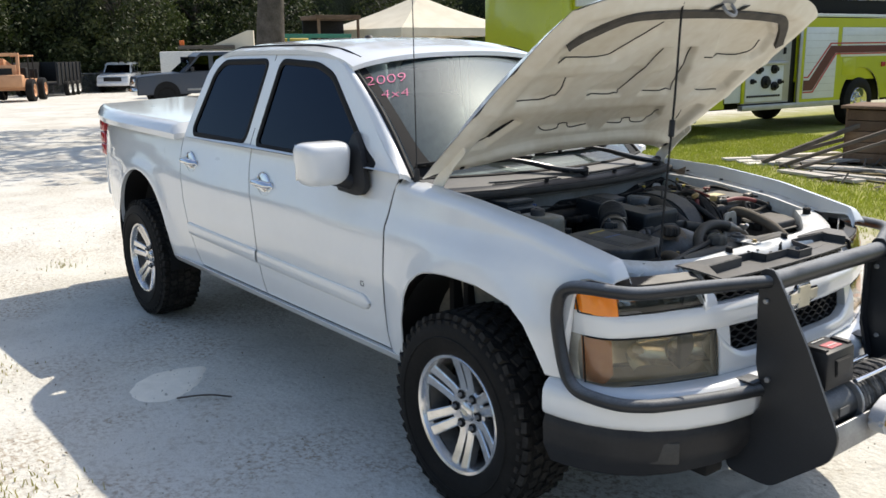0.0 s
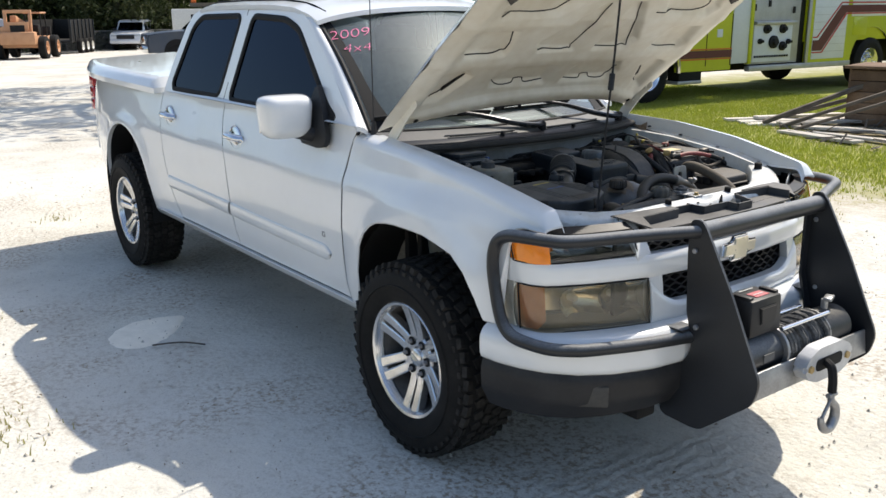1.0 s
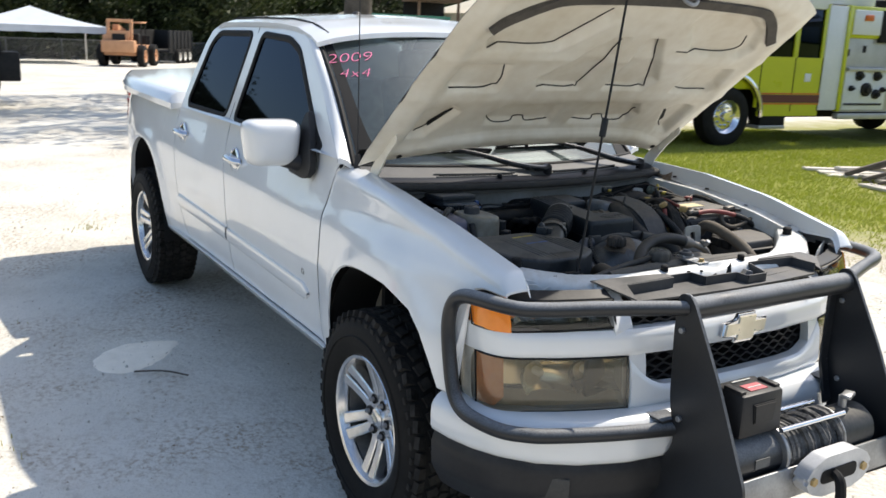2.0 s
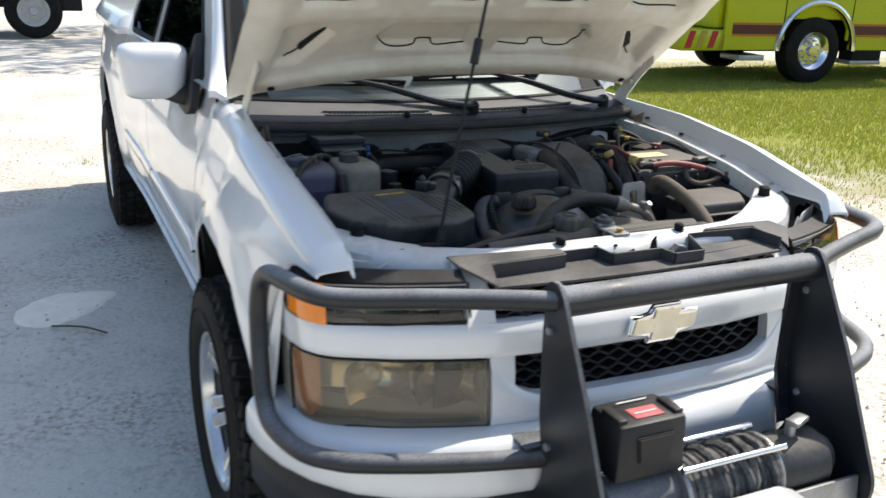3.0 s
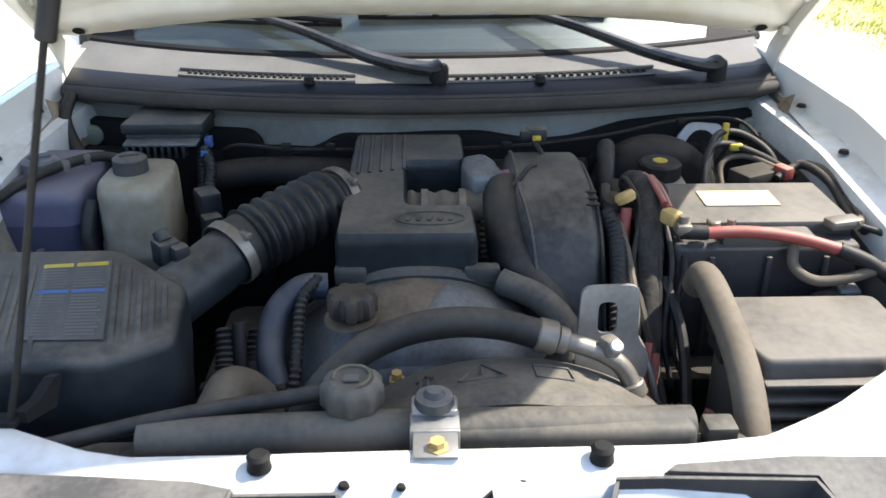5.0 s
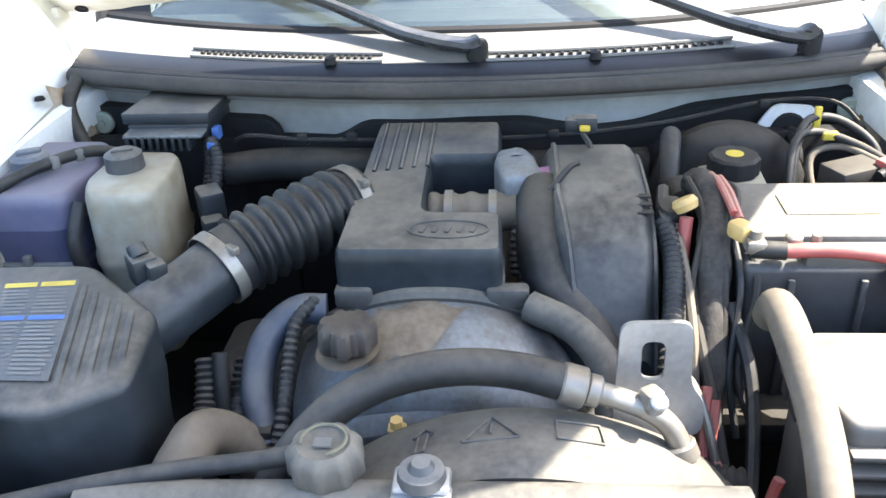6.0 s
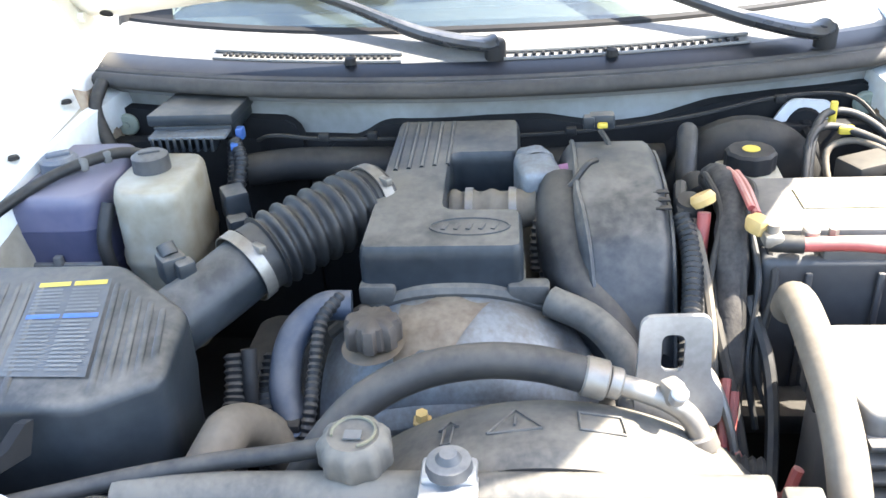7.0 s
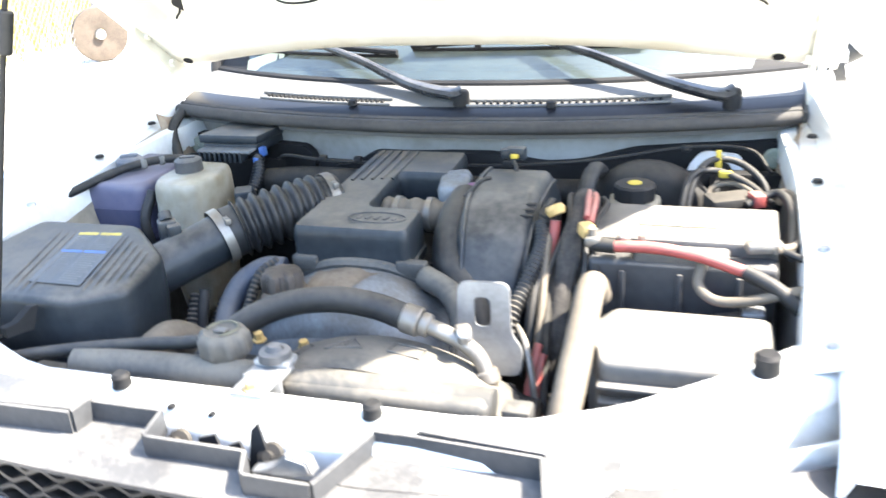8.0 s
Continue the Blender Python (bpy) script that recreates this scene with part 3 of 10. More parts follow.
for s in (-1, 1):
    front_fender(s)
    # doors below the belt
    for name, f, r, nx in (("front_door", door_front, door_mid, 30), ("rear_door", door_mid, door_rear, 26)):
        xs = list(np.linspace(0, 1, nx))
        door = wall_panel(name, xs, lambda x: 0.505, lambda x: 1.205, s,
                          shift=lambda u, z, f=f, r=r: lerp(r(z) + 0.004, f(z) - 0.004, u), nv=26)
        # body-coloured side moulding with a rounded nose
        x0 = r(0.70) + 0.012
        x1 = f(0.68) - (0.10 if name == "front_door" else 0.012)
        bm = B()

        def mould(u, v, x0=x0, x1=x1):
            x = lerp(x0, x1, u)
            zc = lerp(0.705, 0.665, (x + 2.4) / 2.0)
            h = 0.034
            if name == "front_door":
                h *= math.sqrt(max(1 - max(0, (u - 0.94) / 0.06) ** 2, 0.02))
            a = math.pi * v
            z = zc - h * math.cos(a)
            return Vector((x, s * (half_width(x, z) - 0.001 + 0.014 * max(math.sin(a), 0) ** 0.6), z))
        surf(bm, mould, 40, 10)
        part("side_moulding", bm, PAINT, door, "body-coloured side moulding")
        # chrome pull handle on its cup
        hx = r(1.05) + 0.155
        hz = 1.055 if name == "front_door" else 1.08
        y = half_width(hx, hz)
        bm = B()
        lathe(bm, [(0.0, 0.003), (0.035, 0.004), (0.048, 0.001), (0.052, 0.006), (0.055, 0.0)], (0, 0, 0), (0, 1, 0), 28)
        for v in bm.verts:
            v.co = Vector((hx + v.co.x * 1.22, s * (y + v.co.y), hz + v.co.z * 1.02))
        cup = part("handle_cup", bm, CHROME, door, "round chrome cup behind the handle")
        bm = B()
        tube(bm, [(hx - 0.085, s * (y + 0.002), hz + 0.004), (hx - 0.06, s * (y + 0.032), hz + 0.006), (hx, s * (y + 0.040), hz + 0.008), (hx + 0.055, s * (y + 0.032), hz + 0.006), (hx + 0.075, s * (y + 0.002), hz + 0.003)], 0.0145, 12)
        box(bm, (hx - 0.02, s * (y + 0.006), hz - 0.018), (0.13, 0.012, 0.010), bevel=0.004)
        cyl(bm, (hx + 0.083, s * (y - 0.002), hz), (hx + 0.083, s * (y + 0.012), hz), 0.016, bevel=0.003)
        part("door_handle", bm, CHROME, door, "chrome pull handle")
        if name == "front_door":
            bm = B()
            for dx, dz, w, h in ((0, 0, 0.020, 0.004), (0, 0.018, 0.020, 0.004), (-0.010, 0.009, 0.004, 0.022), (0.010, 0.006, 0.004, 0.015)):
                box(bm, (-0.585 + dx, s * (half_width(-0.585, 0.74) + 0.001), 0.735 + dz), (w, 0.004, h), bevel=0.001, seg=1)
            part("door_badge", bm, STEEL, door, "small grey badge")
    for edge in (door_front, door_mid, door_rear):
        bm = B()
        tube(bm, [(edge(z) + (0.001 if edge is door_front else 0.0), s * (half_width(edge(z), z) - 0.008), z) for z in np.linspace(0.50, 1.20, 22)], 0.0075, 6, sub=0)
        part("shut_line", bm, GASKET, truck, "dark gap between the body panels")
    bm = B()
    tube(bm, [(x, s * (half_width(x, 0.505) - 0.010), 0.5015) for x in np.linspace(-2.30, -0.43, 20)], 0.006, 6, sub=0)
    part("sill_gap", bm, GASKET, truck, "dark gap above the sill")
    # rocker sill
    bm = B()
    surf(bm, lambda u, v: Vector((lerp(-2.66, -0.335, u), s * lerp(table(v, [0, 0.5, 1], [0.74, 0.80, 0.826]), 0.826, 0), lerp(0.425, 0.498, v))), 12, 6, flange=(0, -s * 0.03, 0))
    part("rocker_sill", bm, PAINT, truck)
    # bedside
    xs = arch_stations(ARCH_R, -4.20, -2.425)
    bed = wall_panel("bedside", xs, lambda x: arch_low(x, ARCH_R, 0.47 if x > -3 else 0.60), lambda x: 1.195 + 0.03 * max(0, (-x - 2.4) / 1.8), s, nv=26,
                     shift=lambda u, z, xs=xs: (lambda x: x if x < -2.6 else lerp(x, door_rear(z) - 0.004, min(1, (x + 2.6) / 0.175)))(xs[round(u * (len(xs) - 1))]))
    bm = B()
    cx, cz, r = ARCH_R
    surf(bm, lambda u, v: Vector((cx + (r + 0.004) * math.cos(math.pi * (1.1 - 1.2 * u)), s * lerp(0.5, 0.845, v), cz + (r + 0.004) * math.sin(math.pi * (1.1 - 1.2 * u)))), 24, 3)
    part("wheelhouse_liner", bm, GASKET, bed, "black wheelhouse liner")
    # rear corner and tail lamp
    bm = B()
    y0 = half_width(-4.20, 0.95)

    def corner(u, v):
        a = u * math.pi / 2
        z = lerp(0.60, 1.22, v)
        y0 = half_width(-4.20, z)
        return Vector((-4.20 - 0.10 * math.sin(a), s * (y0 - 0.10 + 0.10 * math.cos(a)), z))
    surf(bm, corner, 8, 12)
    part("rear_corner", bm, PAINT, bed)
    bm = B()
    for k in range(3):
        box(bm, (-4.225, s * (half_width(-4.2, 1.0) - 0.012), 0.985 + 0.085 * (k - 0)), (0.11, 0.05, 0.083), bevel=0.012, seg=3)
    part("tail_lamp", bm, REDLENS, bed, "red tail lamp")

# tailgate, rear bumper, tonneau cover, underbody
bm = B()
box(bm, (-4.285, 0, 0.92), (0.04, 1.34, 0.55), bevel=0.015, seg=3)
part("tailgate", bm, PAINT, truck)
bm = B()
box(bm, (-4.29, 0, 0.54), (0.12, 1.20, 0.16), bevel=0.03, seg=3)
part("rear_bumper", bm, CHROME, truck, "chrome step bumper")
bm = B()


def tonneau(u, v):
    x, y = lerp(-4.30, -2.44, u), lerp(-0.855, 0.855, v)
    k = max(abs(v - 0.5) * 2, abs(u - 0.5) * 2)
    taper = 1 - 0.205 * max(0, (-x - 3.3)) ** 2
    e = max(0, (abs(v - 0.5) * 2 - 0.93) / 0.07, (abs(u - 0.5) * 2 - 0.95) / 0.05)
    z = 1.275 + 0.03 * (1 - abs(v - 0.5) * 2) + 0.028 * (-x - 2.44) / 1.86 - 0.055 * min(e, 1) ** 2
    return Vector((x, y * taper, z))


surf(bm, tonneau, 40, 60, flange=(0, 0, -0.03))
part("tonneau_cover", bm, PAINT, truck, "hard white bed cover")
bm = B()
box(bm, (-1.9, 0, 0.44), (4.4, 1.25, 0.10), bevel=0.01)
box(bm, (-3.3, 0, 0.85), (1.7, 1.36, 0.5), bevel=0.02)
for y in (-0.42, 0.42):
    box(bm, (-1.7, y, 0.40), (5.0, 0.09, 0.15), bevel=0.01)
cyl(bm, (-3.235, -0.7, 0.375), (-3.235, 0.7, 0.375), 0.05)
cyl(bm, (0, -0.7, 0.375), (0, 0.7, 0.375), 0.045)
for y in (-0.30, 0.30):
    box(bm, (0.40, y, 0.40), (0.75, 0.10, 0.12), bevel=0.01)
part("chassis", bm, GASKET, truck, "black frame and underbody")


# ---- cab ----
def glass_y(z):
    return lerp(0.800, 0.652, (z - 1.205) / 0.40)


def settle(p):
    """Draws the cab in towards the middle of the truck: doors and greenhouse are narrower than the fenders."""
    x, y, z = p
    w = table(x, [-4.4, -3.2, -2.8, -2.4, -1.9, -0.62, -0.45, -0.25, 0.0, 0.25], [0.36, 0.40, 0.50, 0.72, 1.0, 1.0, 0.90, 0.58, 0.16, 0.0])
    h = glass_y(z) + 0.006 if z > 1.205 else half_width(x, z)
    d = w * table(z, [0.42, 0.68, 0.80, 0.95, 1.05, 1.12, 1.18, 1.21, 1.605], [0.05, 0.062, 0.054, 0.058, 0.078, 0.093, 0.100, 0.098, 0.066])
    k = 1 + d / (2.5 - h)
    return Vector((2.5 + k * (x - 2.5), y * (h - d) / h, 1.64 + k * (z - 1.64)))


CAB_OUT = [(-0.345, 1.207), (-0.44, 1.262), (-0.62, 1.385), (-0.80, 1.505), (-0.93, 1.592), (-1.05, 1.632), (-1.25, 1.655), (-1.6, 1.664), (-1.95, 1.66), (-2.17, 1.645), (-2.26, 1.615), (-2.31, 1.55), (-2.36, 1.40), (-2.40, 1.207)]
WIN_F = rounded([(-0.50, 1.215), (-0.60, 1.262), (-0.835, 1.43), (-1.01, 1.555), (-1.16, 1.598), (-1.505, 1.612), (-1.53, 1.22)], 0.045, 5)
WIN_R = rounded([(-1.655, 1.225), (-1.635, 1.612), (-2.13, 1.605), (-2.215, 1.55), (-2.30, 1.26), (-2.27, 1.225)], 0.05, 5)


def sheet_with_holes(bm, outer, holes, place):
    es = []
    for loop in [outer] + holes:
        vs = [bm.verts.new(place(a, b)) for a, b in loop]
        es += [bm.edges.new((vs[k], vs[(k + 1) % len(vs)])) for k in range(len(vs))]
    bmesh.ops.triangle_fill(bm, use_beauty=True, use_dissolve=False, edges=es)


for s in (-1, 1):
    pl = lambda a, b, s=s: Vector((a, s * (glass_y(b) + 0.006), b))
    bm = B()
    sheet_with_holes(bm, CAB_OUT, [WIN_F, WIN_R], pl)
    es = [e for e in bm.edges if len(e.link_faces) == 1]
    r = bmesh.ops.extrude_edge_only(bm, edges=es)
    for g in r["geom"]:
        if isinstance(g, bmesh.types.BMVert):
            g.co.y -= s * 0.04
    side = part("cab_side_frame", bm, PAINT, truck, "white door frames and pillars", sharp=30)
    # dark line of the door gap between the two frames
    bm = B()
    prism(bm, [(-1.584, 1.21), (-1.590, 1.21), (-1.575, 1.64), (-1.569, 1.64)], lambda a, b, h, s=s: Vector((a, s * (glass_y(b) + 0.0065 + h * 0.3), b)), 0.002)
    part("door_gap", bm, GASKET, side)
    for win, nm in ((WIN_F, "front"), (WIN_R, "rear")):
        bm = B()
        c = Vector((sum(p[0] for p in win) / len(win), sum(p[1] for p in win) / len(win)))
        tube(bm, [(a, s * (glass_y(b) + 0.004), b) for a, b in win + win[:1]], 0.015, 10, sub=0, caps=False)
        for v in bm.verts:
            flat = s * (glass_y(v.co.z) + 0.004)
            v.co.y = flat + (v.co.y - flat) * 0.5
        seal = part("window_seal", bm, GASKET, side, "black rubber window seal")
        bm = B()
        prism(bm, win, lambda a, b, h, s=s: Vector((a, s * (glass_y(b) - 0.004 + h), b)), 0.004)
        pane = part("side_window", bm, TINT, side, "dark tinted side window")
        pane.visible_shadow = False


def roof(u, v):
    x = lerp(-0.885, -2.29, u)
    k = abs(v - 0.5) * 2
    half = 0.652 - 0.02 * max(0, (u - 0.9) / 0.1)
    y = half * (v - 0.5) * 2
    edge = table(u, [0, 0.05, 0.15, 0.3, 0.6, 0.85, 0.95, 1.0], [1.592, 1.618, 1.648, 1.662, 1.664, 1.658, 1.632, 1.585])
    bow = 0.045 * (1 - k ** 2.4) + 0.012 * (1 - k ** 8)
    front = 0.05 * (1 - k * k) * max(0, 1 - u / 0.12)
    return Vector((x + front * 1.2, y, edge + bow))


bm = B()
surf(bm, roof, 48, 44, flange=(0, 0, -0.02))
roofob = part("roof", bm, PAINT, truck)
for y in (-0.575, 0.575):
    bm = B()
    tube(bm, [(lerp(-0.93, -2.2, k / 10), y, roof(k / 10 * 0.9 + 0.03, 0.5 + y / 0.652 / 2).z + 0.001) for k in range(11)], 0.006, 6)
    part("roof_ditch_trim", bm, GASKET, roofob, "black drip trim")
bm = B()
for x, y in ((-1.36, -0.2),):
    lathe(bm, [(0.0, 0.03), (0.018, 0.026), (0.03, 0.012), (0.034, 0.0)], (x, y, 1.70), (0, 0, 1), 20)
part("roof_marker", bm, BLACK, roofob, "small black roof antenna cap")

for ob in truck.children_recursive:
    for vert in ob.data.vertices:
        vert.co = settle(vert.co)
# black mirror sails at the foot of the door frames, rounded below the belt
for s in (-1, 1):
    bm = B()
    prism(bm, rounded([(-0.835, 1.335), (-0.765, 1.252), (-0.708, 1.165), (-0.682, 1.118), (-0.694, 1.082), (-0.74, 1.075), (-0.90, 1.083), (-0.90, 1.20)], 0.02, 5), lambda a, b, h, s=s: Vector((a, s * (0.694 + 0.245 * (1.25 - b) + h), b)), 0.026, bevel=0.004)
    part("mirror_sail", bm, BLACK, truck, "black mirror sail")


# windshield: curved glass from cowl to roof
def shield(u, v):
    k = (v - 0.5) * 2
    low = Vector((-0.285 - 0.175 * abs(k) ** 2.2, 0.672 * k, 1.160))
    top = Vector((-0.985 - 0.080 * abs(k) ** 2, 0.556 * k, 1.645 - 0.055 * abs(k) ** 2.2))
    p = low.lerp(top, u)
    n = Vector((0.62, 0, 0.78))
    return p + n * 0.030 * math.sin(math.pi * u)


bm = B()
surf(bm, shield, 24, 40)
ws = part("windshield", bm, SCREEN, truck, "windshield glass with pink marker writing")
ws.visible_shadow = False
bm = B()
loop = [shield(0, k / 30) for k in range(31)] + [shield(k / 16, 1) for k in range(1, 17)] + [shield(1, 1 - k / 30) for k in range(1, 31)] + [shield(1 - k / 16, 0) for k in range(1, 17)]
tube(bm, loop, 0.012, 8, sub=0)
part("windshield_seal", bm, GASKET, ws, "black windshield moulding")
for s in (-1, 1):
    bm = B()
    surf(bm, lambda u, v, s=s: shield(u, 0.5 + s * 0.5).lerp(settle(Vector((lerp(-0.345, -0.95, u), s * (glass_y(lerp(1.207, 1.60, u)) + 0.006), lerp(1.207, 1.603, u)))), v) + Vector((0.0, s * 0.006, 0.012)) * math.sin(math.pi * v), 18, 6, flange=(0, 0, -0.02))
    part("windshield_pillar", bm, PAINT, truck)
    bm = B()
    surf(bm, lambda u, v, s=s: shield(u, 0.5 + s * (0.5 - (0.012 + 0.030 * v * (1 + 1.5 * (1 - u) ** 6)))) + Vector((0.0012, 0, 0.0016)), 18, 3)
    part("glass_border", bm, GASKET, ws, "black printed border of the windshield")

# handwriting on the inside of the glass
def written(text, u, v, size, tilt=0.0):
    cu = bpy.data.curves.new("text_" + text, "FONT")
    cu.body, cu.size, cu.extrude, cu.shear, cu.align_x, cu.align_y = text, size, 0.0006, 0.25, "CENTER", "CENTER"
    cu.offset = -0.0022
    cu.materials.append(PINK)
    ob = new("marker_writing", cu)
    p = shield(u, v)
    du, dv = (shield(u + 0.02, v) - shield(u - 0.02, v)).normalized(), (shield(u, v + 0.02) - shield(u, v - 0.02)).normalized()
    n = dv.cross(du).normalized()
    m = Matrix((dv, du, n)).transposed().to_4x4()
    ob.matrix_basis = Matrix.Translation(p + n * 0.003) @ m @ Matrix.Rotation(radians(tilt), 4, "Z")
    ob.parent = ws
    tagged(ob, label="pink handwritten marker writing")


written("2009", 0.80, 0.075, 0.095, -4)
written("4x4", 0.66, 0.072, 0.085, -6)

# rear cab wall, floor, dash, seats, steering wheel
bm = B()
surf(bm, lambda u, v: Vector((lerp(-2.57, -2.46, max(0, (v - 0.6) / 0.4)), lerp(-1, 1, u) * lerp(0.735, 0.58, max(0, (v - 0.6) / 0.4)), lerp(0.5, 1.60, v))), 8, 12)
part("cab_back_wall", bm, PAINT, truck)
bm = B()
box(bm, (-1.4, 0, 0.55), (2.0, 1.44, 0.06), bevel=0.01)
box(bm, (-0.72, 0, 1.03), (0.42, 1.30, 0.24), bevel=0.06, seg=4)
box(bm, (-0.66, 0, 1.12), (0.40, 1.24, 0.04), bevel=0.015)
dash = part("dashboard", bm, BLACK, truck, "dark grey dashboard and cab floor")
for y in (-0.34, 0.34):
    bm = B()
    box(bm, (-1.40, y, 0.82), (0.50, 0.50, 0.16), bevel=0.05, seg=4)
    box(bm, (-1.67, y, 1.13), (0.14, 0.48, 0.58), rot_y(-14), bevel=0.05, seg=4)
    box(bm, (-1.77, y, 1.47), (0.09, 0.26, 0.17), rot_y(-10), bevel=0.035, seg=4)
    part("front_seat", bm, SEAT, truck, "grey cloth front seat")
bm = B()
box(bm, (-2.10, 0, 0.84), (0.42, 1.35, 0.16), bevel=0.05, seg=4)
box(bm, (-2.30, 0, 1.12), (0.12, 1.35, 0.50), rot_y(-8), bevel=0.05, seg=4)
part("rear_seat", bm, SEAT, truck, "grey cloth rear bench")
bm = B()
tube(bm, [Vector((-0.98, 0.37, 1.10)) + rot_y(-25) @ Vector((0, 0.19 * math.cos(a), 0.19 * math.sin(a))) for a in [2 * math.pi * k / 28 for k in range(29)]], 0.014, 8, sub=0)
box(bm, (-0.97, 0.37, 1.09), (0.05, 0.14, 0.10), rot_y(-25), bevel=0.02)
cyl(bm, (-0.95, 0.37, 1.08), (-0.75, 0.37, 1.0), 0.03)
part("steering_wheel", bm, BLACK, truck)


# ---- outside mirror ----
def mirror(s):
    bm = B()

    def shell(u, v):
        a, b = 2 * math.pi * u, math.pi * (v - 0.5)
        e = lambda t, p: math.copysign(abs(t) ** p, t)
        ca, sa = e(math.cos(a), 0.40), e(math.sin(a), 0.40)
        cb, sb = e(math.cos(b), 0.42), e(math.sin(b), 0.8)
        w = 0.107 + 0.010 * sa
        return Vector((-0.865 + 0.080 * sb + 0.25 * (w * ca * cb) * -0.25, s * (0.842 + w * ca * cb), 1.203 + 0.092 * sa * cb))
    surf(bm, shell, 40, 20)
    bmesh.ops.remove_doubles(bm, verts=bm.verts, dist=0.0005)
    m = part("door_mirror", bm, PAINT, truck, "white door mirror on a black arm")
    bm = B()
    tube(bm, [(-0.800, s * 0.715, 1.118), (-0.812, s * 0.750, 1.126), (-0.845, s * 0.800, 1.142)], 0.034, 14)
    part("mirror_arm", bm, BLACK, m, "black mirror arm")
    bm = B()
    box(bm, (-0.944, s * 0.842, 1.205), (0.008, 0.165, 0.150), bevel=0.003)
    part("mirror_glass", bm, CHROME, m, "mirror glass")


mirror(-1)
mirror(1)
# whip antenna on the right cowl
bm = B()
cyl(bm, (-0.445, -0.665, 1.150), (-0.447, -0.663, 1.205), 0.014, 0.009)
part_base = part("antenna_base", bm, BLACK, truck)
bm = B()
cyl(bm, (-0.447, -0.663, 1.20), (-0.475, -0.650, 2.02), 0.0026, 0.0016, 8)
part("antenna_mast", bm, BLACK, part_base, "thin black whip antenna")


# ---- wheels ----
def wheel_meshes():
    bm = B()
    R, W = 0.375, 0.125
    prof = [(0.208, W - 0.02), (0.228, W - 0.004), (0.265, W + 0.012), (0.315, W + 0.010), (0.345, W - 0.004), (0.358, W - 0.022), (0.363, W - 0.05), (0.366, 0.0)]
    prof = prof + [(r, -h) for r, h in prof[-2::-1]]
    lathe(bm, prof, (0, 0, 0), (0, 1, 0), 72)
    # raised ring on each sidewall
    for sg in (-1, 1):
        lathe(bm, [(0.285, sg * (W + 0.011)), (0.289, sg * (W + 0.016)), (0.293, sg * (W + 0.012))], (0, 0, 0), (0, 1, 0), 72)
    tyre = finish(bm, "tyre", RUBBER, True, 50)
    bm = B()
    n = 46
    for k in range(n):
        for row, (y, w, l, off) in enumerate(((-0.098, 0.040, 0.036, 0.0), (-0.055, 0.036, 0.034, 0.5), (-0.012, 0.030, 0.036, 0.15), (0.030, 0.034, 0.034, 0.7), (0.066, 0.026, 0.030, 0.2), (0.098, 0.040, 0.036, 0.5))):
            a = 2 * math.pi * (k + off) / n
            rr = R - 0.012 - (0.007 if abs(y) > 0.09 else 0)
            q = Matrix.Rotation(a, 3, "Y")
            tw = Matrix.Rotation(radians(18 if row % 2 else -14), 3, "Z")
            tilt = Matrix.Rotation(radians(-20 if y < -0.09 else 20 if y > 0.09 else 0), 3, "X")
            c = q @ Vector((0, y, rr))
            box(bm, c, (l, w, 0.020), q @ tilt @ tw, bevel=0)
        for sg in (-1, 1):
            a = 2 * math.pi * (k + 0.2) / n
            q = Matrix.Rotation(a, 3, "Y")
            box(bm, q @ Vector((0, sg * 0.122, 0.338)), (0.022, 0.010, 0.018), q, bevel=0)
    tread = finish(bm, "tread", TREAD, False)
    # rim: lip and hub; dark barrel; six pairs of spokes
    bm = B()
    lathe(bm, [(0.226, -0.085), (0.226, -0.114), (0.220, -0.121), (0.210, -0.117), (0.204, -0.104), (0.200, -0.085), (0.204, -0.075)], (0, 0, 0), (0, 1, 0), 64)
    lathe(bm, [(0.0, -0.066), (0.036, -0.066), (0.040, -0.060), (0.086, -0.066), (0.093, -0.058), (0.096, -0.02)], (0, 0, 0), (0, 1, 0), 48)
    rim = finish(bm, "wheel", ALLOY, True, 30)
    bm = B()
    lathe(bm, [(0.2045, -0.08), (0.198, -0.05), (0.193, 0.02), (0.197, 0.10), (0.218, 0.115), (0.226, 0.10)], (0, 0, 0), (0, 1, 0), 48)
    barrel = finish(bm, "rim_barrel", mat("dusty_rim_barrel", (0.16, 0.15, 0.135), (0.09, 0.085, 0.08), rough=0.6, metal=0.2, scale=14), True, 30)
    spokes = []
    for off in (-1, 1):
        bm = B()
        o = off * 0.0225
        rows = [(0.060, 0.0180), (0.110, 0.0180), (0.160, 0.0192), (0.207, 0.0225)]
        top, low = [], []
        for r, hw in rows:
            t = (r - 0.055) / 0.152
            depth = lerp(-0.062, -0.104, t ** 1.4)
            c = o * lerp(0.85, 1.28, t)
            top.append([bm.verts.new((c + k * hw, depth + (0.004 if abs(k) == 1 else 0.0), r)) for k in (-1, -0.72, 0.72, 1)])
            low.append([bm.verts.new((c + k * hw, depth + 0.036, r)) for k in (-1, 1)])
        for (ta, la), (tb, lb) in zip(zip(top, low), zip(top[1:], low[1:])):
            for k in range(3):
                bm.faces.new((ta[k], ta[k + 1], tb[k + 1], tb[k]))
            bm.faces.new((ta[3], la[1], lb[1], tb[3]))
            bm.faces.new((la[0], ta[0], tb[0], lb[0]))
            bm.faces.new((la[1], la[0], lb[0], lb[1]))
        spokes.append(finish(bm, "spoke", ALLOY, True, 30))
    bm = B()
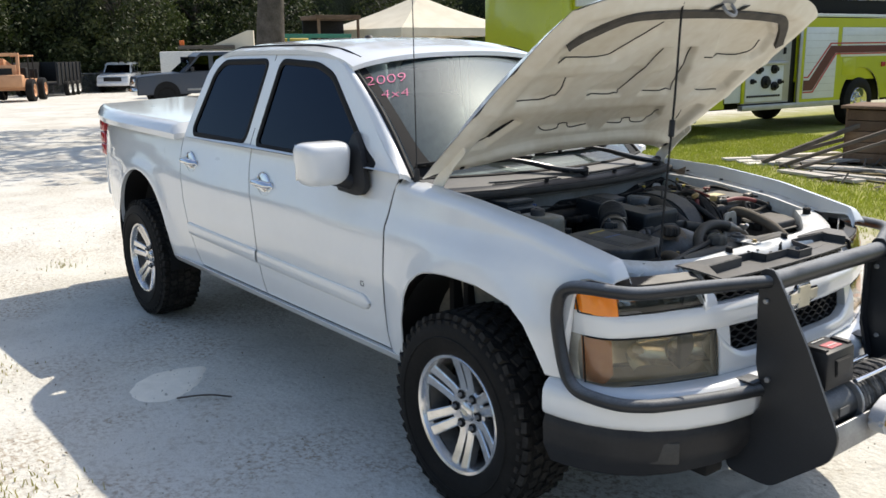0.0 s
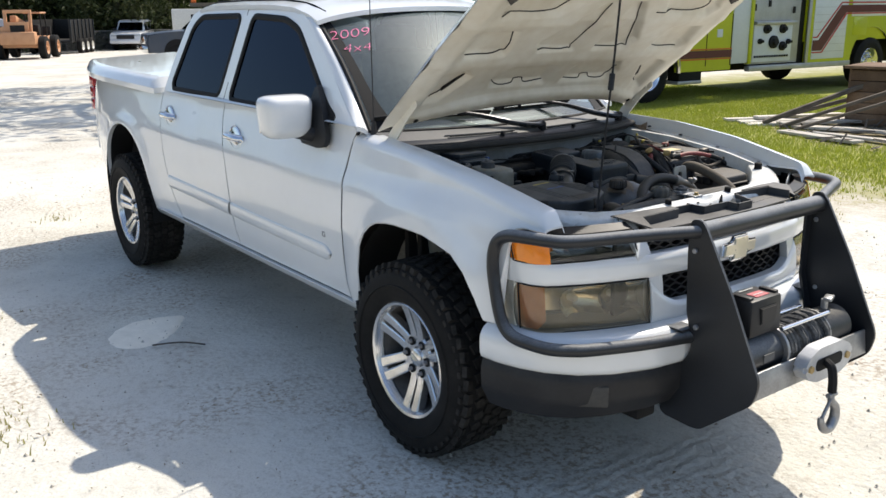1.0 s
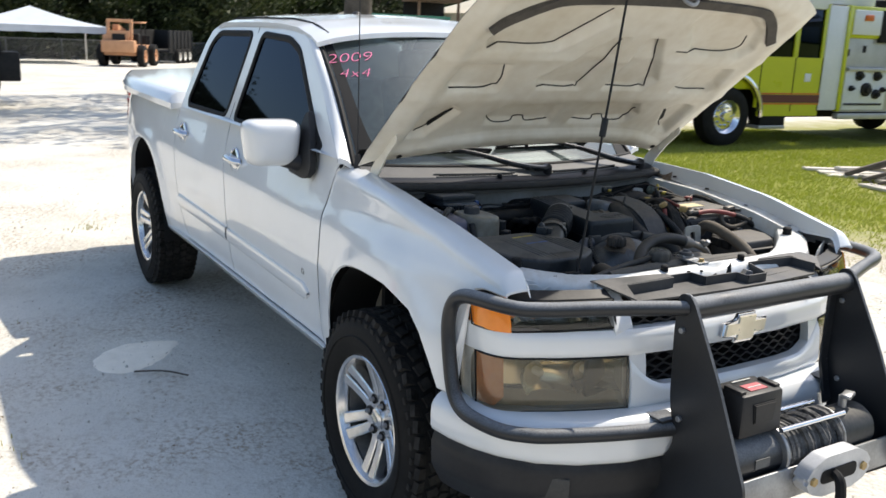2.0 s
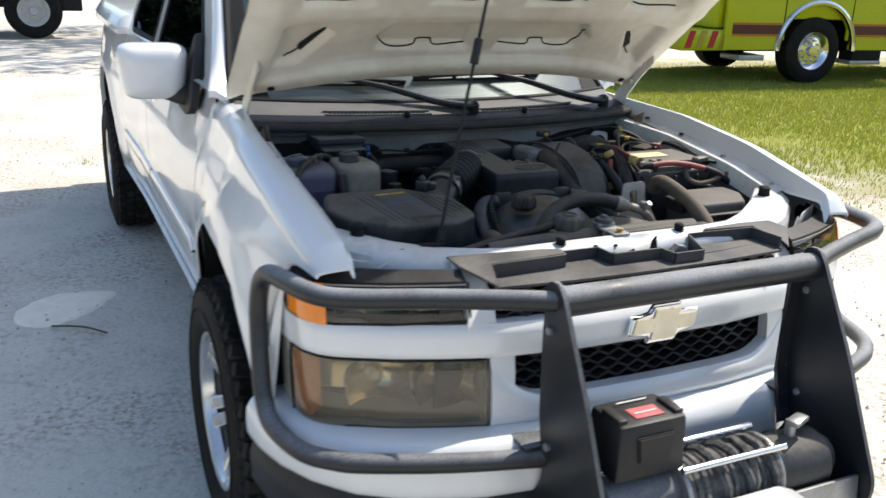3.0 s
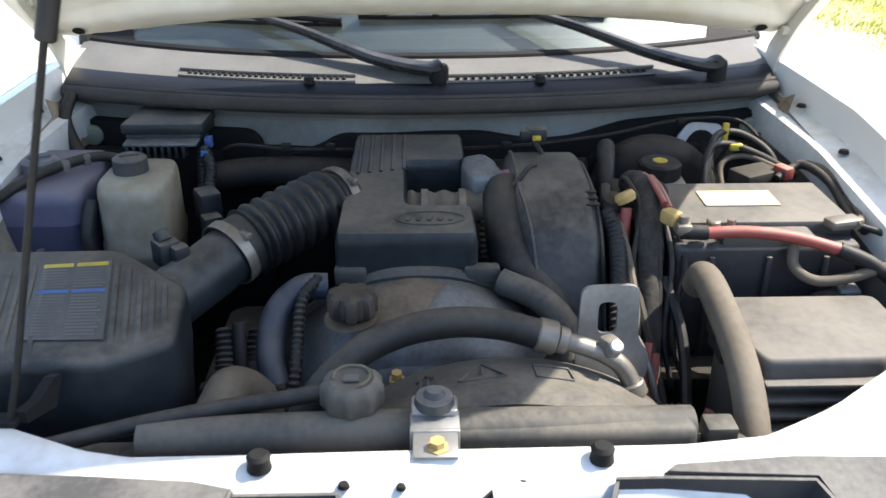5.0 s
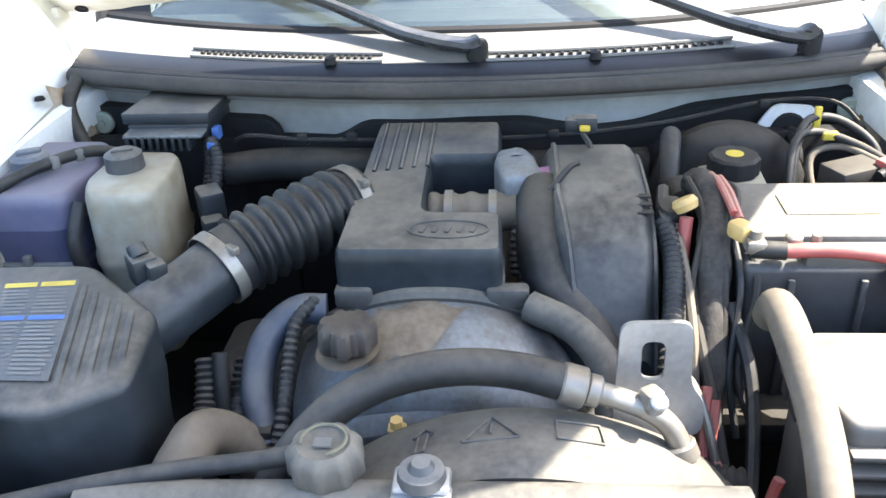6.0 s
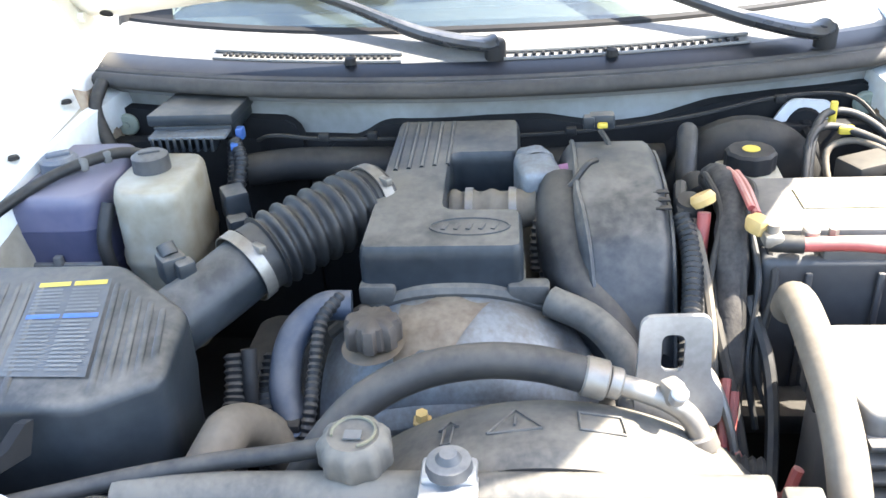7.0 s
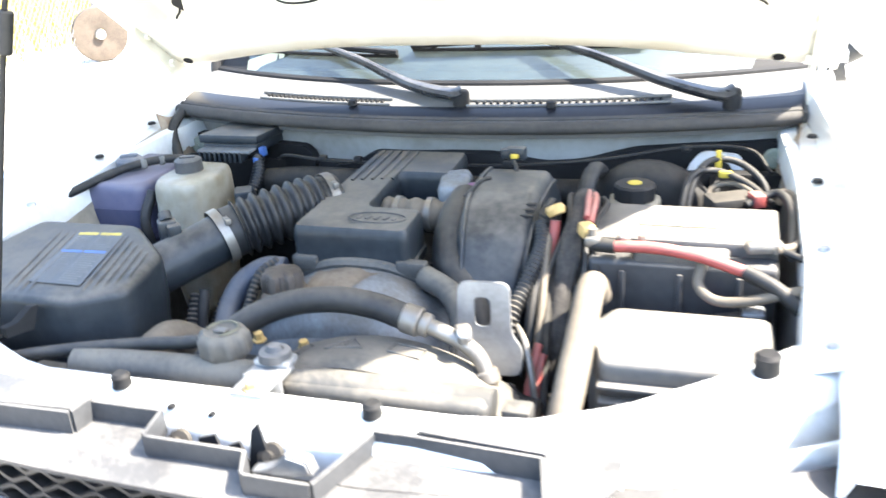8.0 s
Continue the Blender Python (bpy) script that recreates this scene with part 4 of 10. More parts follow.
    lathe(bm, [(0.0, -0.078), (0.026, -0.076), (0.034, -0.070), (0.036, -0.060)], (0, 0, 0), (0, 1, 0), 32)
    cap = finish(bm, "centre_cap", ALLOY, True)
    bm = B()
    box(bm, (0, -0.0795, 0.0), (0.034, 0.004, 0.010), rot_y(20), bevel=0.001, seg=1)
    box(bm, (0, -0.0796, 0.0), (0.013, 0.004, 0.018), rot_y(20), bevel=0.001, seg=1)
    mark = finish(bm, "cap_emblem", GOLD, True)
    bm = B()
    cyl(bm, (0, -0.045, 0.064), (0, -0.0675, 0.064), 0.0170, 0.0170, 20)
    holes = finish(bm, "lug_hole", GASKET, True)
    bm = B()
    cyl(bm, (0, -0.05, 0.064), (0, -0.082, 0.064), 0.0105, 0.008, 6, bevel=0.003)
    nuts = finish(bm, "lug_nut", STEEL, True)
    bm = B()
    lathe(bm, [(0.0, -0.005), (0.17, -0.005), (0.17, 0.03), (0.0, 0.03)], (0, 0, 0), (0, 1, 0), 40)
    lathe(bm, [(0.192, 0.0), (0.192, 0.05), (0.0, 0.05)], (0, 0, 0), (0, 1, 0), 32)
    disc = finish(bm, "brake_disc", ENGBLK, True)
    return rim, tyre, tread, cap, mark, nuts, disc, barrel, spokes[0], spokes[1], holes


WHEEL = wheel_meshes()
for x, y, turn, spin in ((0, -0.72, 0, 1), (-3.235, -0.703, 0, 40), (0, 0.72, 180, 5), (-3.235, 0.703, 180, 70)):
    w = new("wheel", WHEEL[0])
    w.parent = truck
    w.matrix_basis = pose(x, y, 0.375, 0, 0, turn) @ pose(0, 0, 0, 0, spin, 0)
    tagged(w, label="six-spoke alloy wheel with an all-terrain tyre")
    for me, lab in zip(WHEEL[1:], ("black all-terrain tyre", "dusty tyre tread", "", "gold cap emblem", "", "", "dusty dark rim barrel", "", "", "")):
        o = new(me.name.split(".")[0], me)
        o.parent = w
        if me.name.startswith(("lug_", "spoke")):
            kind = me.name.split(".")[0]
            first = 30 if kind.startswith("lug_") else 0
            o.matrix_basis = pose(0, 0, 0, 0, first, 0)
            for k in range(1, 6):
                o2 = new(kind, me)
                o2.parent, o2.matrix_basis = w, pose(0, 0, 0, 0, first + 60 * k, 0)
        if lab:
            tagged(o, label=lab)

# ---- front end ----
FX = [0, 0.2, 0.4, 0.5, 0.6, 0.66, 0.70, 0.73, 0.75, 0.760, 0.767, 0.772, 0.80]
FD = [0.800, 0.795, 0.772, 0.742, 0.705, 0.675, 0.655, 0.632, 0.605, 0.575, 0.54, 0.50, 0.46]


def face_x(y, z=0.8):
    return table(abs(y), FX, FD) - 0.10 * (z - 0.75)


def face_ys(y0, y1, n):
    """Stations across the front face, evenly spaced along its curve, which turns sharply at the corner."""
    ys = np.linspace(y0, y1, 400)
    x = np.array([face_x(v) for v in ys])
    along = np.concatenate(([0.0], np.cumsum(np.hypot(np.diff(ys), np.diff(x)))))
    return [float(v) for v in np.interp(np.linspace(0, along[-1], n + 1), along, ys)]


def face_band(bm, y0, y1, z0, z1, out=0.0, n=24, nz=6, crown=0.008, depth=0.03, rake=0.0):
    """A band of the front face between two heights (numbers or functions of y)."""
    f0 = z0 if callable(z0) else (lambda y: z0)
    f1 = z1 if callable(z1) else (lambda y: z1)
    ys = face_ys(y0, y1, n)

    def fn(u, v):
        y = ys[round(u * n)]
        z = lerp(f0(y), f1(y), v)
        return Vector((face_x(y, z) + out - rake * v + crown * (1 - (2 * v - 1) ** 4), y, z))
    surf(bm, fn, n, nz, flange=(-depth, 0, 0))


# grille shell: cross bar, posts, upper strips and lower frame
bm = B()
face_band(bm, -0.772, 0.772, 0.800, 0.874, out=0.0, n=90, nz=8, crown=0.012)
shell = part("grille_bar", bm, PAINT, truck, "white grille cross bar")
for s in (-1, 1):
    bm = B()
    face_band(bm, s * 0.350, s * 0.405, 0.655, 0.803, n=6, nz=10, crown=0.004)
    part("grille_post", bm, PAINT, shell)
    bm = B()
    surf(bm, lambda u, v, s=s: Vector((lerp(face_x(0.42, 0.89) + 0.004, 0.645, v), s * lerp(lerp(0.388, 0.452, u), lerp(0.385, 0.445, u), v), lerp(0.872, 0.985, v ** 0.7))), 4, 10, flange=(0, 0, -0.02))
    part("grille_shoulder", bm, PAINT, shell)
bm = B()
face_band(bm, -0.405, 0.405, 0.650, lambda y: 0.706 + 0.030 * max(0, (abs(y) - 0.27) / 0.08) ** 2, out=0.004, n=40, nz=6, crown=0.010)
part("grille_lower_frame", bm, PAINT, shell)
# honeycomb: wavy strips, each one bent sheet
for z0, z1, half, rows, back in ((0.700, 0.805, 0.352, 6, 0.03), (0.886, 0.934, 0.385, 3, 0.022)):
    for k in range(rows + 1):
        bm = B()
        n = 96
        pitch = 0.052

        def strip(u, v, k=k):
            y = lerp(-half, half, u)
            z = lerp(z0, z1, k / rows) + (z1 - z0) / rows * 0.36 * (1 if k % 2 else -1) * (2 * abs(((y / pitch) % 1.0) * 2 - 1) - 1)
            return Vector((face_x(y, z) - back - 0.030 * v, y, z - 0.006 * v))
        surf(bm, strip, n, 1, flange=(0, 0, -0.006))
        part("grille_strip", bm, BLACK, shell)
    bm = B()
    surf(bm, lambda u, v: Vector((face_x(lerp(-half, half, u)) - back - 0.05, lerp(-half, half, u), lerp(z0 - 0.03, z1 + 0.02, v))), 20, 2)
    part("grille_backing", bm, GASKET, shell)
# emblem: a wide slanted cross with bevelled edge
bm = B()
cross = [(-0.095, 0.822), (-0.037, 0.822), (-0.044, 0.800), (0.030, 0.800), (0.037, 0.822), (0.086, 0.822), (0.097, 0.862), (0.041, 0.862), (0.047, 0.884), (-0.028, 0.884), (-0.033, 0.862), (-0.084, 0.862)]
prism(bm, cross, lambda a, b, h: Vector((face_x(a, b) + 0.012 + h, a, b)), 0.016, bevel=0.004)
emb = part("grille_emblem", bm, CHROME, shell, "gold and chrome cross-shaped emblem")
bm = B()
inner = [(a * 0.90 + 0.0005, 0.842 + (b - 0.842) * 0.80) for a, b in cross]
prism(bm, inner, lambda a, b, h: Vector((face_x(a, b) + 0.0285 + h, a, b)), 0.003)
part("emblem_face", bm, GOLD, emb, "gold emblem face")


def lamp_box(s, y0, y1, z0, z1, name, lens, label, inner=LAMPIN, rake=0.0):
    """A lamp unit: reflector bowl behind, inner posts, curved lens in front, dark frame."""
    f0 = z0 if callable(z0) else (lambda y: z0)
    f1 = z1 if callable(z1) else (lambda y: z1)
    bm = B()
    face_band(bm, s * y0, s * y1, z0, z1, rake=rake, out=-0.060, n=24, nz=6, crown=-0.02, depth=-0.056)
    unit = part(name, bm, inner, truck, label)
    bm = B()
    face_band(bm, s * y0, s * y1, z0, z1, rake=rake, out=0.002, n=30, nz=8, crown=0.006, depth=0.0)
    ln = part("lens", bm, lens, unit, "aged yellowed lens" if lens is LENS else "smoked lens")
    ln.visible_shadow = False
    bm = B()
    f = lambda y, top: Vector((face_x(y, f1(y) if top else f0(y)) + 0.001 - (rake if top else 0), y, f1(y) if top else f0(y)))
    ys = face_ys(s * y0, s * y1, 26)
    path = [f(y, 0) for y in ys] + [f(y, 1) for y in ys[::-1]] + [f(ys[0], 0)]
    tube(bm, path, 0.0032, 6, sub=0)
    part("lamp_frame", bm, GASKET, unit)
    return unit


DULLAMBER = mat("faded_amber_lens", (0.52, 0.22, 0.07), (0.40, 0.15, 0.045), rough=0.3, scale=12)
REFLECT = mat("aged_lamp_reflector", (0.78, 0.74, 0.64), (0.60, 0.54, 0.42), rough=0.16, metal=0.9, scale=9, rvar=0.06)
LAMPFLOOR = mat("beige_lamp_floor", (0.42, 0.37, 0.29), (0.33, 0.28, 0.21), rough=0.5, scale=12)
for s in (-1, 1):
    u = lamp_box(s, 0.408, 0.766, lambda y: 0.650 - 0.012 * max(0, (abs(y) - 0.68) / 0.08), 0.798, "head_lamp", LENS, "cloudy yellowed headlamp")
    for yc, w in ((0.485, 0.062), (0.615, 0.066)):
        bm = B()

        def bowl(a, v, yc=yc, w=w, s=s):
            p, q = 2 * a - 1, 2 * v - 1
            x = face_x(yc, 0.74) - 0.078 + 0.052 * (p * p * 0.8 + q * q * 0.7)
            return Vector((x - 0.16 * p * w * 2, s * (yc + p * w), 0.744 + q * 0.047))
        surf(bm, bowl, 16, 12)
        part("reflector_bowl", bm, REFLECT, u, "silvered reflector bowl")
        bm = B()
        lathe(bm, [(0.0, 0.034), (0.009, 0.032), (0.012, 0.024), (0.012, 0.0)], (face_x(yc) - 0.074, s * yc, 0.742), (1, 0, 0), 16)
        part("lamp_bulb", bm, WHITEPL, u, "pale bulb shield")
    bm = B()
    ys = face_ys(s * 0.412, s * 0.745, 20)
    surf(bm, lambda a, v: Vector((face_x(ys[round(a * 20)]) - lerp(0.012, 0.060, v), ys[round(a * 20)] * lerp(1.0, 0.985, v), lerp(0.658, 0.690, v))), 20, 3)
    part("lamp_floor", bm, LAMPFLOOR, u, "beige lamp floor")
    bm = B()
    surf(bm, lambda a, v: Vector((face_x(ys[round(a * 20)]) - 0.056, ys[round(a * 20)] * 0.985, lerp(0.690, 0.700, v))), 20, 1, flange=(-0.01, 0, 0))
    part("lamp_divider", bm, TRIM, u, "dark divider line")
    bm = B()
    face_band(bm, s * 0.728, s * 0.764, lambda y: 0.656 + 0.03 * max(0, (0.745 - abs(y)) / 0.017), 0.794, out=-0.006, n=10, nz=6, crown=0.0, depth=0.012)
    part("side_marker", bm, DULLAMBER, u, "amber side marker")
    low, high = lambda y: lerp(0.882, 0.868, (abs(y) - 0.45) / 0.33), lambda y: lerp(0.958, 0.951, (abs(y) - 0.45) / 0.33)
    u = lamp_box(s, 0.444, 0.768, low, high, "turn_signal_lamp", LENSDARK, "clear dark lamp with an amber corner", ENGBLK, 0.015)
    bm = B()
    face_band(bm, s * 0.718, s * 0.767, low, high, rake=0.015, out=0.010, n=10, nz=4, crown=0.003, depth=0.03)
    part("amber_corner", bm, AMBER, u, "orange corner reflector")
    bm = B()
    lathe(bm, [(0.0, 0.030), (0.010, 0.027), (0.015, 0.016), (0.013, 0.004), (0.008, 0.0)], (face_x(0.70) - 0.062, s * 0.700, 0.908), (1, 0, 0.2), 18)
    part("amber_bulb", bm, AMBER, u, "amber bulb")
    for yc, w in ((0.665, 0.030), (0.51, 0.045)):
        bm = B()
        surf(bm, lambda a, v, yc=yc, w=w, s=s: Vector((face_x(yc) - 0.080 + 0.030 * ((2 * a - 1) ** 2 + 0.6 * (2 * v - 1) ** 2) - 0.3 * (2 * a - 1) * w, s * (yc + (2 * a - 1) * w), 0.908 + (2 * v - 1) * 0.022)), 10, 8)
        part("signal_reflector", bm, REFLECT, u, "silvered signal reflector")
    for k in range(5):
        bm = B()
        y = 0.545 + 0.016 * k
        box(bm, (face_x(y) - 0.060, s * y, 0.915), (0.006, 0.004, 0.034), bevel=0.001, seg=1)
        part("reflector_flute", bm, REFLECT, u)
    bm = B()
    ys = face_ys(s * 0.446, s * 0.764, 22)
    tube(bm, [(face_x(y, high(y)) - 0.012, y, high(y) - 0.003) for y in ys], 0.0022, 6, sub=0)
    part("lens_rim", bm, LAMPFLOOR, u, "yellowed lens rim")
    # black top of the lamp housing, back to the sheet metal
    bm = B()
    ys = face_ys(s * 0.446, s * 0.762, 22)
    surf(bm, lambda a, v: Vector((face_x(ys[round(a * 22)], 0.955) - 0.016 - lerp(0.0, lerp(0.030, 0.045, a), v), ys[round(a * 22)] * (1 - 0.03 * v * a), high(ys[round(a * 22)]) + 0.003 + 0.016 * v)), 22, 4, flange=(0, 0, -0.02))
    part("lamp_housing", bm, BLACK, u, "black lamp housing top")

# bumper: white upper cap with a flat shelf, dark lower valance
BY = [0, 0.3, 0.45, 0.6, 0.7, 0.77, 0.82, 0.845, 0.850]
BX = [0.885, 0.880, 0.862, 0.815, 0.755, 0.680, 0.590, 0.500, 0.455]


def bump_at(w):
    """Point round the bumper from its right end to its left end, w from -1 to 1, with its outward direction."""
    a = abs(w)
    y = table(a, [0, 0.4, 0.6, 0.75, 0.86, 0.94, 1.0], [0, 0.36, 0.54, 0.68, 0.775, 0.832, 0.850])
    x = table(y, BY, BX) if a < 0.999 else 0.452
    return x, math.copysign(y, w)


def bump_surf(bm, prof, w0=-1.0, w1=1.0, n=70):
    def fn(u, v):
        w = lerp(w0, w1, u)
        x, y = bump_at(w)
        x2, y2 = bump_at(min(1, w + 0.02))
        x1, y1 = bump_at(max(-1, w - 0.02))
        t = Vector((x2 - x1, y2 - y1, 0)).normalized()
        out = Vector((t.y, -t.x, 0))
        o, z = prof(v, w)
        return Vector((x, y, z)) + out * o
    surf(bm, fn, n, 12)


def cap_prof(v, w):
    pts = [(-0.110, 0.650), (-0.075, 0.652), (-0.035, 0.648), (-0.014, 0.636), (-0.003, 0.615), (0.0, 0.585), (-0.002, 0.545), (-0.010, 0.525), (-0.03, 0.518)]
    k = v * (len(pts) - 1)
    i = min(int(k), len(pts) - 2)
    a, b = pts[i], pts[i + 1]
    dz = 0.02 * max(0, (abs(w) - 0.55))
    return lerp(a[0], b[0], k - i), lerp(a[1], b[1], k - i) + (dz if v > 0.6 else 0)


bm = B()
bump_surf(bm, cap_prof)
bumper = part("front_bumper", bm, PAINT, truck, "white bumper cap over a black valance")
bm = B()
bump_surf(bm, lambda v, w: (table(v, [0, 0.15, 0.5, 0.85, 1.0], [-0.02, -0.006, -0.010, -0.05, -0.14]), lerp(0.528 + 0.02 * max(0, abs(w) - 0.55), 0.345 - 0.035 * max(0, abs(w) - 0.4), v)))
val = part("bumper_valance", bm, BLACK, bumper, "black plastic lower valance")
for s in (-1, 1):
    bm = B()
    box(bm, (0.765, s * 0.655, 0.455), (0.012, 0.115, 0.070), rot_z(s * 42), bevel=0.004)
    part("fog_panel", bm, SHROUD, val, "dusty grey fog lamp blank")

# ---- brush guard ----
guard_up = rounded([(0.862, 0.90), (0.866, 1.000), (0.905, 1.008), (0.925, 0.985), (1.030, 0.800), (1.152, 0.545), (1.135, 0.470), (0.945, 0.312), (0.785, 0.320), (0.790, 0.40), (0.905, 0.585), (0.872, 0.70)], 0.03, 4)
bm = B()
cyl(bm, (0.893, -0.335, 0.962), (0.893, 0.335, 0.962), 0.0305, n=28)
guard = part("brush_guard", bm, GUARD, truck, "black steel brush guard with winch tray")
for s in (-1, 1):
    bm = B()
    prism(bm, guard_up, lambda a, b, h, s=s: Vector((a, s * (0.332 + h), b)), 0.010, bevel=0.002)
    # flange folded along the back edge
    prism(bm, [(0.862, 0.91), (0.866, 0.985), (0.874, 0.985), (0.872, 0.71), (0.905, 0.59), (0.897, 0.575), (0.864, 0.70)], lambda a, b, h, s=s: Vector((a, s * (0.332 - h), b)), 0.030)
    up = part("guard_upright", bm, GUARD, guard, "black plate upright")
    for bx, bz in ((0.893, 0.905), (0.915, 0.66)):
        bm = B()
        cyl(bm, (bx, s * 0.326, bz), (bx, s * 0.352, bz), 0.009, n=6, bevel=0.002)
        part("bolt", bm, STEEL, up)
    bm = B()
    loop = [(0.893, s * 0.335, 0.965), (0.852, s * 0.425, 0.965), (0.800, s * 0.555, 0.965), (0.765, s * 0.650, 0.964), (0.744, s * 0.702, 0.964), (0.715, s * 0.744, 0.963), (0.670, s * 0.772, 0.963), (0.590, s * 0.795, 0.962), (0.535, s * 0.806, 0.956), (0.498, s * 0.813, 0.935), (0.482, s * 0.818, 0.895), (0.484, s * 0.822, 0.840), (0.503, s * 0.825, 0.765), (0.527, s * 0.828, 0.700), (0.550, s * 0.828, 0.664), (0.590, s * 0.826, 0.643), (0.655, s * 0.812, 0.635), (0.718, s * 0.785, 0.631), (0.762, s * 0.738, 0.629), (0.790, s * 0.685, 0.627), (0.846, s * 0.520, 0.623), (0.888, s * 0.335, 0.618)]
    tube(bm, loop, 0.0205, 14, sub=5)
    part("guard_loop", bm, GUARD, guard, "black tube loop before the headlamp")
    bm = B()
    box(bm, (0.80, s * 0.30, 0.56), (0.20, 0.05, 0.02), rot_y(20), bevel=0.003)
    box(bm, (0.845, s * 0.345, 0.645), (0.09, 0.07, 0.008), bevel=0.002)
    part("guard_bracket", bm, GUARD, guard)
# winch tray and fairlead plate
bm = B()
box(bm, (1.02, 0, 0.485), (0.20, 0.655, 0.010), bevel=0.002)
box(bm, (1.118, 0, 0.515), (0.010, 0.655, 0.085), rot_y(-8), bevel=0.003)
part("winch_tray", bm, STEEL, guard, "grey steel winch tray")
# ---- winch ----
FAIRAL = mat("bare_cast_aluminium", (0.56, 0.57, 0.58), (0.44, 0.45, 0.46), rough=0.42, metal=0.35, scale=16, fine=150, bump=0.3)
bm = B()
cyl(bm, (1.035, -0.305, 0.575), (1.035, -0.125, 0.575), 0.062, n=32, bevel=0.006)
winch = part("winch", bm, GUARD, truck, "black electric winch with grey rope")
bm = B()
cyl(bm, (1.035, 0.115, 0.575), (1.035, 0.27, 0.575), 0.068, n=32, bevel=0.012)
cyl(bm, (1.035, 0.27, 0.575), (1.035, 0.30, 0.575), 0.045, n=24, bevel=0.008)
part("gear_housing", bm, ENGPL, winch)
for y in (-0.128, 0.110):
    bm = B()
    cyl(bm, (1.035, y - 0.006, 0.575), (1.035, y + 0.006, 0.575), 0.080, n=36, bevel=0.002)
    part("drum_flange", bm, STEEL, winch)
ROPE = mat("braided_grey_rope", (0.025, 0.025, 0.026), (0.16, 0.155, 0.145), rough=0.8, scale=45, fine=160, bump=0.8, depth=0.004, spread=0.5)
bm = B()
turns = 12
tube(bm, [(1.035 + (0.062 + 0.004 * (k % 7 == 0)) * math.cos(2 * math.pi * k / 14), lerp(-0.116, 0.100, k / (14 * turns)), 0.575 + 0.062 * math.sin(2 * math.pi * k / 14)) for k in range(14 * turns)], 0.0112, 6, sub=0)
tube(bm, [(1.035 + (0.074 + 0.006 * math.sin(k * 0.9)) * math.cos(2 * math.pi * k / 14), 0.03 + 0.075 * math.sin(k * 0.075), 0.575 + 0.074 * math.sin(2 * math.pi * k / 14)) for k in range(70)], 0.0108, 6, sub=0)
part("winch_rope", bm, ROPE, winch, "braided grey and black rope")
for z, x in ((0.655, 1.085), (0.50, 1.095), (0.650, 0.985)):
    bm = B()
    cyl(bm, (x, -0.14, z), (x, 0.125, z), 0.0075, n=12)
    part("tie_rod", bm, CHROME, winch, "polished tie rod")
bm = B()
cyl(bm, (1.035, 0.19, 0.64), (1.035, 0.19, 0.675), 0.012, n=14)
box(bm, (1.045, 0.195, 0.680), (0.03, 0.055, 0.014), rot_z(20), bevel=0.005)
part("clutch_lever", bm, STEEL, winch, "silver clutch lever")
bm = B()
box(bm, (1.020, -0.210, 0.712), (0.110, 0.165, 0.120), bevel=0.010, seg=2, taper=0.94)
prism(bm, [(-0.25, 0.745), (-0.165, 0.745), (-0.172, 0.690), (-0.243, 0.690)], lambda a, b, h: Vector((1.068 + h, a, b)), 0.012, bevel=0.003)
for yy in (-0.275, -0.145):
    box(bm, (1.03, yy, 0.772), (0.06, 0.02, 0.016), bevel=0.003)
box(bm, (1.02, -0.205, 0.655), (0.06, 0.12, 0.03), bevel=0.004)
cbox = part("control_box", bm, BLACK, winch, "black winch control box")
bm = B()
prism(bm, [(-0.24, -0.020), (-0.24, 0.018), (-0.175, 0.018), (-0.175, -0.020)], lambda a, b, h: Vector((1.035 + b, a, 0.7725 + h)), 0.002)
part("red_sticker", bm, mat("faded_red_sticker", (0.55, 0.10, 0.11), (0.45, 0.16, 0.16), rough=0.5, scale=30), cbox, "faded red sticker")
for k, (w, d) in enumerate(((0.05, 0.0), (0.07, -0.045))):
    bm = B()
    box(bm, (1.036 + d, -0.208, 0.7755), (0.004, w, 0.0012), bevel=0)
    part("sticker_line", bm, WHITEPL, cbox)
bm = B()
box(bm, (1.0975, -0.215, 0.583), (0.003, 0.055, 0.026), bevel=0)
part("motor_label", bm, LABEL, winch)
bm = B()
prism(bm, rounded([(-0.132, 0.555), (-0.105, 0.592), (-0.055, 0.615), (0.075, 0.615), (0.125, 0.592), (0.152, 0.555), (0.125, 0.518), (0.075, 0.500), (-0.055, 0.500), (-0.105, 0.518)], 0.012), lambda a, b, h: Vector((1.125 + h, a + 0.005, b - 0.02)), 0.045, bevel=0.010)
fair = part("fairlead", bm, FAIRAL, guard, "cast aluminium rope fairlead")
bm = B()
prism(bm, rounded([(-0.075, 0.523), (-0.075, 0.563), (0.075, 0.563), (0.075, 0.523)], 0.02), lambda a, b, h: Vector((1.1655 + h, a + 0.01, b - 0.005)), 0.007)
part("fairlead_mouth", bm, GASKET, fair, "dark rope opening")
for y in (-0.095, 0.115):
    bm = B()
    cyl(bm, (1.165, y, 0.535), (1.178, y, 0.535), 0.013, n=6, bevel=0.002)
    part("bolt", bm, BRASS, fair)
bm = B()
tube(bm, [(1.16, -0.01, 0.545), (1.195, -0.02, 0.535), (1.208, -0.025, 0.50), (1.212, -0.028, 0.455)], 0.014, 8)
part("rope_strap", bm, GASKET, fair)
bm = B()
cyl(bm, (1.212, -0.050, 0.447), (1.212, -0.006, 0.447), 0.009, n=12)
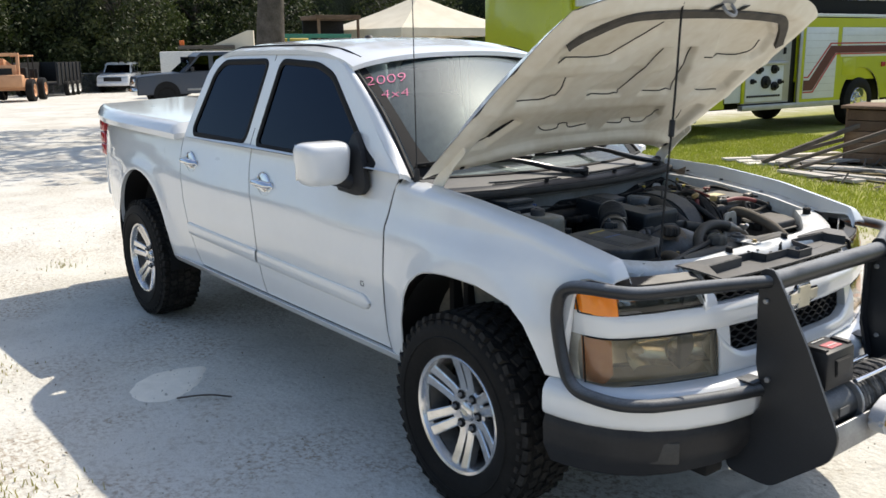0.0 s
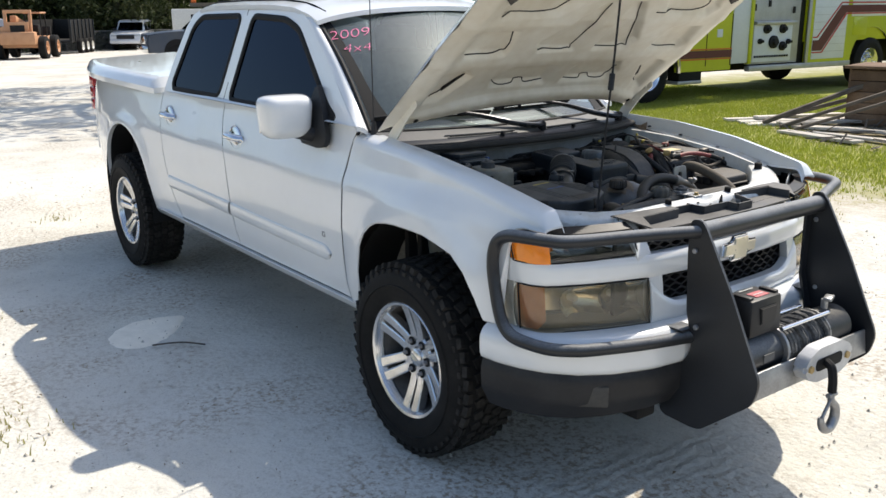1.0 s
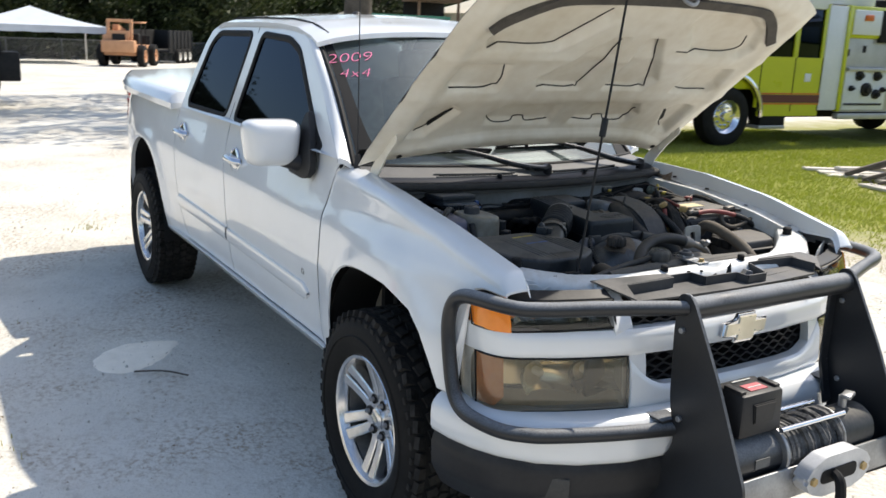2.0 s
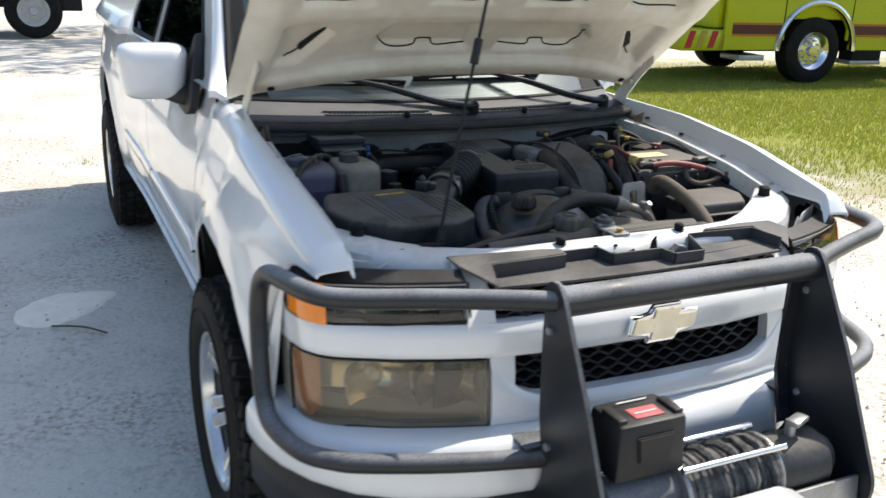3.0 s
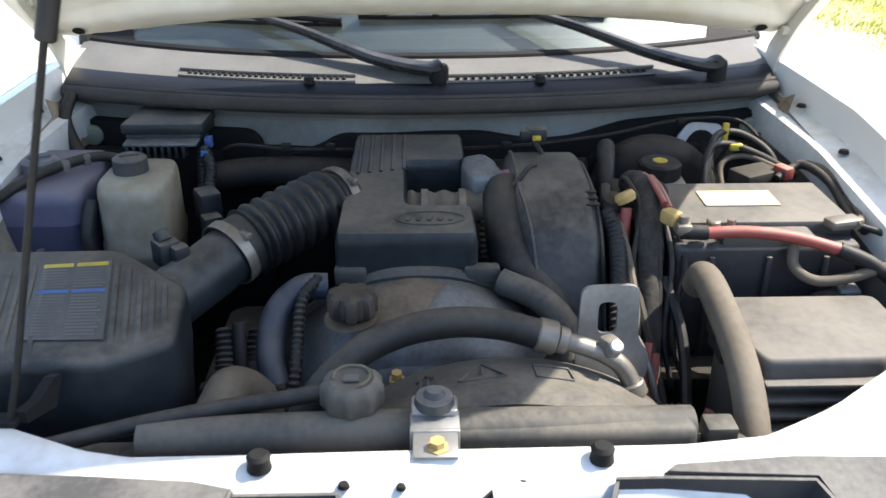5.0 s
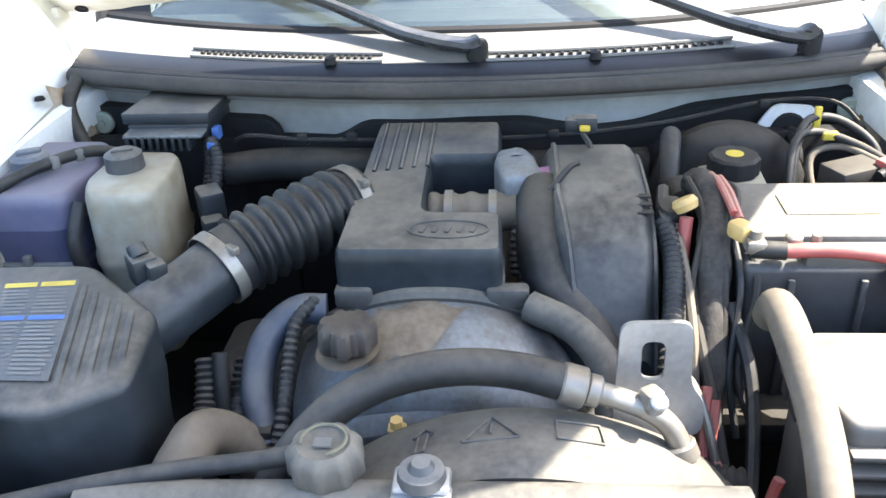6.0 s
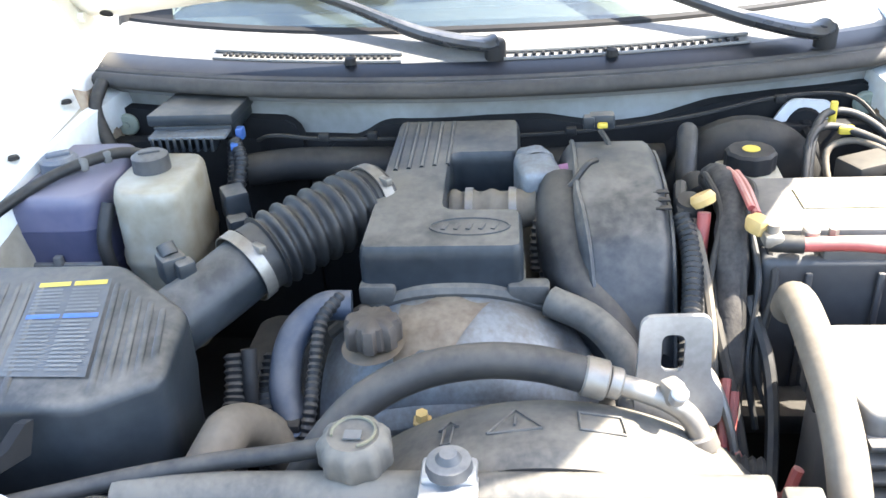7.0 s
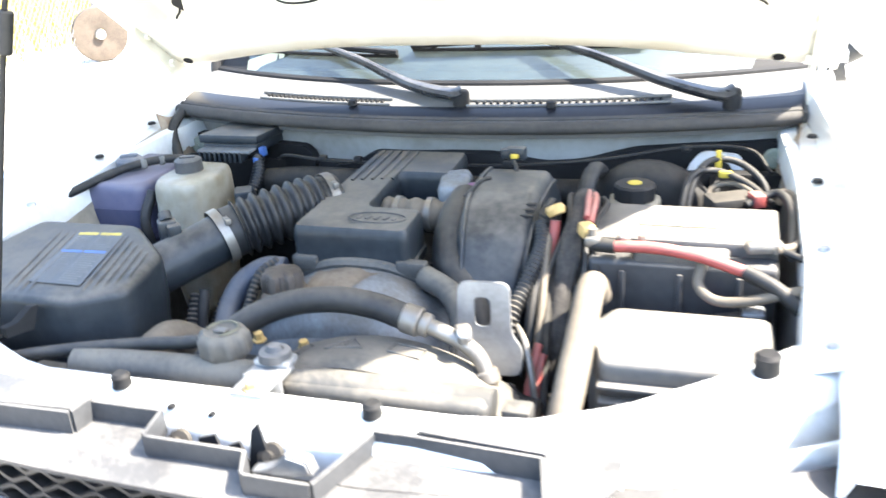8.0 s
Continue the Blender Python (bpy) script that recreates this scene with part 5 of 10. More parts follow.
tube(bm, [(1.212, -0.028, 0.447), (1.213, -0.028, 0.425), (1.214, -0.005, 0.400), (1.215, -0.002, 0.365), (1.215, -0.025, 0.335), (1.215, -0.058, 0.338), (1.215, -0.078, 0.362), (1.214, -0.082, 0.385)], 0.0125, 12, rf=lambda k: 0.75 + 0.55 * math.sin(math.pi * k))
tube(bm, [(1.214, -0.034, 0.435), (1.215, -0.055, 0.41), (1.215, -0.075, 0.383)], 0.006, 8)
part("tow_hook", bm, STEEL, fair, "forged steel hook")

# ---- bay frame ----
SUPY = [-0.70, -0.66, -0.53, -0.443, -0.35, -0.30, -0.167, 0.0, 0.16, 0.26, 0.346, 0.423, 0.539, 0.645, 0.70]
SUPX = [0.26, 0.36, 0.507, 0.556, 0.600, 0.612, 0.611, 0.608, 0.607, 0.606, 0.594, 0.551, 0.471, 0.375, 0.27]
SUPOY = [0, 0.3, 0.45, 0.55, 0.62, 0.67, 0.70]
SUPOX = [0.668, 0.668, 0.655, 0.605, 0.545, 0.50, 0.45]


def support(u, v):
    y = lerp(-0.675, 0.675, u)
    xi, xo = table(y, SUPY, SUPX), table(abs(y), SUPOY, SUPOX)
    z0 = 0.985 + 0.022 * max(0, (abs(y) - 0.45) / 0.22)
    k = (0, 0.0, 0.06, 0.25, 0.5, 0.75, 0.93, 1.0, 1.0)
    j = v * 8
    i = min(int(j), 7)
    q = lerp(k[i], k[i + 1], j - i)
    dz = (-0.06, -0.012, 0.0, 0.003, 0.001, -0.006, -0.020, -0.045, -0.13)
    ripple = -0.012 * max(0, math.cos((y - 0.04) * 14)) * max(0, 1 - abs(y - 0.04) / 0.14) if q > 0.4 else 0
    return Vector((lerp(xi, xo, q), y, z0 + lerp(dz[i], dz[i + 1], j - i) + ripple))


bm = B()
surf(bm, support, 90, 16)
sup = part("radiator_support", bm, PAINT_IN, truck, "white radiator support panel")
for y, r, h in ((-0.168, 0.012, 0.018), (0.168, 0.012, 0.018), (-0.594, 0.016, 0.028), (0.589, 0.016, 0.026)):
    bm = B()
    x = {-0.168: 0.636, 0.168: 0.632}.get(y, 0.472)
    z = support((y + 0.675) / 1.35, 0.5).z
    lathe(bm, [(0.0, h), (r * 0.7, h), (r, h - 0.004), (r * 0.92, h * 0.5), (r, 0.002), (r * 1.05, 0)], (x, y, z), (0, 0, 1), 18)
    part("hood_bumper", bm, GASKET, sup, "black rubber hood stop")
for k, (x, y, r) in enumerate(((0.655, -0.085, 0.006), (0.655, -0.03, 0.005), (0.645, 0.09, 0.006), (0.565, -0.525, 0.010), (0.65, -0.345, 0.005), (0.64, 0.36, 0.006), (0.535, 0.565, 0.007))):
    bm = B()
    lathe(bm, [(0.0, 0.0045), (r * 0.8, 0.004), (r, 0.0)], (x, y, support((y + 0.675) / 1.35, 0.55).z - (0.006 if r < 0.01 else 0.003)), (0, 0, 1), 14)
    part("panel_hole", bm, GASKET, sup)
# left apron: dusty, with its shade put into the darker grey
SHADEDAPRON = mat("dusty_grey_apron", (0.096, 0.099, 0.102), (0.054, 0.054, 0.054), rough=0.7, scale=7, fine=50, bump=0.2)
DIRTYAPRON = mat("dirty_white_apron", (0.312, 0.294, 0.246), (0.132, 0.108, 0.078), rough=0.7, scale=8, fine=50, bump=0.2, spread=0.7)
# inner fender rails with bolts, and the apron walls down to the frame
for s in (-1, 1):
    bm = B()
    # flat rail from the cowl to the support
    def rail(u, v, s=s):
        x = lerp(-0.37, 0.47, u)
        zt = fender_top(x) - 0.050
        return settle(Vector((x, s * lerp(fender_in(x) - 0.008, table(x, [-0.37, -0.1, 0.25, 0.42], [0.642, 0.640, 0.632, 0.625]), v), zt - 0.012 * v - 0.05 * max(0, v - 0.9) * 10)))
    surf(bm, rail, 24, 10)
    rl = part("fender_rail", bm, PAINT_IN, truck, "white inner fender rail")
    for x in (-0.30, -0.16, 0.02, 0.22, 0.425):
        bm = B()
        lathe(bm, [(0.0, 0.006), (0.007, 0.005), (0.009, 0.0)], (x, s * 0.660, fender_top(x) - 0.057), (0, 0, 1), 8)
        part("rail_bolt", bm, STEEL if x > 0.1 else ENGBLK, rl)
    bm = B()
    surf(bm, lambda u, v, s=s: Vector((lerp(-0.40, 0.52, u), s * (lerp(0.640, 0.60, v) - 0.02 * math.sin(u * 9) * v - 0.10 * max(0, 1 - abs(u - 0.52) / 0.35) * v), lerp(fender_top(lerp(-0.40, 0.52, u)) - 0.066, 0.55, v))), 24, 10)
    part("inner_apron", bm, DIRTYAPRON if s < 0 else SHADEDAPRON, rl, "dusty inner fender apron")
    # corner bracket over the lamp
    bm = B()
    prism(bm, [(0.0, 0.0), (0.30, 0.0), (0.30, 0.045), (0.25, 0.05), (0.23, 0.038), (0.17, 0.036), (0.14, 0.062), (0.12, 0.05), (0.10, 0.064), (0.0, 0.07)], lambda a, b, h, s=s: Vector((lerp(0.552, 0.676, a / 0.3) + h, s * (0.69 - a * 0.80), 0.917 + b)), 0.004)
    prism(bm, [(0.0, 0.0), (0.05, 0.0), (0.05, 0.07), (0.0, 0.075)], lambda a, b, h, s=s: Vector((0.672 + a * 0.4, s * (0.452 - h), 0.905 + b)), 0.004)
    part("lamp_bracket", bm, PAINT_IN, sup, "white sheet metal lamp bracket")
    bm = B()
    box(bm, (0.53, s * 0.58, 0.88), (0.14, 0.24, 0.02), bevel=0.004)
    box(bm, (0.58, s * 0.56, 0.915), (0.03, 0.08, 0.03), bevel=0.01)
    tube(bm, [(0.60, s * 0.66, 0.93), (0.61, s * 0.60, 0.945), (0.625, s * 0.53, 0.925), (0.63, s * 0.48, 0.915)], 0.008, 8)
    part("lamp_back", bm, GASKET, sup)

# grille top cover: black moulded plate with raised ledges
bm = B()
plate = [(0.752, -0.392), (0.764, -0.2), (0.768, 0.0), (0.764, 0.2), (0.752, 0.388), (0.745, 0.392), (0.662, 0.372), (0.655, 0.225), (0.655, 0.178), (0.750, 0.145), (0.750, 0.066), (0.716, 0.052), (0.716, -0.080), (0.668, -0.088), (0.668, -0.190), (0.700, -0.196), (0.706, -0.380)]
cov_z = lambda x: 0.956 - 0.10 * max(0, x - 0.70)
prism(bm, plate, lambda a, b, h: Vector((a, b, cov_z(a) - h)), 0.006)
cover = part("grille_cover", bm, TRIM, truck, "black plastic grille top cover")


def wall(pts, h, name, t=0.004):
    bm = B()
    for (a, b), (c, d) in zip(pts, pts[1:]):
        dv = Vector((c - a, d - b)).normalized() * t
        nx, ny = -dv.y, dv.x
        prism(bm, [(a, b), (c, d), (c + nx, d + ny), (a + nx, b + ny)], lambda x, y, q: Vector((x, y, cov_z(x) - 0.004 + q)), h)
    part(name, bm, TRIM, cover)


wall([(0.668, -0.192), (0.700, -0.196), (0.706, -0.380)], 0.034, "cover_wall")
wall([(0.655, 0.178), (0.750, 0.145), (0.750, 0.066), (0.716, 0.052), (0.716, -0.080), (0.668, -0.088), (0.668, -0.190)], 0.030, "cover_wall")
wall([(0.742, 0.392), (0.662, 0.372), (0.655, 0.225), (0.655, 0.178)], 0.032, "cover_wall")
for pts in ([(0.634, -0.452), (0.70, -0.452), (0.772, -0.395), (0.706, -0.382), (0.699, -0.196), (0.665, -0.190), (0.655, -0.23), (0.645, -0.33)], [(0.634, 0.452), (0.70, 0.452), (0.765, 0.395), (0.742, 0.394), (0.660, 0.374), (0.653, 0.225), (0.640, 0.24), (0.632, 0.36)]):
    bm = B()
    prism(bm, pts, lambda a, b, h: Vector((a, b, 0.982 - 0.45 * max(0, a - 0.71) + h)), 0.005, bevel=0.0015)
    part("cover_ledge", bm, TRIM, cover)
# hood latch and its black guide teeth
bm = B()
for k, (y, h, w) in enumerate(((-0.045, 0.03, 0.02), (-0.015, 0.05, 0.03), (0.020, 0.045, 0.022), (0.050, 0.075, 0.018))):
    prism(bm, [(y - w / 2 - 0.008, 0.0), (y + w / 2 + 0.008, 0.0), (y + w / 2 - 0.004, h), (y - w / 2 + 0.004, h * 0.85)], lambda a, b, q: Vector((0.688 + q, a, 0.925 + b)), 0.004)
part("latch_guide", bm, BLACK, sup)
bm = B()
prism(bm, [(0.055, 0.0), (0.13, 0.015), (0.125, 0.03), (0.10, 0.036), (0.085, 0.018), (0.055, 0.008)], lambda a, b, q: Vector((0.70 + q, a, 0.945 + b)), 0.02, bevel=0.002)
part("latch_lever", bm, STEEL, sup, "steel hood latch lever")
for y in (-0.055, 0.065):
    bm = B()
    lathe(bm, [(0.0, 0.012), (0.006, 0.012), (0.007, 0.006), (0.015, 0.005), (0.017, 0)], (0.69, y, 0.955), (0.85, 0, 0.5), 16)
    part("latch_bolt", bm, ENGBLK, sup)
# black box put in for the dark space beneath the latch
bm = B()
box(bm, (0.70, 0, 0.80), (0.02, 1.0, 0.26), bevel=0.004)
part("condenser", bm, GASKET, truck, "black box put in as the shade behind the grille")

# ---- raised hood ----
H0, HD, HN = Vector((-0.35, 0, 1.170)), Vector((0.788, 0, 0.616)), Vector((-0.616, 0, 0.788))
POCKETS = []
for s in (-1, 1):
    for poly in ([(0.285, 0.045), (0.285, 0.325), (0.33, 0.345), (0.40, 0.30), (0.40, 0.06)],
                 [(0.20, 0.605), (0.215, 0.545), (0.36, 0.475), (0.40, 0.52), (0.38, 0.60)],
                 [(0.485, 0.395), (0.485, 0.575), (0.52, 0.60), (0.625, 0.585), (0.625, 0.42)],
                 [(0.500, 0.055), (0.500, 0.235), (0.55, 0.265), (0.78, 0.100), (0.78, 0.045)],
                 [(0.715, 0.290), (0.705, 0.545), (0.75, 0.57), (0.85, 0.52), (0.915, 0.40), (0.915, 0.17), (0.86, 0.17)]):
        POCKETS.append([(a, s * b) for a, b in poly])


def hood_range(y):
    k = abs(y) / 0.70
    return 0.170 - 0.170 * k ** 3, 1.085 - 0.055 * k ** 2 - 0.075 * k ** 6


def hood_half(s):
    return table(s, [-0.05, 0.1, 0.5, 0.85, 0.97, 1.1], [0.70, 0.712, 0.715, 0.705, 0.685, 0.66])


def hood_inner_h(s, y):
    h = 0.0
    for poly in POCKETS:
        d = poly_dist((s, y), poly)
        if d < 0.02:
            t = min(1, max(0, (0.012 - d) / 0.024))
            h = max(h, 0.024 * t * t * (3 - 2 * t))
    lo, hi = hood_range(y)
    e = min(s - lo, hi - s, hood_half(s) - abs(y))
    h += 0.010 * max(0, 1 - e / 0.035)
    h -= 0.010 * math.exp(-((e - 0.075) / 0.03) ** 2)
    # cross ribs
    h -= 0.006 * math.exp(-((s - 0.44) / 0.03) ** 2) + 0.006 * math.exp(-((s - 0.665) / 0.025) ** 2)
    # thick rounded cross member along the hood's rear edge
    q = (s - lo) / 0.085
    if q < 1:
        h -= 0.036 * math.sqrt(max(0.0, 1 - (1.15 * q - 0.35) ** 2 / 0.65)) * max(0.0, 1 - (abs(y) / 0.66) ** 6) if abs(1.15 * q - 0.35) < 0.806 else 0.0
    h += 0.0012 * noise.noise((s * 30, y * 30, 1.0))
    return h


def hood_point(u, v, inner):
    k = (v - 0.5) * 2
    y = 0.70 * k
    lo, hi = hood_range(y)
    s = lerp(lo, hi, u)
    y = hood_half(s) * k
    if inner:
        h = hood_inner_h(s, y)
    else:
        h = 0.030 + 0.020 * (1 - k * k) + 0.022 * math.sin(math.pi * min(1, max(0, u))) - 0.012 * abs(k) ** 8 - 0.014 * max(0, (u - 0.93) / 0.07) ** 2
        if abs(k) > 0.999 or u < 0.001 or u > 0.999:
            h = 0.012
    return H0 + HD * s + Vector((0, y, 0)) + HN * h


bm = B()
surf(bm, lambda u, v: hood_point(u, v, True), 150, 170)
hood = part("hood", bm, HOODIN, truck, "raised white hood, dusty stamped inner panel", sharp=60)
bm = B()
surf(bm, lambda u, v: hood_point(u, v, False), 40, 50)
part("hood_skin", bm, PAINT, hood, "white outer hood skin")


def hood_line(pts, r, name, material, label="", h=-0.001, sub=5):
    bm = B()
    tube(bm, [H0 + HD * s + Vector((0, y, 0)) + HN * (hood_inner_h(s, y) + h) for s, y in [tuple(p)[:2] for p in smooth_path([(a, b, 0) for a, b in pts], sub)]], r, 6, sub=0)
    part(name, bm, material, hood, label)


# thin black lines draw the shade in the recessed pocket edges
for s in (-1, 1):
    for pts in ([(0.290, 0.055), (0.286, 0.15), (0.300, 0.165), (0.300, 0.205), (0.286, 0.22), (0.286, 0.30), (0.315, 0.33), (0.36, 0.325)],
                [(0.215, 0.575), (0.25, 0.545), (0.35, 0.49)],
                [(0.487, 0.575), (0.492, 0.42), (0.535, 0.405), (0.61, 0.425)],
                [(0.504, 0.24), (0.502, 0.09), (0.53, 0.062), (0.76, 0.052)] if s < 0 else [(0.504, 0.06), (0.504, 0.21), (0.54, 0.235), (0.77, 0.10)],
                [(0.715, 0.56), (0.722, 0.34), (0.76, 0.29), (0.90, 0.19)] if s < 0 else [(0.728, 0.21), (0.715, 0.45), (0.74, 0.52), (0.80, 0.50)]):
        hood_line([(a, s * b) for a, b in pts], 0.0024, "panel_slot", GASKET)
    bm = B()
    lathe(bm, [(0.0, 0.0), (0.010, 0.0), (0.011, 0.002)], H0 + HD * 0.115 + Vector((0, s * 0.60, 0)) + HN * (hood_inner_h(0.115, 0.6) - 0.003), -HN, 14)
    part("panel_hole", bm, GASKET, hood)
# dark opening in the left corner pocket
for s in (-1, 1):
    bm = B()
    prism(bm, rounded([(0.235, 0.53), (0.28, 0.50), (0.36, 0.485), (0.33, 0.515), (0.27, 0.55)], 0.01), lambda a, b, h, s=s: H0 + HD * a + Vector((0, s * b, 0)) + HN * (0.021 - h), 0.002)
    part("panel_opening", bm, GASKET, hood)
# foam seal strip
SEALM = mat("grey_foam_seal", (0.048, 0.044, 0.04), (0.088, 0.08, 0.068), rough=0.9, scale=12, bump=0.3)
strip = [(0.805, -0.600), (0.86, -0.555), (0.93, -0.470), (0.958, -0.42), (0.972, -0.33), (0.982, -0.15), (0.984, 0.0), (0.982, 0.15), (0.972, 0.33), (0.955, 0.42), (0.90, 0.505), (0.805, 0.600)]
bm = B()
ps = smooth_path([(a, b, 0) for a, b in strip], 5)


def sealed(u, v):
    k = u * (len(ps) - 1)
    i = min(int(k), len(ps) - 2)
    p = ps[i].lerp(ps[i + 1], k - i)
    d = (ps[i + 1] - ps[i]).normalized()
    q = p + Vector((-d.y, d.x, 0)) * lerp(-0.017, 0.017, min(1, max(0, v * 2 - 0.5)))
    return H0 + HD * q.x + Vector((0, q.y, 0)) + HN * (hood_inner_h(p.x, p.y) + 0.002 - 0.016 * min(1, math.sin(math.pi * v) * 2.5))


surf(bm, sealed, 66, 8)
part("foam_seal", bm, SEALM, hood, "dark foam seal strip")
# striker loop and plate at the hood's nose
bm = B()
c = H0 + HD * 1.025 + Vector((0, -0.01, 0)) + HN * -0.004
lathe(bm, [(0.0, 0.002), (0.035, 0.003), (0.04, 0.0)], c, -HN, 20)
tube(bm, [c + Vector((0, -0.028, 0)), c - HN * 0.035 + Vector((0, -0.026, 0)), c - HN * 0.05, c - HN * 0.035 + Vector((0, 0.026, 0)), c + Vector((0, 0.028, 0))], 0.006, 8)
part("hood_striker", bm, STEEL, hood, "steel striker loop")
for y in (0.06, -0.09):
    bm = B()
    prism(bm, rounded([(1.00, y), (1.025, y + 0.02), (1.035, y + 0.055), (1.01, y + 0.04)], 0.008), lambda a, b, h: H0 + HD * a + Vector((0, b, 0)) + HN * (hood_inner_h(1.01, y) - 0.003 - h), 0.002)
    part("panel_opening", bm, GASKET, hood)
# hinges
for s in (-1, 1):
    bm = B()
    prism(bm, rounded([(-0.30, 1.085), (-0.36, 1.11), (-0.34, 1.17), (-0.24, 1.27), (-0.16, 1.315), (-0.15, 1.29), (-0.22, 1.23), (-0.29, 1.15)], 0.015), lambda a, b, h, s=s: Vector((a, s * (0.655 + h), b)), 0.006, bevel=0.001)
    prism(bm, rounded([(-0.34, 1.05), (-0.36, 1.10), (-0.30, 1.11), (-0.22, 1.085), (-0.22, 1.05)], 0.012), lambda a, b, h, s=s: Vector((a, s * (0.645 + h), b)), 0.006, bevel=0.001)
    cyl(bm, (-0.325, s * 0.638, 1.10), (-0.325, s * 0.67, 1.10), 0.011, n=12)
    for x, z in ((-0.26, 1.215), (-0.19, 1.285)):
        cyl(bm, (x, s * 0.655, z), (x, s * 0.645, z), 0.009, n=6)
    part("hood_hinge", bm, HOODIN, hood, "dusty white hood hinge")
# prop rod with foam grip
foot, tip = Vector((0.560, -0.440, 0.985)), H0 + HD * 1.03 + Vector((0, -0.24, 0))
bm = B()
tube(bm, [foot + Vector((0, -0.03, 0)), foot, foot.lerp(tip, 0.3), foot.lerp(tip, 0.62), tip - Vector((0.01, 0, 0.05)), tip], 0.0038, 10, sub=4)
rod = part("prop_rod", bm, ENGBLK, hood, "thin dark hood prop rod")
bm = B()
a, b = foot.lerp(tip, 0.475), foot.lerp(tip, 0.540)
cyl(bm, a, b, 0.0100, n=14, bevel=0.002)
part("rod_grip", bm, HOSE, rod, "grey foam grip")
bm = B()
prism(bm, [(0.0, 0.0), (0.04, 0.0), (0.055, 0.035), (0.045, 0.035), (0.02, 0.018), (0.0, 0.015)], lambda a, b, h: Vector((0.556 - a * 0.75, -0.435 + a * 0.5 + h, 0.984 + b)), 0.012)
box(bm, (0.557, -0.455, 0.989), (0.02, 0.05, 0.008), bevel=0.002)
part("rod_clip", bm, GASKET, rod)

# ---- cowl, wipers, firewall ----
def cowl_x(y):
    return -0.135 - 0.27 * y * y


GREYCOWL = mat("weathered_cowl_plastic", (0.085, 0.085, 0.082), (0.115, 0.113, 0.108), rough=0.55, scale=9, fine=120, bump=0.12, dust=(0.18, 0.175, 0.16), dusty=0.25)
ARMPAINT = mat("satin_black_wiper_arm", (0.02, 0.021, 0.023), (0.035, 0.036, 0.038), rough=0.28, scale=12, fine=90, bump=0.08, dust=(0.2, 0.19, 0.175), dusty=0.2)
COWLLIP = mat("black_cowl_lip", (0.008, 0.009, 0.012), (0.014, 0.015, 0.018), rough=0.42, scale=9, fine=90, bump=0.1, spec=0.25)
COWLSEAL = mat("dusty_rubber_seal", (0.026, 0.0245, 0.023), (0.05, 0.046, 0.041), rough=0.8, scale=12, fine=90, bump=0.2)
bm = B()


def cowl_fn(u, v):
    y = lerp(-0.665, 0.665, u)
    a = Vector((cowl_x(y) - 0.018, y, 1.118))
    b = shield(0.0, 0.5 + y / 0.672 / 2) + Vector((0.004, 0, 0.004))
    p = a.lerp(b, v)
    p.z += 0.006 * math.sin(math.pi * v)
    return p


surf(bm, cowl_fn, 60, 10, flange=(0, 0, -0.03))
cowl = part("cowl_panel", bm, GREYCOWL, truck, "weathered grey plastic cowl panel")
bm = B()
surf(bm, lambda u, v: cowl_fn(lerp(0.01, 0.99, u), 0.30 * v) + Vector((0.003 * (1 - v), 0, 0.003 + 0.002 * math.sin(math.pi * v))), 60, 8, flange=(0, 0, -0.012))
part("cowl_lip", bm, COWLLIP, cowl, "black front lip of the cowl")
bm = B()
tube(bm, [(cowl_x(y), y, 1.114) for y in np.linspace(-0.645, 0.645, 26)], 0.0125, 10, sub=2)
tube(bm, [(cowl_x(y) - 0.016, y, 1.121) for y in np.linspace(-0.645, 0.645, 26)], 0.0095, 8, sub=2)
part("cowl_seal", bm, COWLSEAL, cowl, "dusty rubber cowl seal")
for y0, y1 in ((-0.42, -0.14), (0.06, 0.40)):
    for k in range(26):
        bm = B()
        y = lerp(y0, y1, k / 25)
        p = cowl_fn((y + 0.665) / 1.33, 0.40)
        box(bm, p + Vector((0, 0, 0.003)), (0.011, 0.0055, 0.005), bevel=0.001, seg=1)
        part("vent_slot", bm, GASKET, cowl)
    bm = B()
    for v in (0.33, 0.47):
        tube(bm, [cowl_fn((lerp(y0 - 0.02, y1 + 0.02, k / 8) + 0.665) / 1.33, v) + Vector((0, 0, 0.003)) for k in range(9)], 0.003, 6, sub=0)
    part("vent_frame", bm, GREYCOWL, cowl)
for y in (-0.20, 0.205):
    bm = B()
    lathe(bm, [(0.0, 0.012), (0.008, 0.010), (0.010, 0.0)], cowl_fn((y + 0.665) / 1.33, 0.26) + Vector((0, 0, 0.006)), (0, 0, 1), 12)
    part("cowl_clip", bm, GASKET, cowl)


def on_glass(u, y, h=0.0):
    return shield(u, 0.5 + y / (2 * lerp(0.672, 0.556, u))) + Vector((0.62, 0, 0.78)) * h


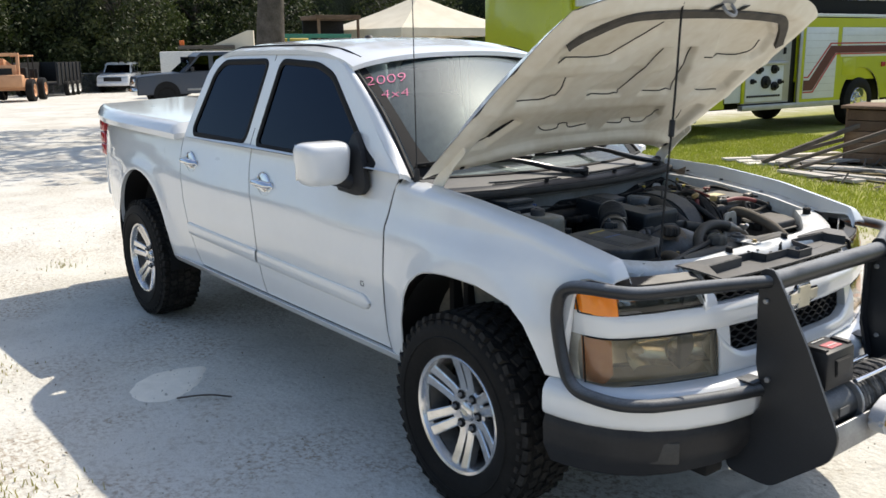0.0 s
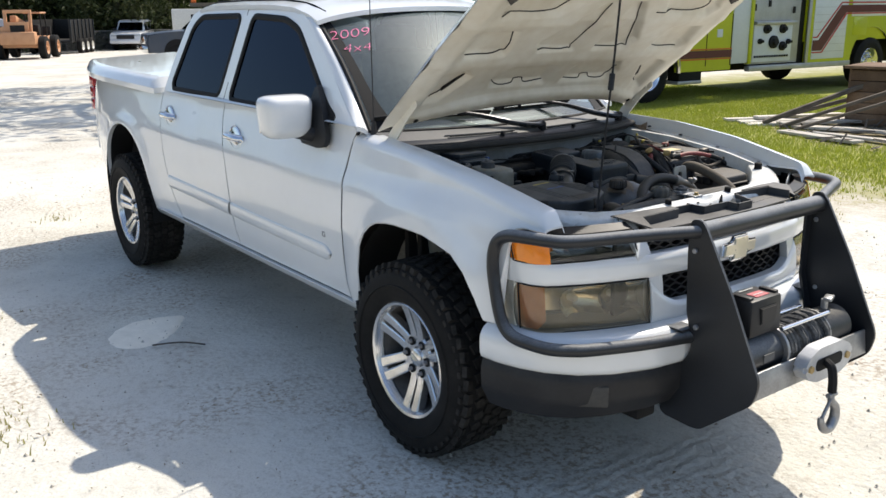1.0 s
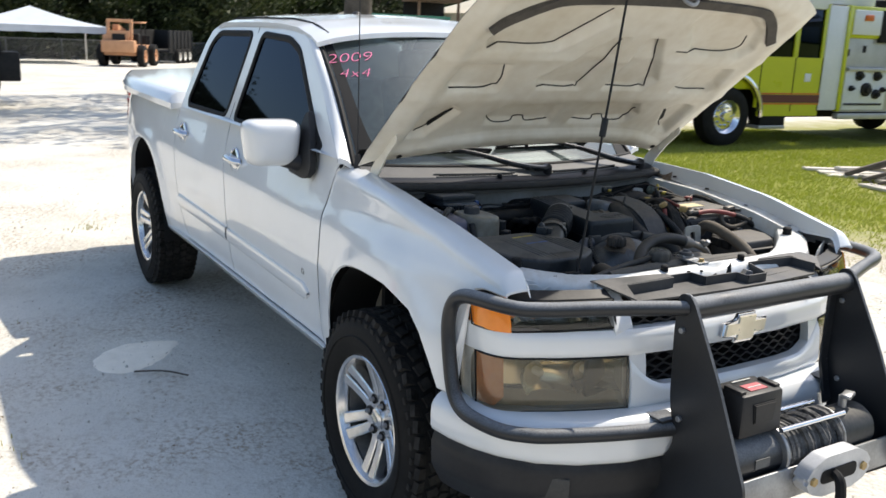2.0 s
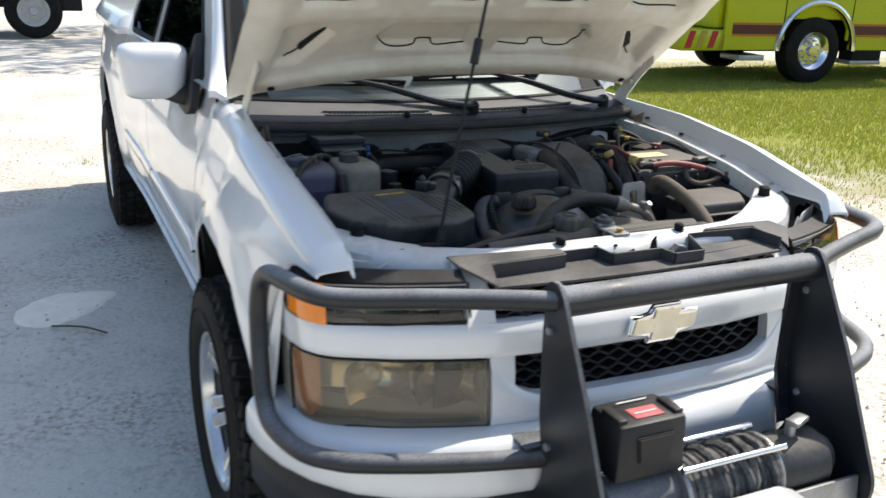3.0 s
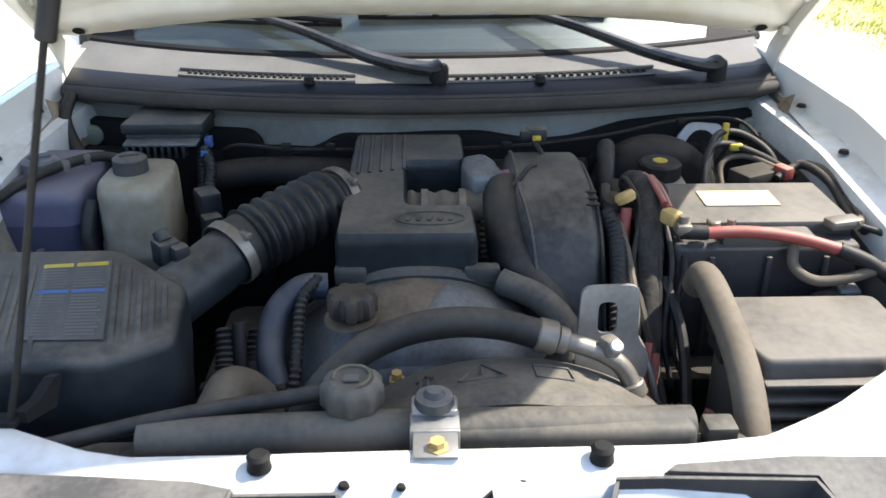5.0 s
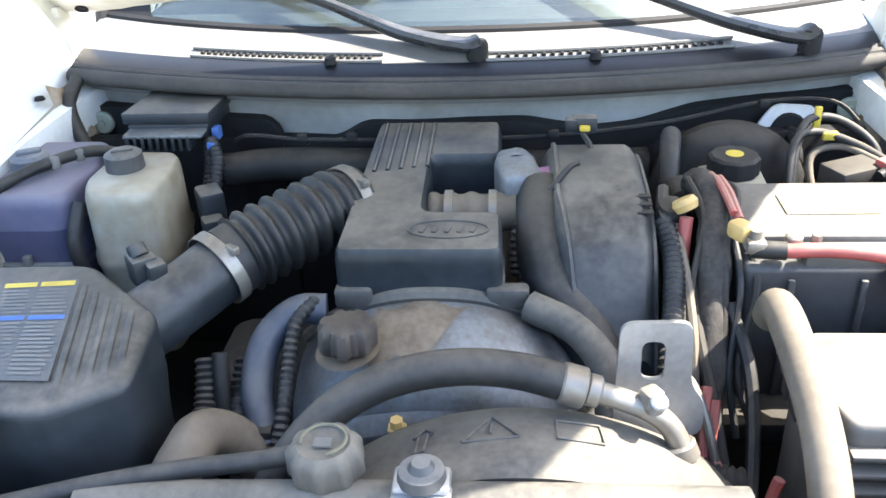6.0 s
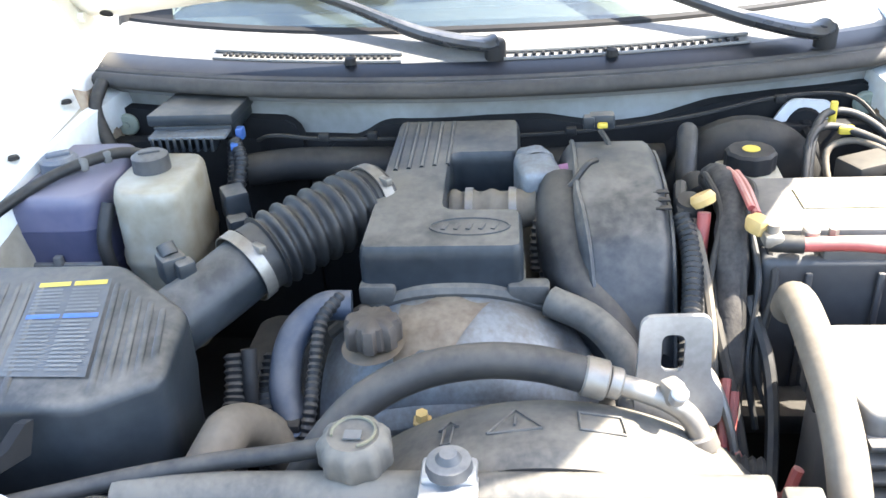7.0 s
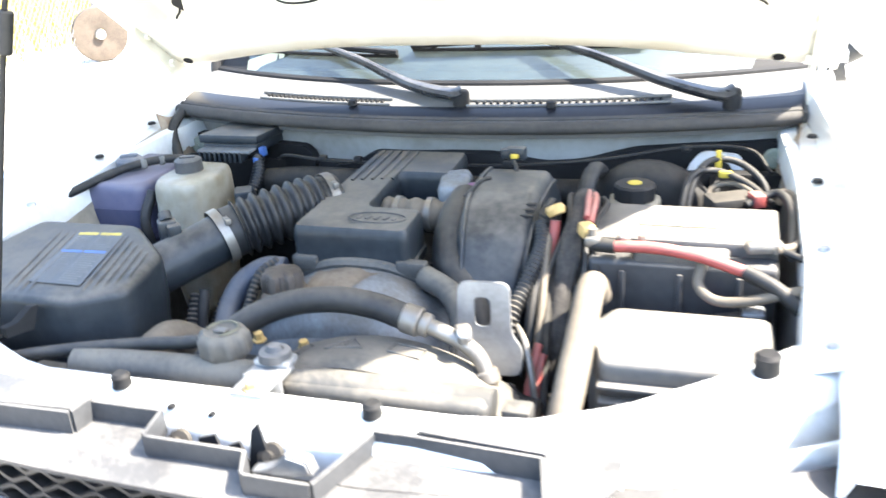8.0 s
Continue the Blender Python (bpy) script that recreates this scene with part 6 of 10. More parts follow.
for piv, elbow, knee, tip, b0, b1, ub in (((-0.208, 0.027, 1.135), (-0.215, 0.0, 1.158), (-0.245, -0.10, 1.172), (0.10, -0.36), -0.64, -0.15, 0.085),
                                          ((-0.232, 0.527, 1.135), (-0.236, 0.50, 1.155), (-0.262, 0.40, 1.175), (0.12, 0.135), -0.12, 0.36, 0.105)):
    bm = B()
    lathe(bm, [(0.0, 0.036), (0.014, 0.034), (0.017, 0.028), (0.017, 0.0)], piv, (0.05, 0, 1), 18)
    arm = part("wiper_arm", bm, GASKET, cowl, "black wiper arm")
    bm = B()
    t = on_glass(tip[0], tip[1], 0.020)
    pts = smooth_path([Vector(piv) + Vector((0, 0, 0.028)), Vector(elbow), Vector(knee), Vector(knee).lerp(t, 0.5) + Vector((0, 0, 0.006)), t], 6)

    def armfn(u, v):
        k = u * (len(pts) - 1)
        i = min(int(k), len(pts) - 2)
        p = pts[i].lerp(pts[i + 1], k - i)
        w = table(u, [0, 0.10, 0.34, 0.42, 0.60, 1.0], [0.020, 0.021, 0.023, 0.020, 0.014, 0.008])
        a = 2 * math.pi * v
        return p + Vector((math.cos(a) * w, math.cos(a) * w * 0.35, math.sin(a) * min(w, 0.015) * 0.8 + 0.003))
    surf(bm, armfn, 30, 10)
    part("wiper_lever", bm, ARMPAINT, arm)
    bm = B()
    tube(bm, [on_glass(ub + 0.01 * math.sin(math.pi * k / 10), lerp(b0, b1, k / 10), 0.016 + 0.004 * math.sin(math.pi * k / 10)) for k in range(11)], 0.006, 6)
    tube(bm, [on_glass(ub, lerp(b0, b1, k / 10), 0.005) for k in range(11)], 0.004, 6)
    for k in (1, 3, 7, 9):
        box(bm, on_glass(ub + 0.005, lerp(b0, b1, k / 10), 0.012), (0.012, 0.012, 0.016), bevel=0.002)
    part("wiper_blade", bm, GASKET, arm, "black wiper blade")

bm = B()
surf(bm, lambda u, v: Vector((cowl_x(lerp(-0.655, 0.655, u)) - 0.028 - 0.02 * (1 - v) - 0.012 * math.sin(v * math.pi) * (1 + math.sin(u * 25)) * 0.5, lerp(-0.655, 0.655, u), lerp(0.98, 1.112, v))), 70, 10)
# white paint darkened by the cowl's shade, put into the colour, under dust
wallob = part("firewall", bm, mat("dusty_white_firewall", (0.30, 0.30, 0.285), (0.19, 0.178, 0.155), rough=0.5, scale=7, fine=60, spread=0.7, dust=SAND, dusty=0.2), truck, "white firewall flange over black insulation")


def pad(pts):
    bm = B()
    prism(bm, rounded(pts, 0.02), lambda a, b, h: Vector((cowl_x(a) - 0.040 + h, a, b)), 0.026, bevel=0.004)
    part("firewall_insulation", bm, GASKET, wallob, "black firewall insulation")


pad([(-0.635, 0.6), (-0.635, 1.060), (-0.51, 1.062), (-0.50, 1.075), (-0.43, 1.078), (-0.41, 1.060), (-0.30, 1.058), (-0.285, 1.03), (-0.285, 0.6)])
pad([(-0.250, 0.6), (-0.250, 1.020), (-0.19, 1.030), (-0.15, 1.056), (0.10, 1.060), (0.145, 1.050), (0.20, 1.040), (0.27, 1.045), (0.36, 1.066), (0.62, 1.070), (0.62, 0.6)])
bm = B()
box(bm, (-0.20, 0, 0.75), (0.03, 1.25, 0.55), bevel=0.005)
part("bulkhead", bm, GASKET, wallob)
for y, z in ((-0.605, 1.035), (0.605, 1.040)):
    bm = B()
    cyl(bm, (cowl_x(y) - 0.01, y, z), (cowl_x(y) + 0.002, y, z), 0.019, n=20, bevel=0.003)
    cyl(bm, (cowl_x(y), y, z), (cowl_x(y) + 0.006, y, z), 0.006, n=10)
    part("body_plug", bm, mat("grey_green_plug", (0.24, 0.27, 0.22), rough=0.6, scale=20), wallob, "grey-green body plug")
bm = B()
prism(bm, rounded([(0.455, 0.965), (0.455, 1.03), (0.48, 1.062), (0.55, 1.05), (0.56, 0.965)], 0.015), lambda a, b, h: Vector((cowl_x(a) - 0.012 + h, a, b)), 0.005)
pl = part("grommet_plate", bm, PAINT_IN, wallob)
bm = B()
lathe(bm, [(0.0, 0.02), (0.012, 0.02), (0.014, 0.008), (0.028, 0.006), (0.031, 0.0)], (cowl_x(0.5) - 0.006, 0.505, 1.015), (1, 0, 0), 22)
tube(bm, [(cowl_x(0.5) + 0.01, 0.505, 1.015), (cowl_x(0.5) + 0.05, 0.507, 1.0), (cowl_x(0.5) + 0.06, 0.51, 0.95)], 0.010, 8)
part("grommet", bm, GASKET, pl)
# drain hose and rust at the cowl's right end
bm = B()
tube(bm, [(-0.225, -0.625, 1.115), (-0.185, -0.628, 1.085), (-0.165, -0.612, 1.045), (-0.135, -0.585, 1.015), (-0.10, -0.565, 0.98)], 0.011, 10)
part("drain_hose", bm, HOSE, truck, "black cowl drain hose")
RUSTY = mat("rusty_white_steel", (0.315, 0.285, 0.2325), (0.15, 0.0825, 0.0375), rough=0.8, scale=25, fine=90, bump=0.3, spread=0.6)
for s in (-1, 1):
    bm = B()
    surf(bm, lambda u, v, s=s: Vector((lerp(-0.33, -0.16, u), s * (0.645 - 0.035 * v - 0.012 * math.sin(u * 11) * v), 1.118 - 0.13 * v + 0.012 * math.sin(u * 7 + v * 5))), 16, 10, flange=(0, 0, -0.004))
    part("hinge_plate", bm, RUSTY, truck, "rust stained white hinge plate")
    for x, z in ((-0.28, 1.07), (-0.21, 1.05)):
        bm = B()
        lathe(bm, [(0.0, 0.010), (0.008, 0.009), (0.010, 0.0)], (x, s * 0.628, z), (0, -s, 0.3), 6)
        part("hinge_bolt", bm, RUSTY, truck)
# dark pipe and thin wire along the firewall
bm = B()
tube(bm, [(-0.10, -0.36, 1.005), (-0.115, -0.28, 1.008), (-0.11, -0.15, 1.008), (-0.115, 0.10, 1.0), (-0.12, 0.28, 1.0)], 0.026, 14)
part("heater_pipe", bm, ENGBLK, truck, "black pipe along the firewall")
bm = B()
tube(bm, [(-0.125, -0.345, 1.045), (-0.11, -0.31, 1.058), (-0.108, -0.20, 1.050), (-0.11, 0.10, 1.050), (-0.14, 0.30, 1.058), (-0.175, 0.45, 1.075), (-0.19, 0.56, 1.07), (-0.15, 0.60, 1.04)], 0.0032, 6)
part("firewall_wire", bm, ENGBLK, truck)
for y in (-0.235, -0.16, 0.14, 0.455):
    bm = B()
    box(bm, (-0.11 if y < 0.3 else -0.172, y, 1.054 if y < 0.3 else 1.074), (0.012, 0.016, 0.012), bevel=0.002)
    part("wire_clip", bm, ENGBLK, wallob)


# ---- engine bay ----
def outline_loft(bm, pts, layers, zof=None):
    """Stacks an outline: (inset factor, height) pairs from the bottom up, closed at the top."""
    cx, cy = sum(p[0] for p in pts) / len(pts), sum(p[1] for p in pts) / len(pts)
    rings = [[bm.verts.new((cx + (a - cx) * k, cy + (b - cy) * k, z + (zof(a, b) if zof else 0))) for a, b in pts] for k, z in layers]
    n = len(pts)
    for r0, r1 in zip(rings, rings[1:]):
        for i in range(n):
            bm.faces.new((r0[i], r0[(i + 1) % n], r1[(i + 1) % n], r1[i]))
    bm.faces.new(rings[-1])
    bm.faces.new(rings[0][::-1])


def rnd_layers(z0, z1, r=0.02, k0=1.0, k1=1.0):
    out = [(k0, z0)]
    for i in range(5):
        a = i / 4 * math.pi / 2
        out.append((k1 * (1 - (1 - math.cos(a)) * r * 6), z1 - r + r * math.sin(a)))
    return out


bm = B()
box(bm, (0.10, 0.02, 0.72), (0.50, 0.34, 0.36), bevel=0.03)
box(bm, (0.10, 0.0, 0.90), (0.40, 0.22, 0.10), bevel=0.02)
box(bm, (0.22, -0.24, 0.80), (0.30, 0.16, 0.12), bevel=0.03)
box(bm, (0.40, 0.05, 0.80), (0.03, 0.45, 0.20), bevel=0.01)
engine = part("engine", bm, ENGBLK, truck, "dark dusty inline engine block")
bm = B()
box(bm, (0.15, 0, 0.62), (0.86, 1.22, 0.02), bevel=0.0)
part("bay_floor", bm, GASKET, truck, "black undertray")

# air cleaner
AC = rounded([(0.258, -0.605), (0.255, -0.405), (0.345, -0.298), (0.455, -0.290), (0.498, -0.36), (0.500, -0.50), (0.455, -0.585), (0.36, -0.63)], 0.016, 3)
bm = B()
tilt_ac = lambda a, b: -0.10 * (a - 0.27)
outline_loft(bm, AC, [(0.93, 0.80), (0.97, 0.93), (1.0, 0.975)] + rnd_layers(0.985, 1.042, 0.014)[1:], tilt_ac)
aircl = part("air_cleaner", bm, ENGPL, truck, "dusty black air cleaner box")
acx, acy = sum(p[0] for p in AC) / len(AC), sum(p[1] for p in AC) / len(AC)
LID = [(acx + (p[0] - acx) * 0.93, acy + (p[1] - acy) * 0.93) for p in AC]
for k in [*range(9), *range(-9, -5)]:
    # ridges run beside the label, as far as the lid's flat top goes
    run = [(x, -0.398 + 0.0150 * k + 0.226 * (x - 0.295)) for x in np.linspace(0.262, 0.498, 60)]
    run = [p for p in run if poly_dist(p, LID) < -0.004]
    if len(run) < 8:
        continue
    bm = B()

    def ridge(u, v, run=run):
        i = round(u * (len(run) - 1))
        x, y = run[i]
        end = min(1.0, 6 * u, 6 * (1 - u))
        return Vector((x, y + lerp(-0.0048, 0.0048, v), 1.0412 - 0.10 * (x - 0.27) + 0.0030 * end * (1 - (2 * v - 1) ** 4)))
    surf(bm, ridge, len(run) - 1, 6)
    part("lid_rib", bm, ENGPL, aircl)
bm = B()
tube(bm, [(0.440, -0.385, 0.972), (0.462, -0.386, 0.945), (0.472, -0.388, 0.910), (0.480, -0.390, 0.85)], 0.022, 18)
for k in range(4):
    lathe(bm, [(0.022, -0.004), (0.027, -0.003), (0.027, 0.003), (0.022, 0.004)], Vector((0.463, -0.386, 0.942)).lerp(Vector((0.474, -0.388, 0.900)), k / 3), (0.45, -0.02, -0.9), 18)
part("intake_snorkel", bm, HOSE, aircl, "ribbed rubber snorkel")


def lab(u, v, h=0.0):
    tl, tr, bl, br = Vector((0.300, -0.492)), Vector((0.293, -0.410)), Vector((0.452, -0.462)), Vector((0.452, -0.374))
    p = tl.lerp(tr, u).lerp(bl.lerp(br, u), v)
    return Vector((p.x, p.y, 1.0425 - 0.10 * (p.x - 0.27) + 0.0012 + h))


def sticker(name, u0, u1, v0, v1, m, h, parent, label=""):
    bm = B()
    vs = [bm.verts.new(lab(*c, h)) for c in ((u0, v0), (u1, v0), (u1, v1), (u0, v1))]
    bm.faces.new(vs)
    return part(name, bm, m, parent, label)


st = sticker("warning_label", -0.04, 1.04, -0.02, 1.03, mat("dusty_dark_label", (0.05, 0.053, 0.056), (0.085, 0.085, 0.082), rough=0.5, scale=20), 0, aircl, "service label with yellow and blue headings")
for u0, u1 in ((0.02, 0.47), (0.52, 0.99)):
    sticker("label_heading", u0, u1, 0.0, 0.055, YELLOW, 0.0006, st, "yellow heading")
    sticker("label_heading", u0, u1, 0.385, 0.435, BLUE, 0.0006, st, "blue heading")
    for j in range(22):
        v = 0.085 + j * 0.0415
        if 0.35 < v < 0.44:
            continue
        sticker("label_line", u0, u1 - 0.10 * random.random(), v, v + 0.022, LABEL, 0.0006, st)

# intake tube, bellows and clamps
bm = B()
tube(bm, [(0.345, -0.370, 0.975), (0.300, -0.335, 0.990), (0.255, -0.296, 1.005), (0.213, -0.262, 1.020)], 0.041, 24)
itube = part("intake_tube", bm, ENGPL, truck, "dusty plastic intake tube")
bm = B()
P = [(0.215, -0.264, 1.019), (0.190, -0.238, 1.026), (0.160, -0.205, 1.033), (0.128, -0.172, 1.038), (0.098, -0.145, 1.040), (0.075, -0.125, 1.040)]
tube(bm, P, 0.0445, 26, sub=24, rf=lambda k: 1.0 if k < 0.12 or k > 0.80 else 1.04 + 0.10 * math.copysign(abs(math.sin((k - 0.1) * math.pi * 2 * 11.2)) ** 0.7, math.sin((k - 0.1) * math.pi * 2 * 11.2)))
part("bellows", bm, HOSE, itube, "dusty rubber bellows")
for c, d in (((0.221, -0.270, 1.017), (0.75, -0.61, -0.25)), ((0.086, -0.135, 1.040), (0.75, -0.65, 0.0))):
    bm = B()
    dv = Vector(d).normalized()
    lathe(bm, [(0.0462, -0.008), (0.0482, -0.008), (0.0482, 0.008), (0.0462, 0.008)], c, dv, 30)
    q = Vector(c) + Vector((0.030, -0.010, -0.036))
    box(bm, Vector(c) + Vector((0.020, 0.026, 0.036)), (0.010, 0.020, 0.010), rot_z(-40), bevel=0.002)
    part("hose_clamp", bm, CLAMP, itube, "steel worm clamp")
bm = B()
box(bm, (0.262, -0.345, 1.040), (0.032, 0.030, 0.035), rot_z(40), bevel=0.004)
box(bm, (0.272, -0.325, 1.043), (0.022, 0.022, 0.022), rot_z(40), bevel=0.004)
cyl(bm, (0.262, -0.345, 1.055), (0.255, -0.352, 1.066), 0.011, n=12)
part("air_sensor", bm, ENGPL, itube, "grey sensor plug")

# resonator
RES = [(-0.120, -0.118), (-0.120, 0.064), (-0.004, 0.066), (-0.004, -0.030), (0.150, -0.028), (0.152, 0.068), (0.246, 0.070), (0.246, -0.126)]
RESR = rounded(RES, 0.014, 3)
rt = lambda a, b: -0.055 * (a + 0.12)


def inset_poly(pts, d):
    out = []
    n = len(pts)
    area = sum(pts[i][0] * pts[(i + 1) % n][1] - pts[(i + 1) % n][0] * pts[i][1] for i in range(n))
    sg = 1 if area > 0 else -1
    for i in range(n):
        a, b, c = Vector(pts[i - 1]), Vector(pts[i]), Vector(pts[(i + 1) % n])
        e0, e1 = (b - a), (c - b)
        n0 = Vector((-e0.y, e0.x)).normalized() * sg if e0.length > 1e-9 else Vector((0, 0))
        n1 = Vector((-e1.y, e1.x)).normalized() * sg if e1.length > 1e-9 else n0
        m = (n0 + n1)
        m = m / max(m.length_squared, 0.4) * 2 * 0.5 * 1.0 if m.length > 1e-6 else n0
        out.append(tuple(b + m * d))
    return out


def stack(bm, layers, zof):
    rings = [[bm.verts.new((a, b, z + zof(a, b))) for a, b in pts] for pts, z in layers]
    n = len(rings[0])
    for r0, r1 in zip(rings, rings[1:]):
        for i in range(n):
            bm.faces.new((r0[i], r0[(i + 1) % n], r1[(i + 1) % n], r1[i]))
    bm.faces.new(rings[-1])
    bm.faces.new(rings[0][::-1])


bm = B()
stack(bm, [(RESR, 1.012), (RESR, 1.055), (inset_poly(RESR, 0.003), 1.066), (inset_poly(RESR, 0.010), 1.0725)], rt)
res = part("resonator", bm, ENGPL, truck, "dusty black intake resonator cover", sharp=50)
bm = B()
stack(bm, [(inset_poly(RESR, -0.005), 1.002), (inset_poly(RESR, -0.005), 1.014)], rt)
part("resonator_rim", bm, ENGPL, res)
bm = B()
stack(bm, [(inset_poly(RESR, 0.010), 0.935), (inset_poly(RESR, 0.004), 1.004)], rt)
part("resonator_base", bm, ENGPL, res, "black lower housing")
for k in range(5):
    bm = B()
    y = -0.104 + 0.0175 * k
    tube(bm, [(lerp(-0.110, 0.045 - 0.004 * k, j / 6), y, 1.0725 + rt(lerp(-0.110, 0.045, j / 6), 0)) for j in range(7)], 0.0034, 6, sub=0)
    part("resonator_rib", bm, ENGPL, res)
bm = B()
oc = (0.197, 0.005)
tube(bm, [(oc[0] + 0.020 * math.sin(a), oc[1] + 0.048 * math.cos(a), 1.0728 + rt(oc[0] + 0.020 * math.sin(a), 0)) for a in [2 * math.pi * k / 30 for k in range(31)]], 0.0015, 6, sub=0)
part("embossed_oval", bm, ENGPL, res)
for k in range(5):
    bm = B()
    box(bm, (oc[0], oc[1] - 0.030 + 0.015 * k, 1.0728 + rt(oc[0], 0)), (0.016, 0.006, 0.0022), rot_z(-15), bevel=0.0006, seg=1)
    part("embossed_bar", bm, ENGPL, res)
# throttle hose in the notch
bm = B()
tube(bm, [(0.085, -0.028, 1.022), (0.085, 0.02, 1.022), (0.085, 0.085, 1.022)], 0.026, 18, sub=12, rf=lambda k: 1 + 0.09 * math.sin(k * math.pi * 2 * 4))
th = part("throttle_hose", bm, TANHOSE, truck, "dusty ribbed throttle hose")
for y in (-0.002, 0.055):
    bm = B()
    lathe(bm, [(0.0285, -0.005), (0.0300, -0.005), (0.0300, 0.005), (0.0285, 0.005)], (0.085, y, 1.022), (0, 1, 0), 24)
    part("hose_clamp", bm, ALUPIPE, th)
bm = B()
box(bm, (0.045, 0.088, 1.045), (0.075, 0.055, 0.060), rot_z(12), bevel=0.012, seg=3)
box(bm, (0.010, 0.085, 1.055), (0.05, 0.045, 0.040), rot_z(25), bevel=0.012, seg=3)
part("throttle_body", bm, CASTAL, truck, "dusty throttle body")
bm = B()
box(bm, (0.055, 0.125, 1.060), (0.022, 0.026, 0.020), rot_z(20), bevel=0.004)
part("sensor_plug", bm, mat("magenta_grey_plug", (0.25, 0.10, 0.20), rough=0.5, scale=30), truck, "small magenta sensor plug")
bm = B()
corrugated(bm, [(0.065, 0.128, 1.055), (0.105, 0.110, 1.045), (0.135, 0.090, 1.02), (0.16, 0.088, 0.97)], 0.0105)
part("wiring_conduit", bm, HOSE, truck, "corrugated wiring conduit")
bm = B()
corrugated(bm, [(0.110, 0.115, 1.02), (0.15, 0.112, 1.015), (0.185, 0.100, 0.99), (0.235, 0.092, 0.93)], 0.0105)
part("wiring_conduit", bm, HOSE, truck)
bm = B()
tube(bm, [(0.10, 0.098, 1.052), (0.115, 0.125, 1.066), (0.10, 0.150, 1.090), (0.088, 0.163, 1.092)], 0.004, 6)
part("sensor_wire", bm, HOSE, truck)

# ribbed cover on the engine's left
bm = B()


def shield_fn(u, v):
    x = lerp(-0.015, 0.275, u)
    y = lerp(0.118, 0.258, v) + 0.025 * max(0, u - 0.5) * (1 - v) * 2 - 0.012 * max(0, u - 0.6) * v
    z = table(x, [-0.02, 0.02, 0.10, 0.16, 0.20, 0.24, 0.28], [1.074, 1.080, 1.076, 1.060, 1.035, 0.985, 0.915])
    z -= 0.045 * max(0, (v - 0.8) / 0.2) ** 2 + 0.030 * max(0, (0.15 - v) / 0.15) ** 2
    return Vector((x, y, z))


surf(bm, shield_fn, 30, 22, flange=(0, 0, -0.05))
cov = part("engine_cover", bm, ENGPL, truck, "dusty black engine side cover")
for v in (0.13, 0.93):
    bm = B()
    tube(bm, [shield_fn(k / 12, v) + Vector((0, 0, 0.001)) for k in range(13)], 0.004, 6, sub=2)
    part("cover_bead", bm, ENGPL, cov)
for k in range(3):
    bm = B()
    p = shield_fn(0.50 + 0.05 * k, 0.86)
    box(bm, p + Vector((0, 0, 0.0015)), (0.010, 0.020, 0.003), bevel=0.001)
    part("cover_rib", bm, ENGBLK, cov)
bm = B()
tube(bm, [(0.075, 0.122, 1.045), (0.13, 0.118, 1.03), (0.19, 0.125, 0.99), (0.235, 0.160, 0.95), (0.275, 0.195, 0.90)], 0.034, 16)
part("air_duct", bm, HOSE, truck, "black moulded duct beside the cover")
bm = B()
box(bm, (-0.030, 0.178, 1.100), (0.020, 0.035, 0.022), bevel=0.004)
box(bm, (-0.026, 0.160, 1.100), (0.016, 0.016, 0.018), bevel=0.003)
plug = part("connector", bm, ENGPL, truck, "wiring connector with a yellow lock")
bm = B()
box(bm, (-0.016, 0.178, 1.098), (0.007, 0.014, 0.008), bevel=0.002)
part("connector_lock", bm, YELLOW, plug, "yellow lock")
bm = B()
tube(bm, [(-0.02, 0.175, 1.09), (0.0, 0.185, 1.078), (0.01, 0.182, 1.07)], 0.004, 6)
part("connector_lead", bm, HOSE, plug)

# valve cover, front dome
bm = B()


def dome(u, v):
    y = lerp(-0.170, 0.165, u)
    k = (y + 0.010) / 0.172
    zt = 0.992 - 0.085 * abs(k) ** 2.3
    prof = [(0.250, 0.0), (0.285, 0.002), (0.320, -0.004), (0.348, -0.020), (0.366, -0.045), (0.374, -0.075), (0.376, -0.14)]
    j = v * (len(prof) - 1)
    i = min(int(j), len(prof) - 2)
    x, dz = lerp(prof[i][0], prof[i + 1][0], j - i), lerp(prof[i][1], prof[i + 1][1], j - i)
    return Vector((x - 0.02 * k * k, y, zt + dz))


surf(bm, dome, 36, 18)
dm = part("valve_cover", bm, CASTAL, truck, "dusty cast aluminium valve cover")
bm = B()
tube(bm, [dome(k / 16, 0.02) + Vector((-0.006, 0, 0.004)) for k in range(17)], 0.010, 8)
tube(bm, [(0.255, 0.10, 0.985), (0.285, 0.150, 0.975), (0.330, 0.182, 0.955), (0.365, 0.188, 0.915)], 0.019, 10)
for y, w in ((-0.105, 0.045), (0.075, 0.05)):
    box(bm, (0.243, y, 0.992), (0.022, w, 0.026), bevel=0.005)
part("valve_cover_rail", bm, SHROUD, dm, "grey gasket rail")
bm = B()
surf(bm, lambda u, v: Vector((0.384 + 0.012 * v, lerp(-0.165, 0.160, u), 0.905 + 0.03 * math.sin(math.pi * u) - 0.02 * v)), 24, 3, flange=(0, 0, -0.02))
part("timing_cover_edge", bm, CASTAL, dm)
for x, y in ((0.402, -0.040), (0.395, 0.070), (0.39, 0.14), (0.392, -0.12)):
    bm = B()
    lathe(bm, [(0.0, 0.014), (0.007, 0.014), (0.0075, 0.004), (0.011, 0.003), (0.011, 0)], (x, y, 0.925), (0.1, 0, 1), 6)
    part("cover_bolt", bm, BRASS, dm, "brassy bolt")
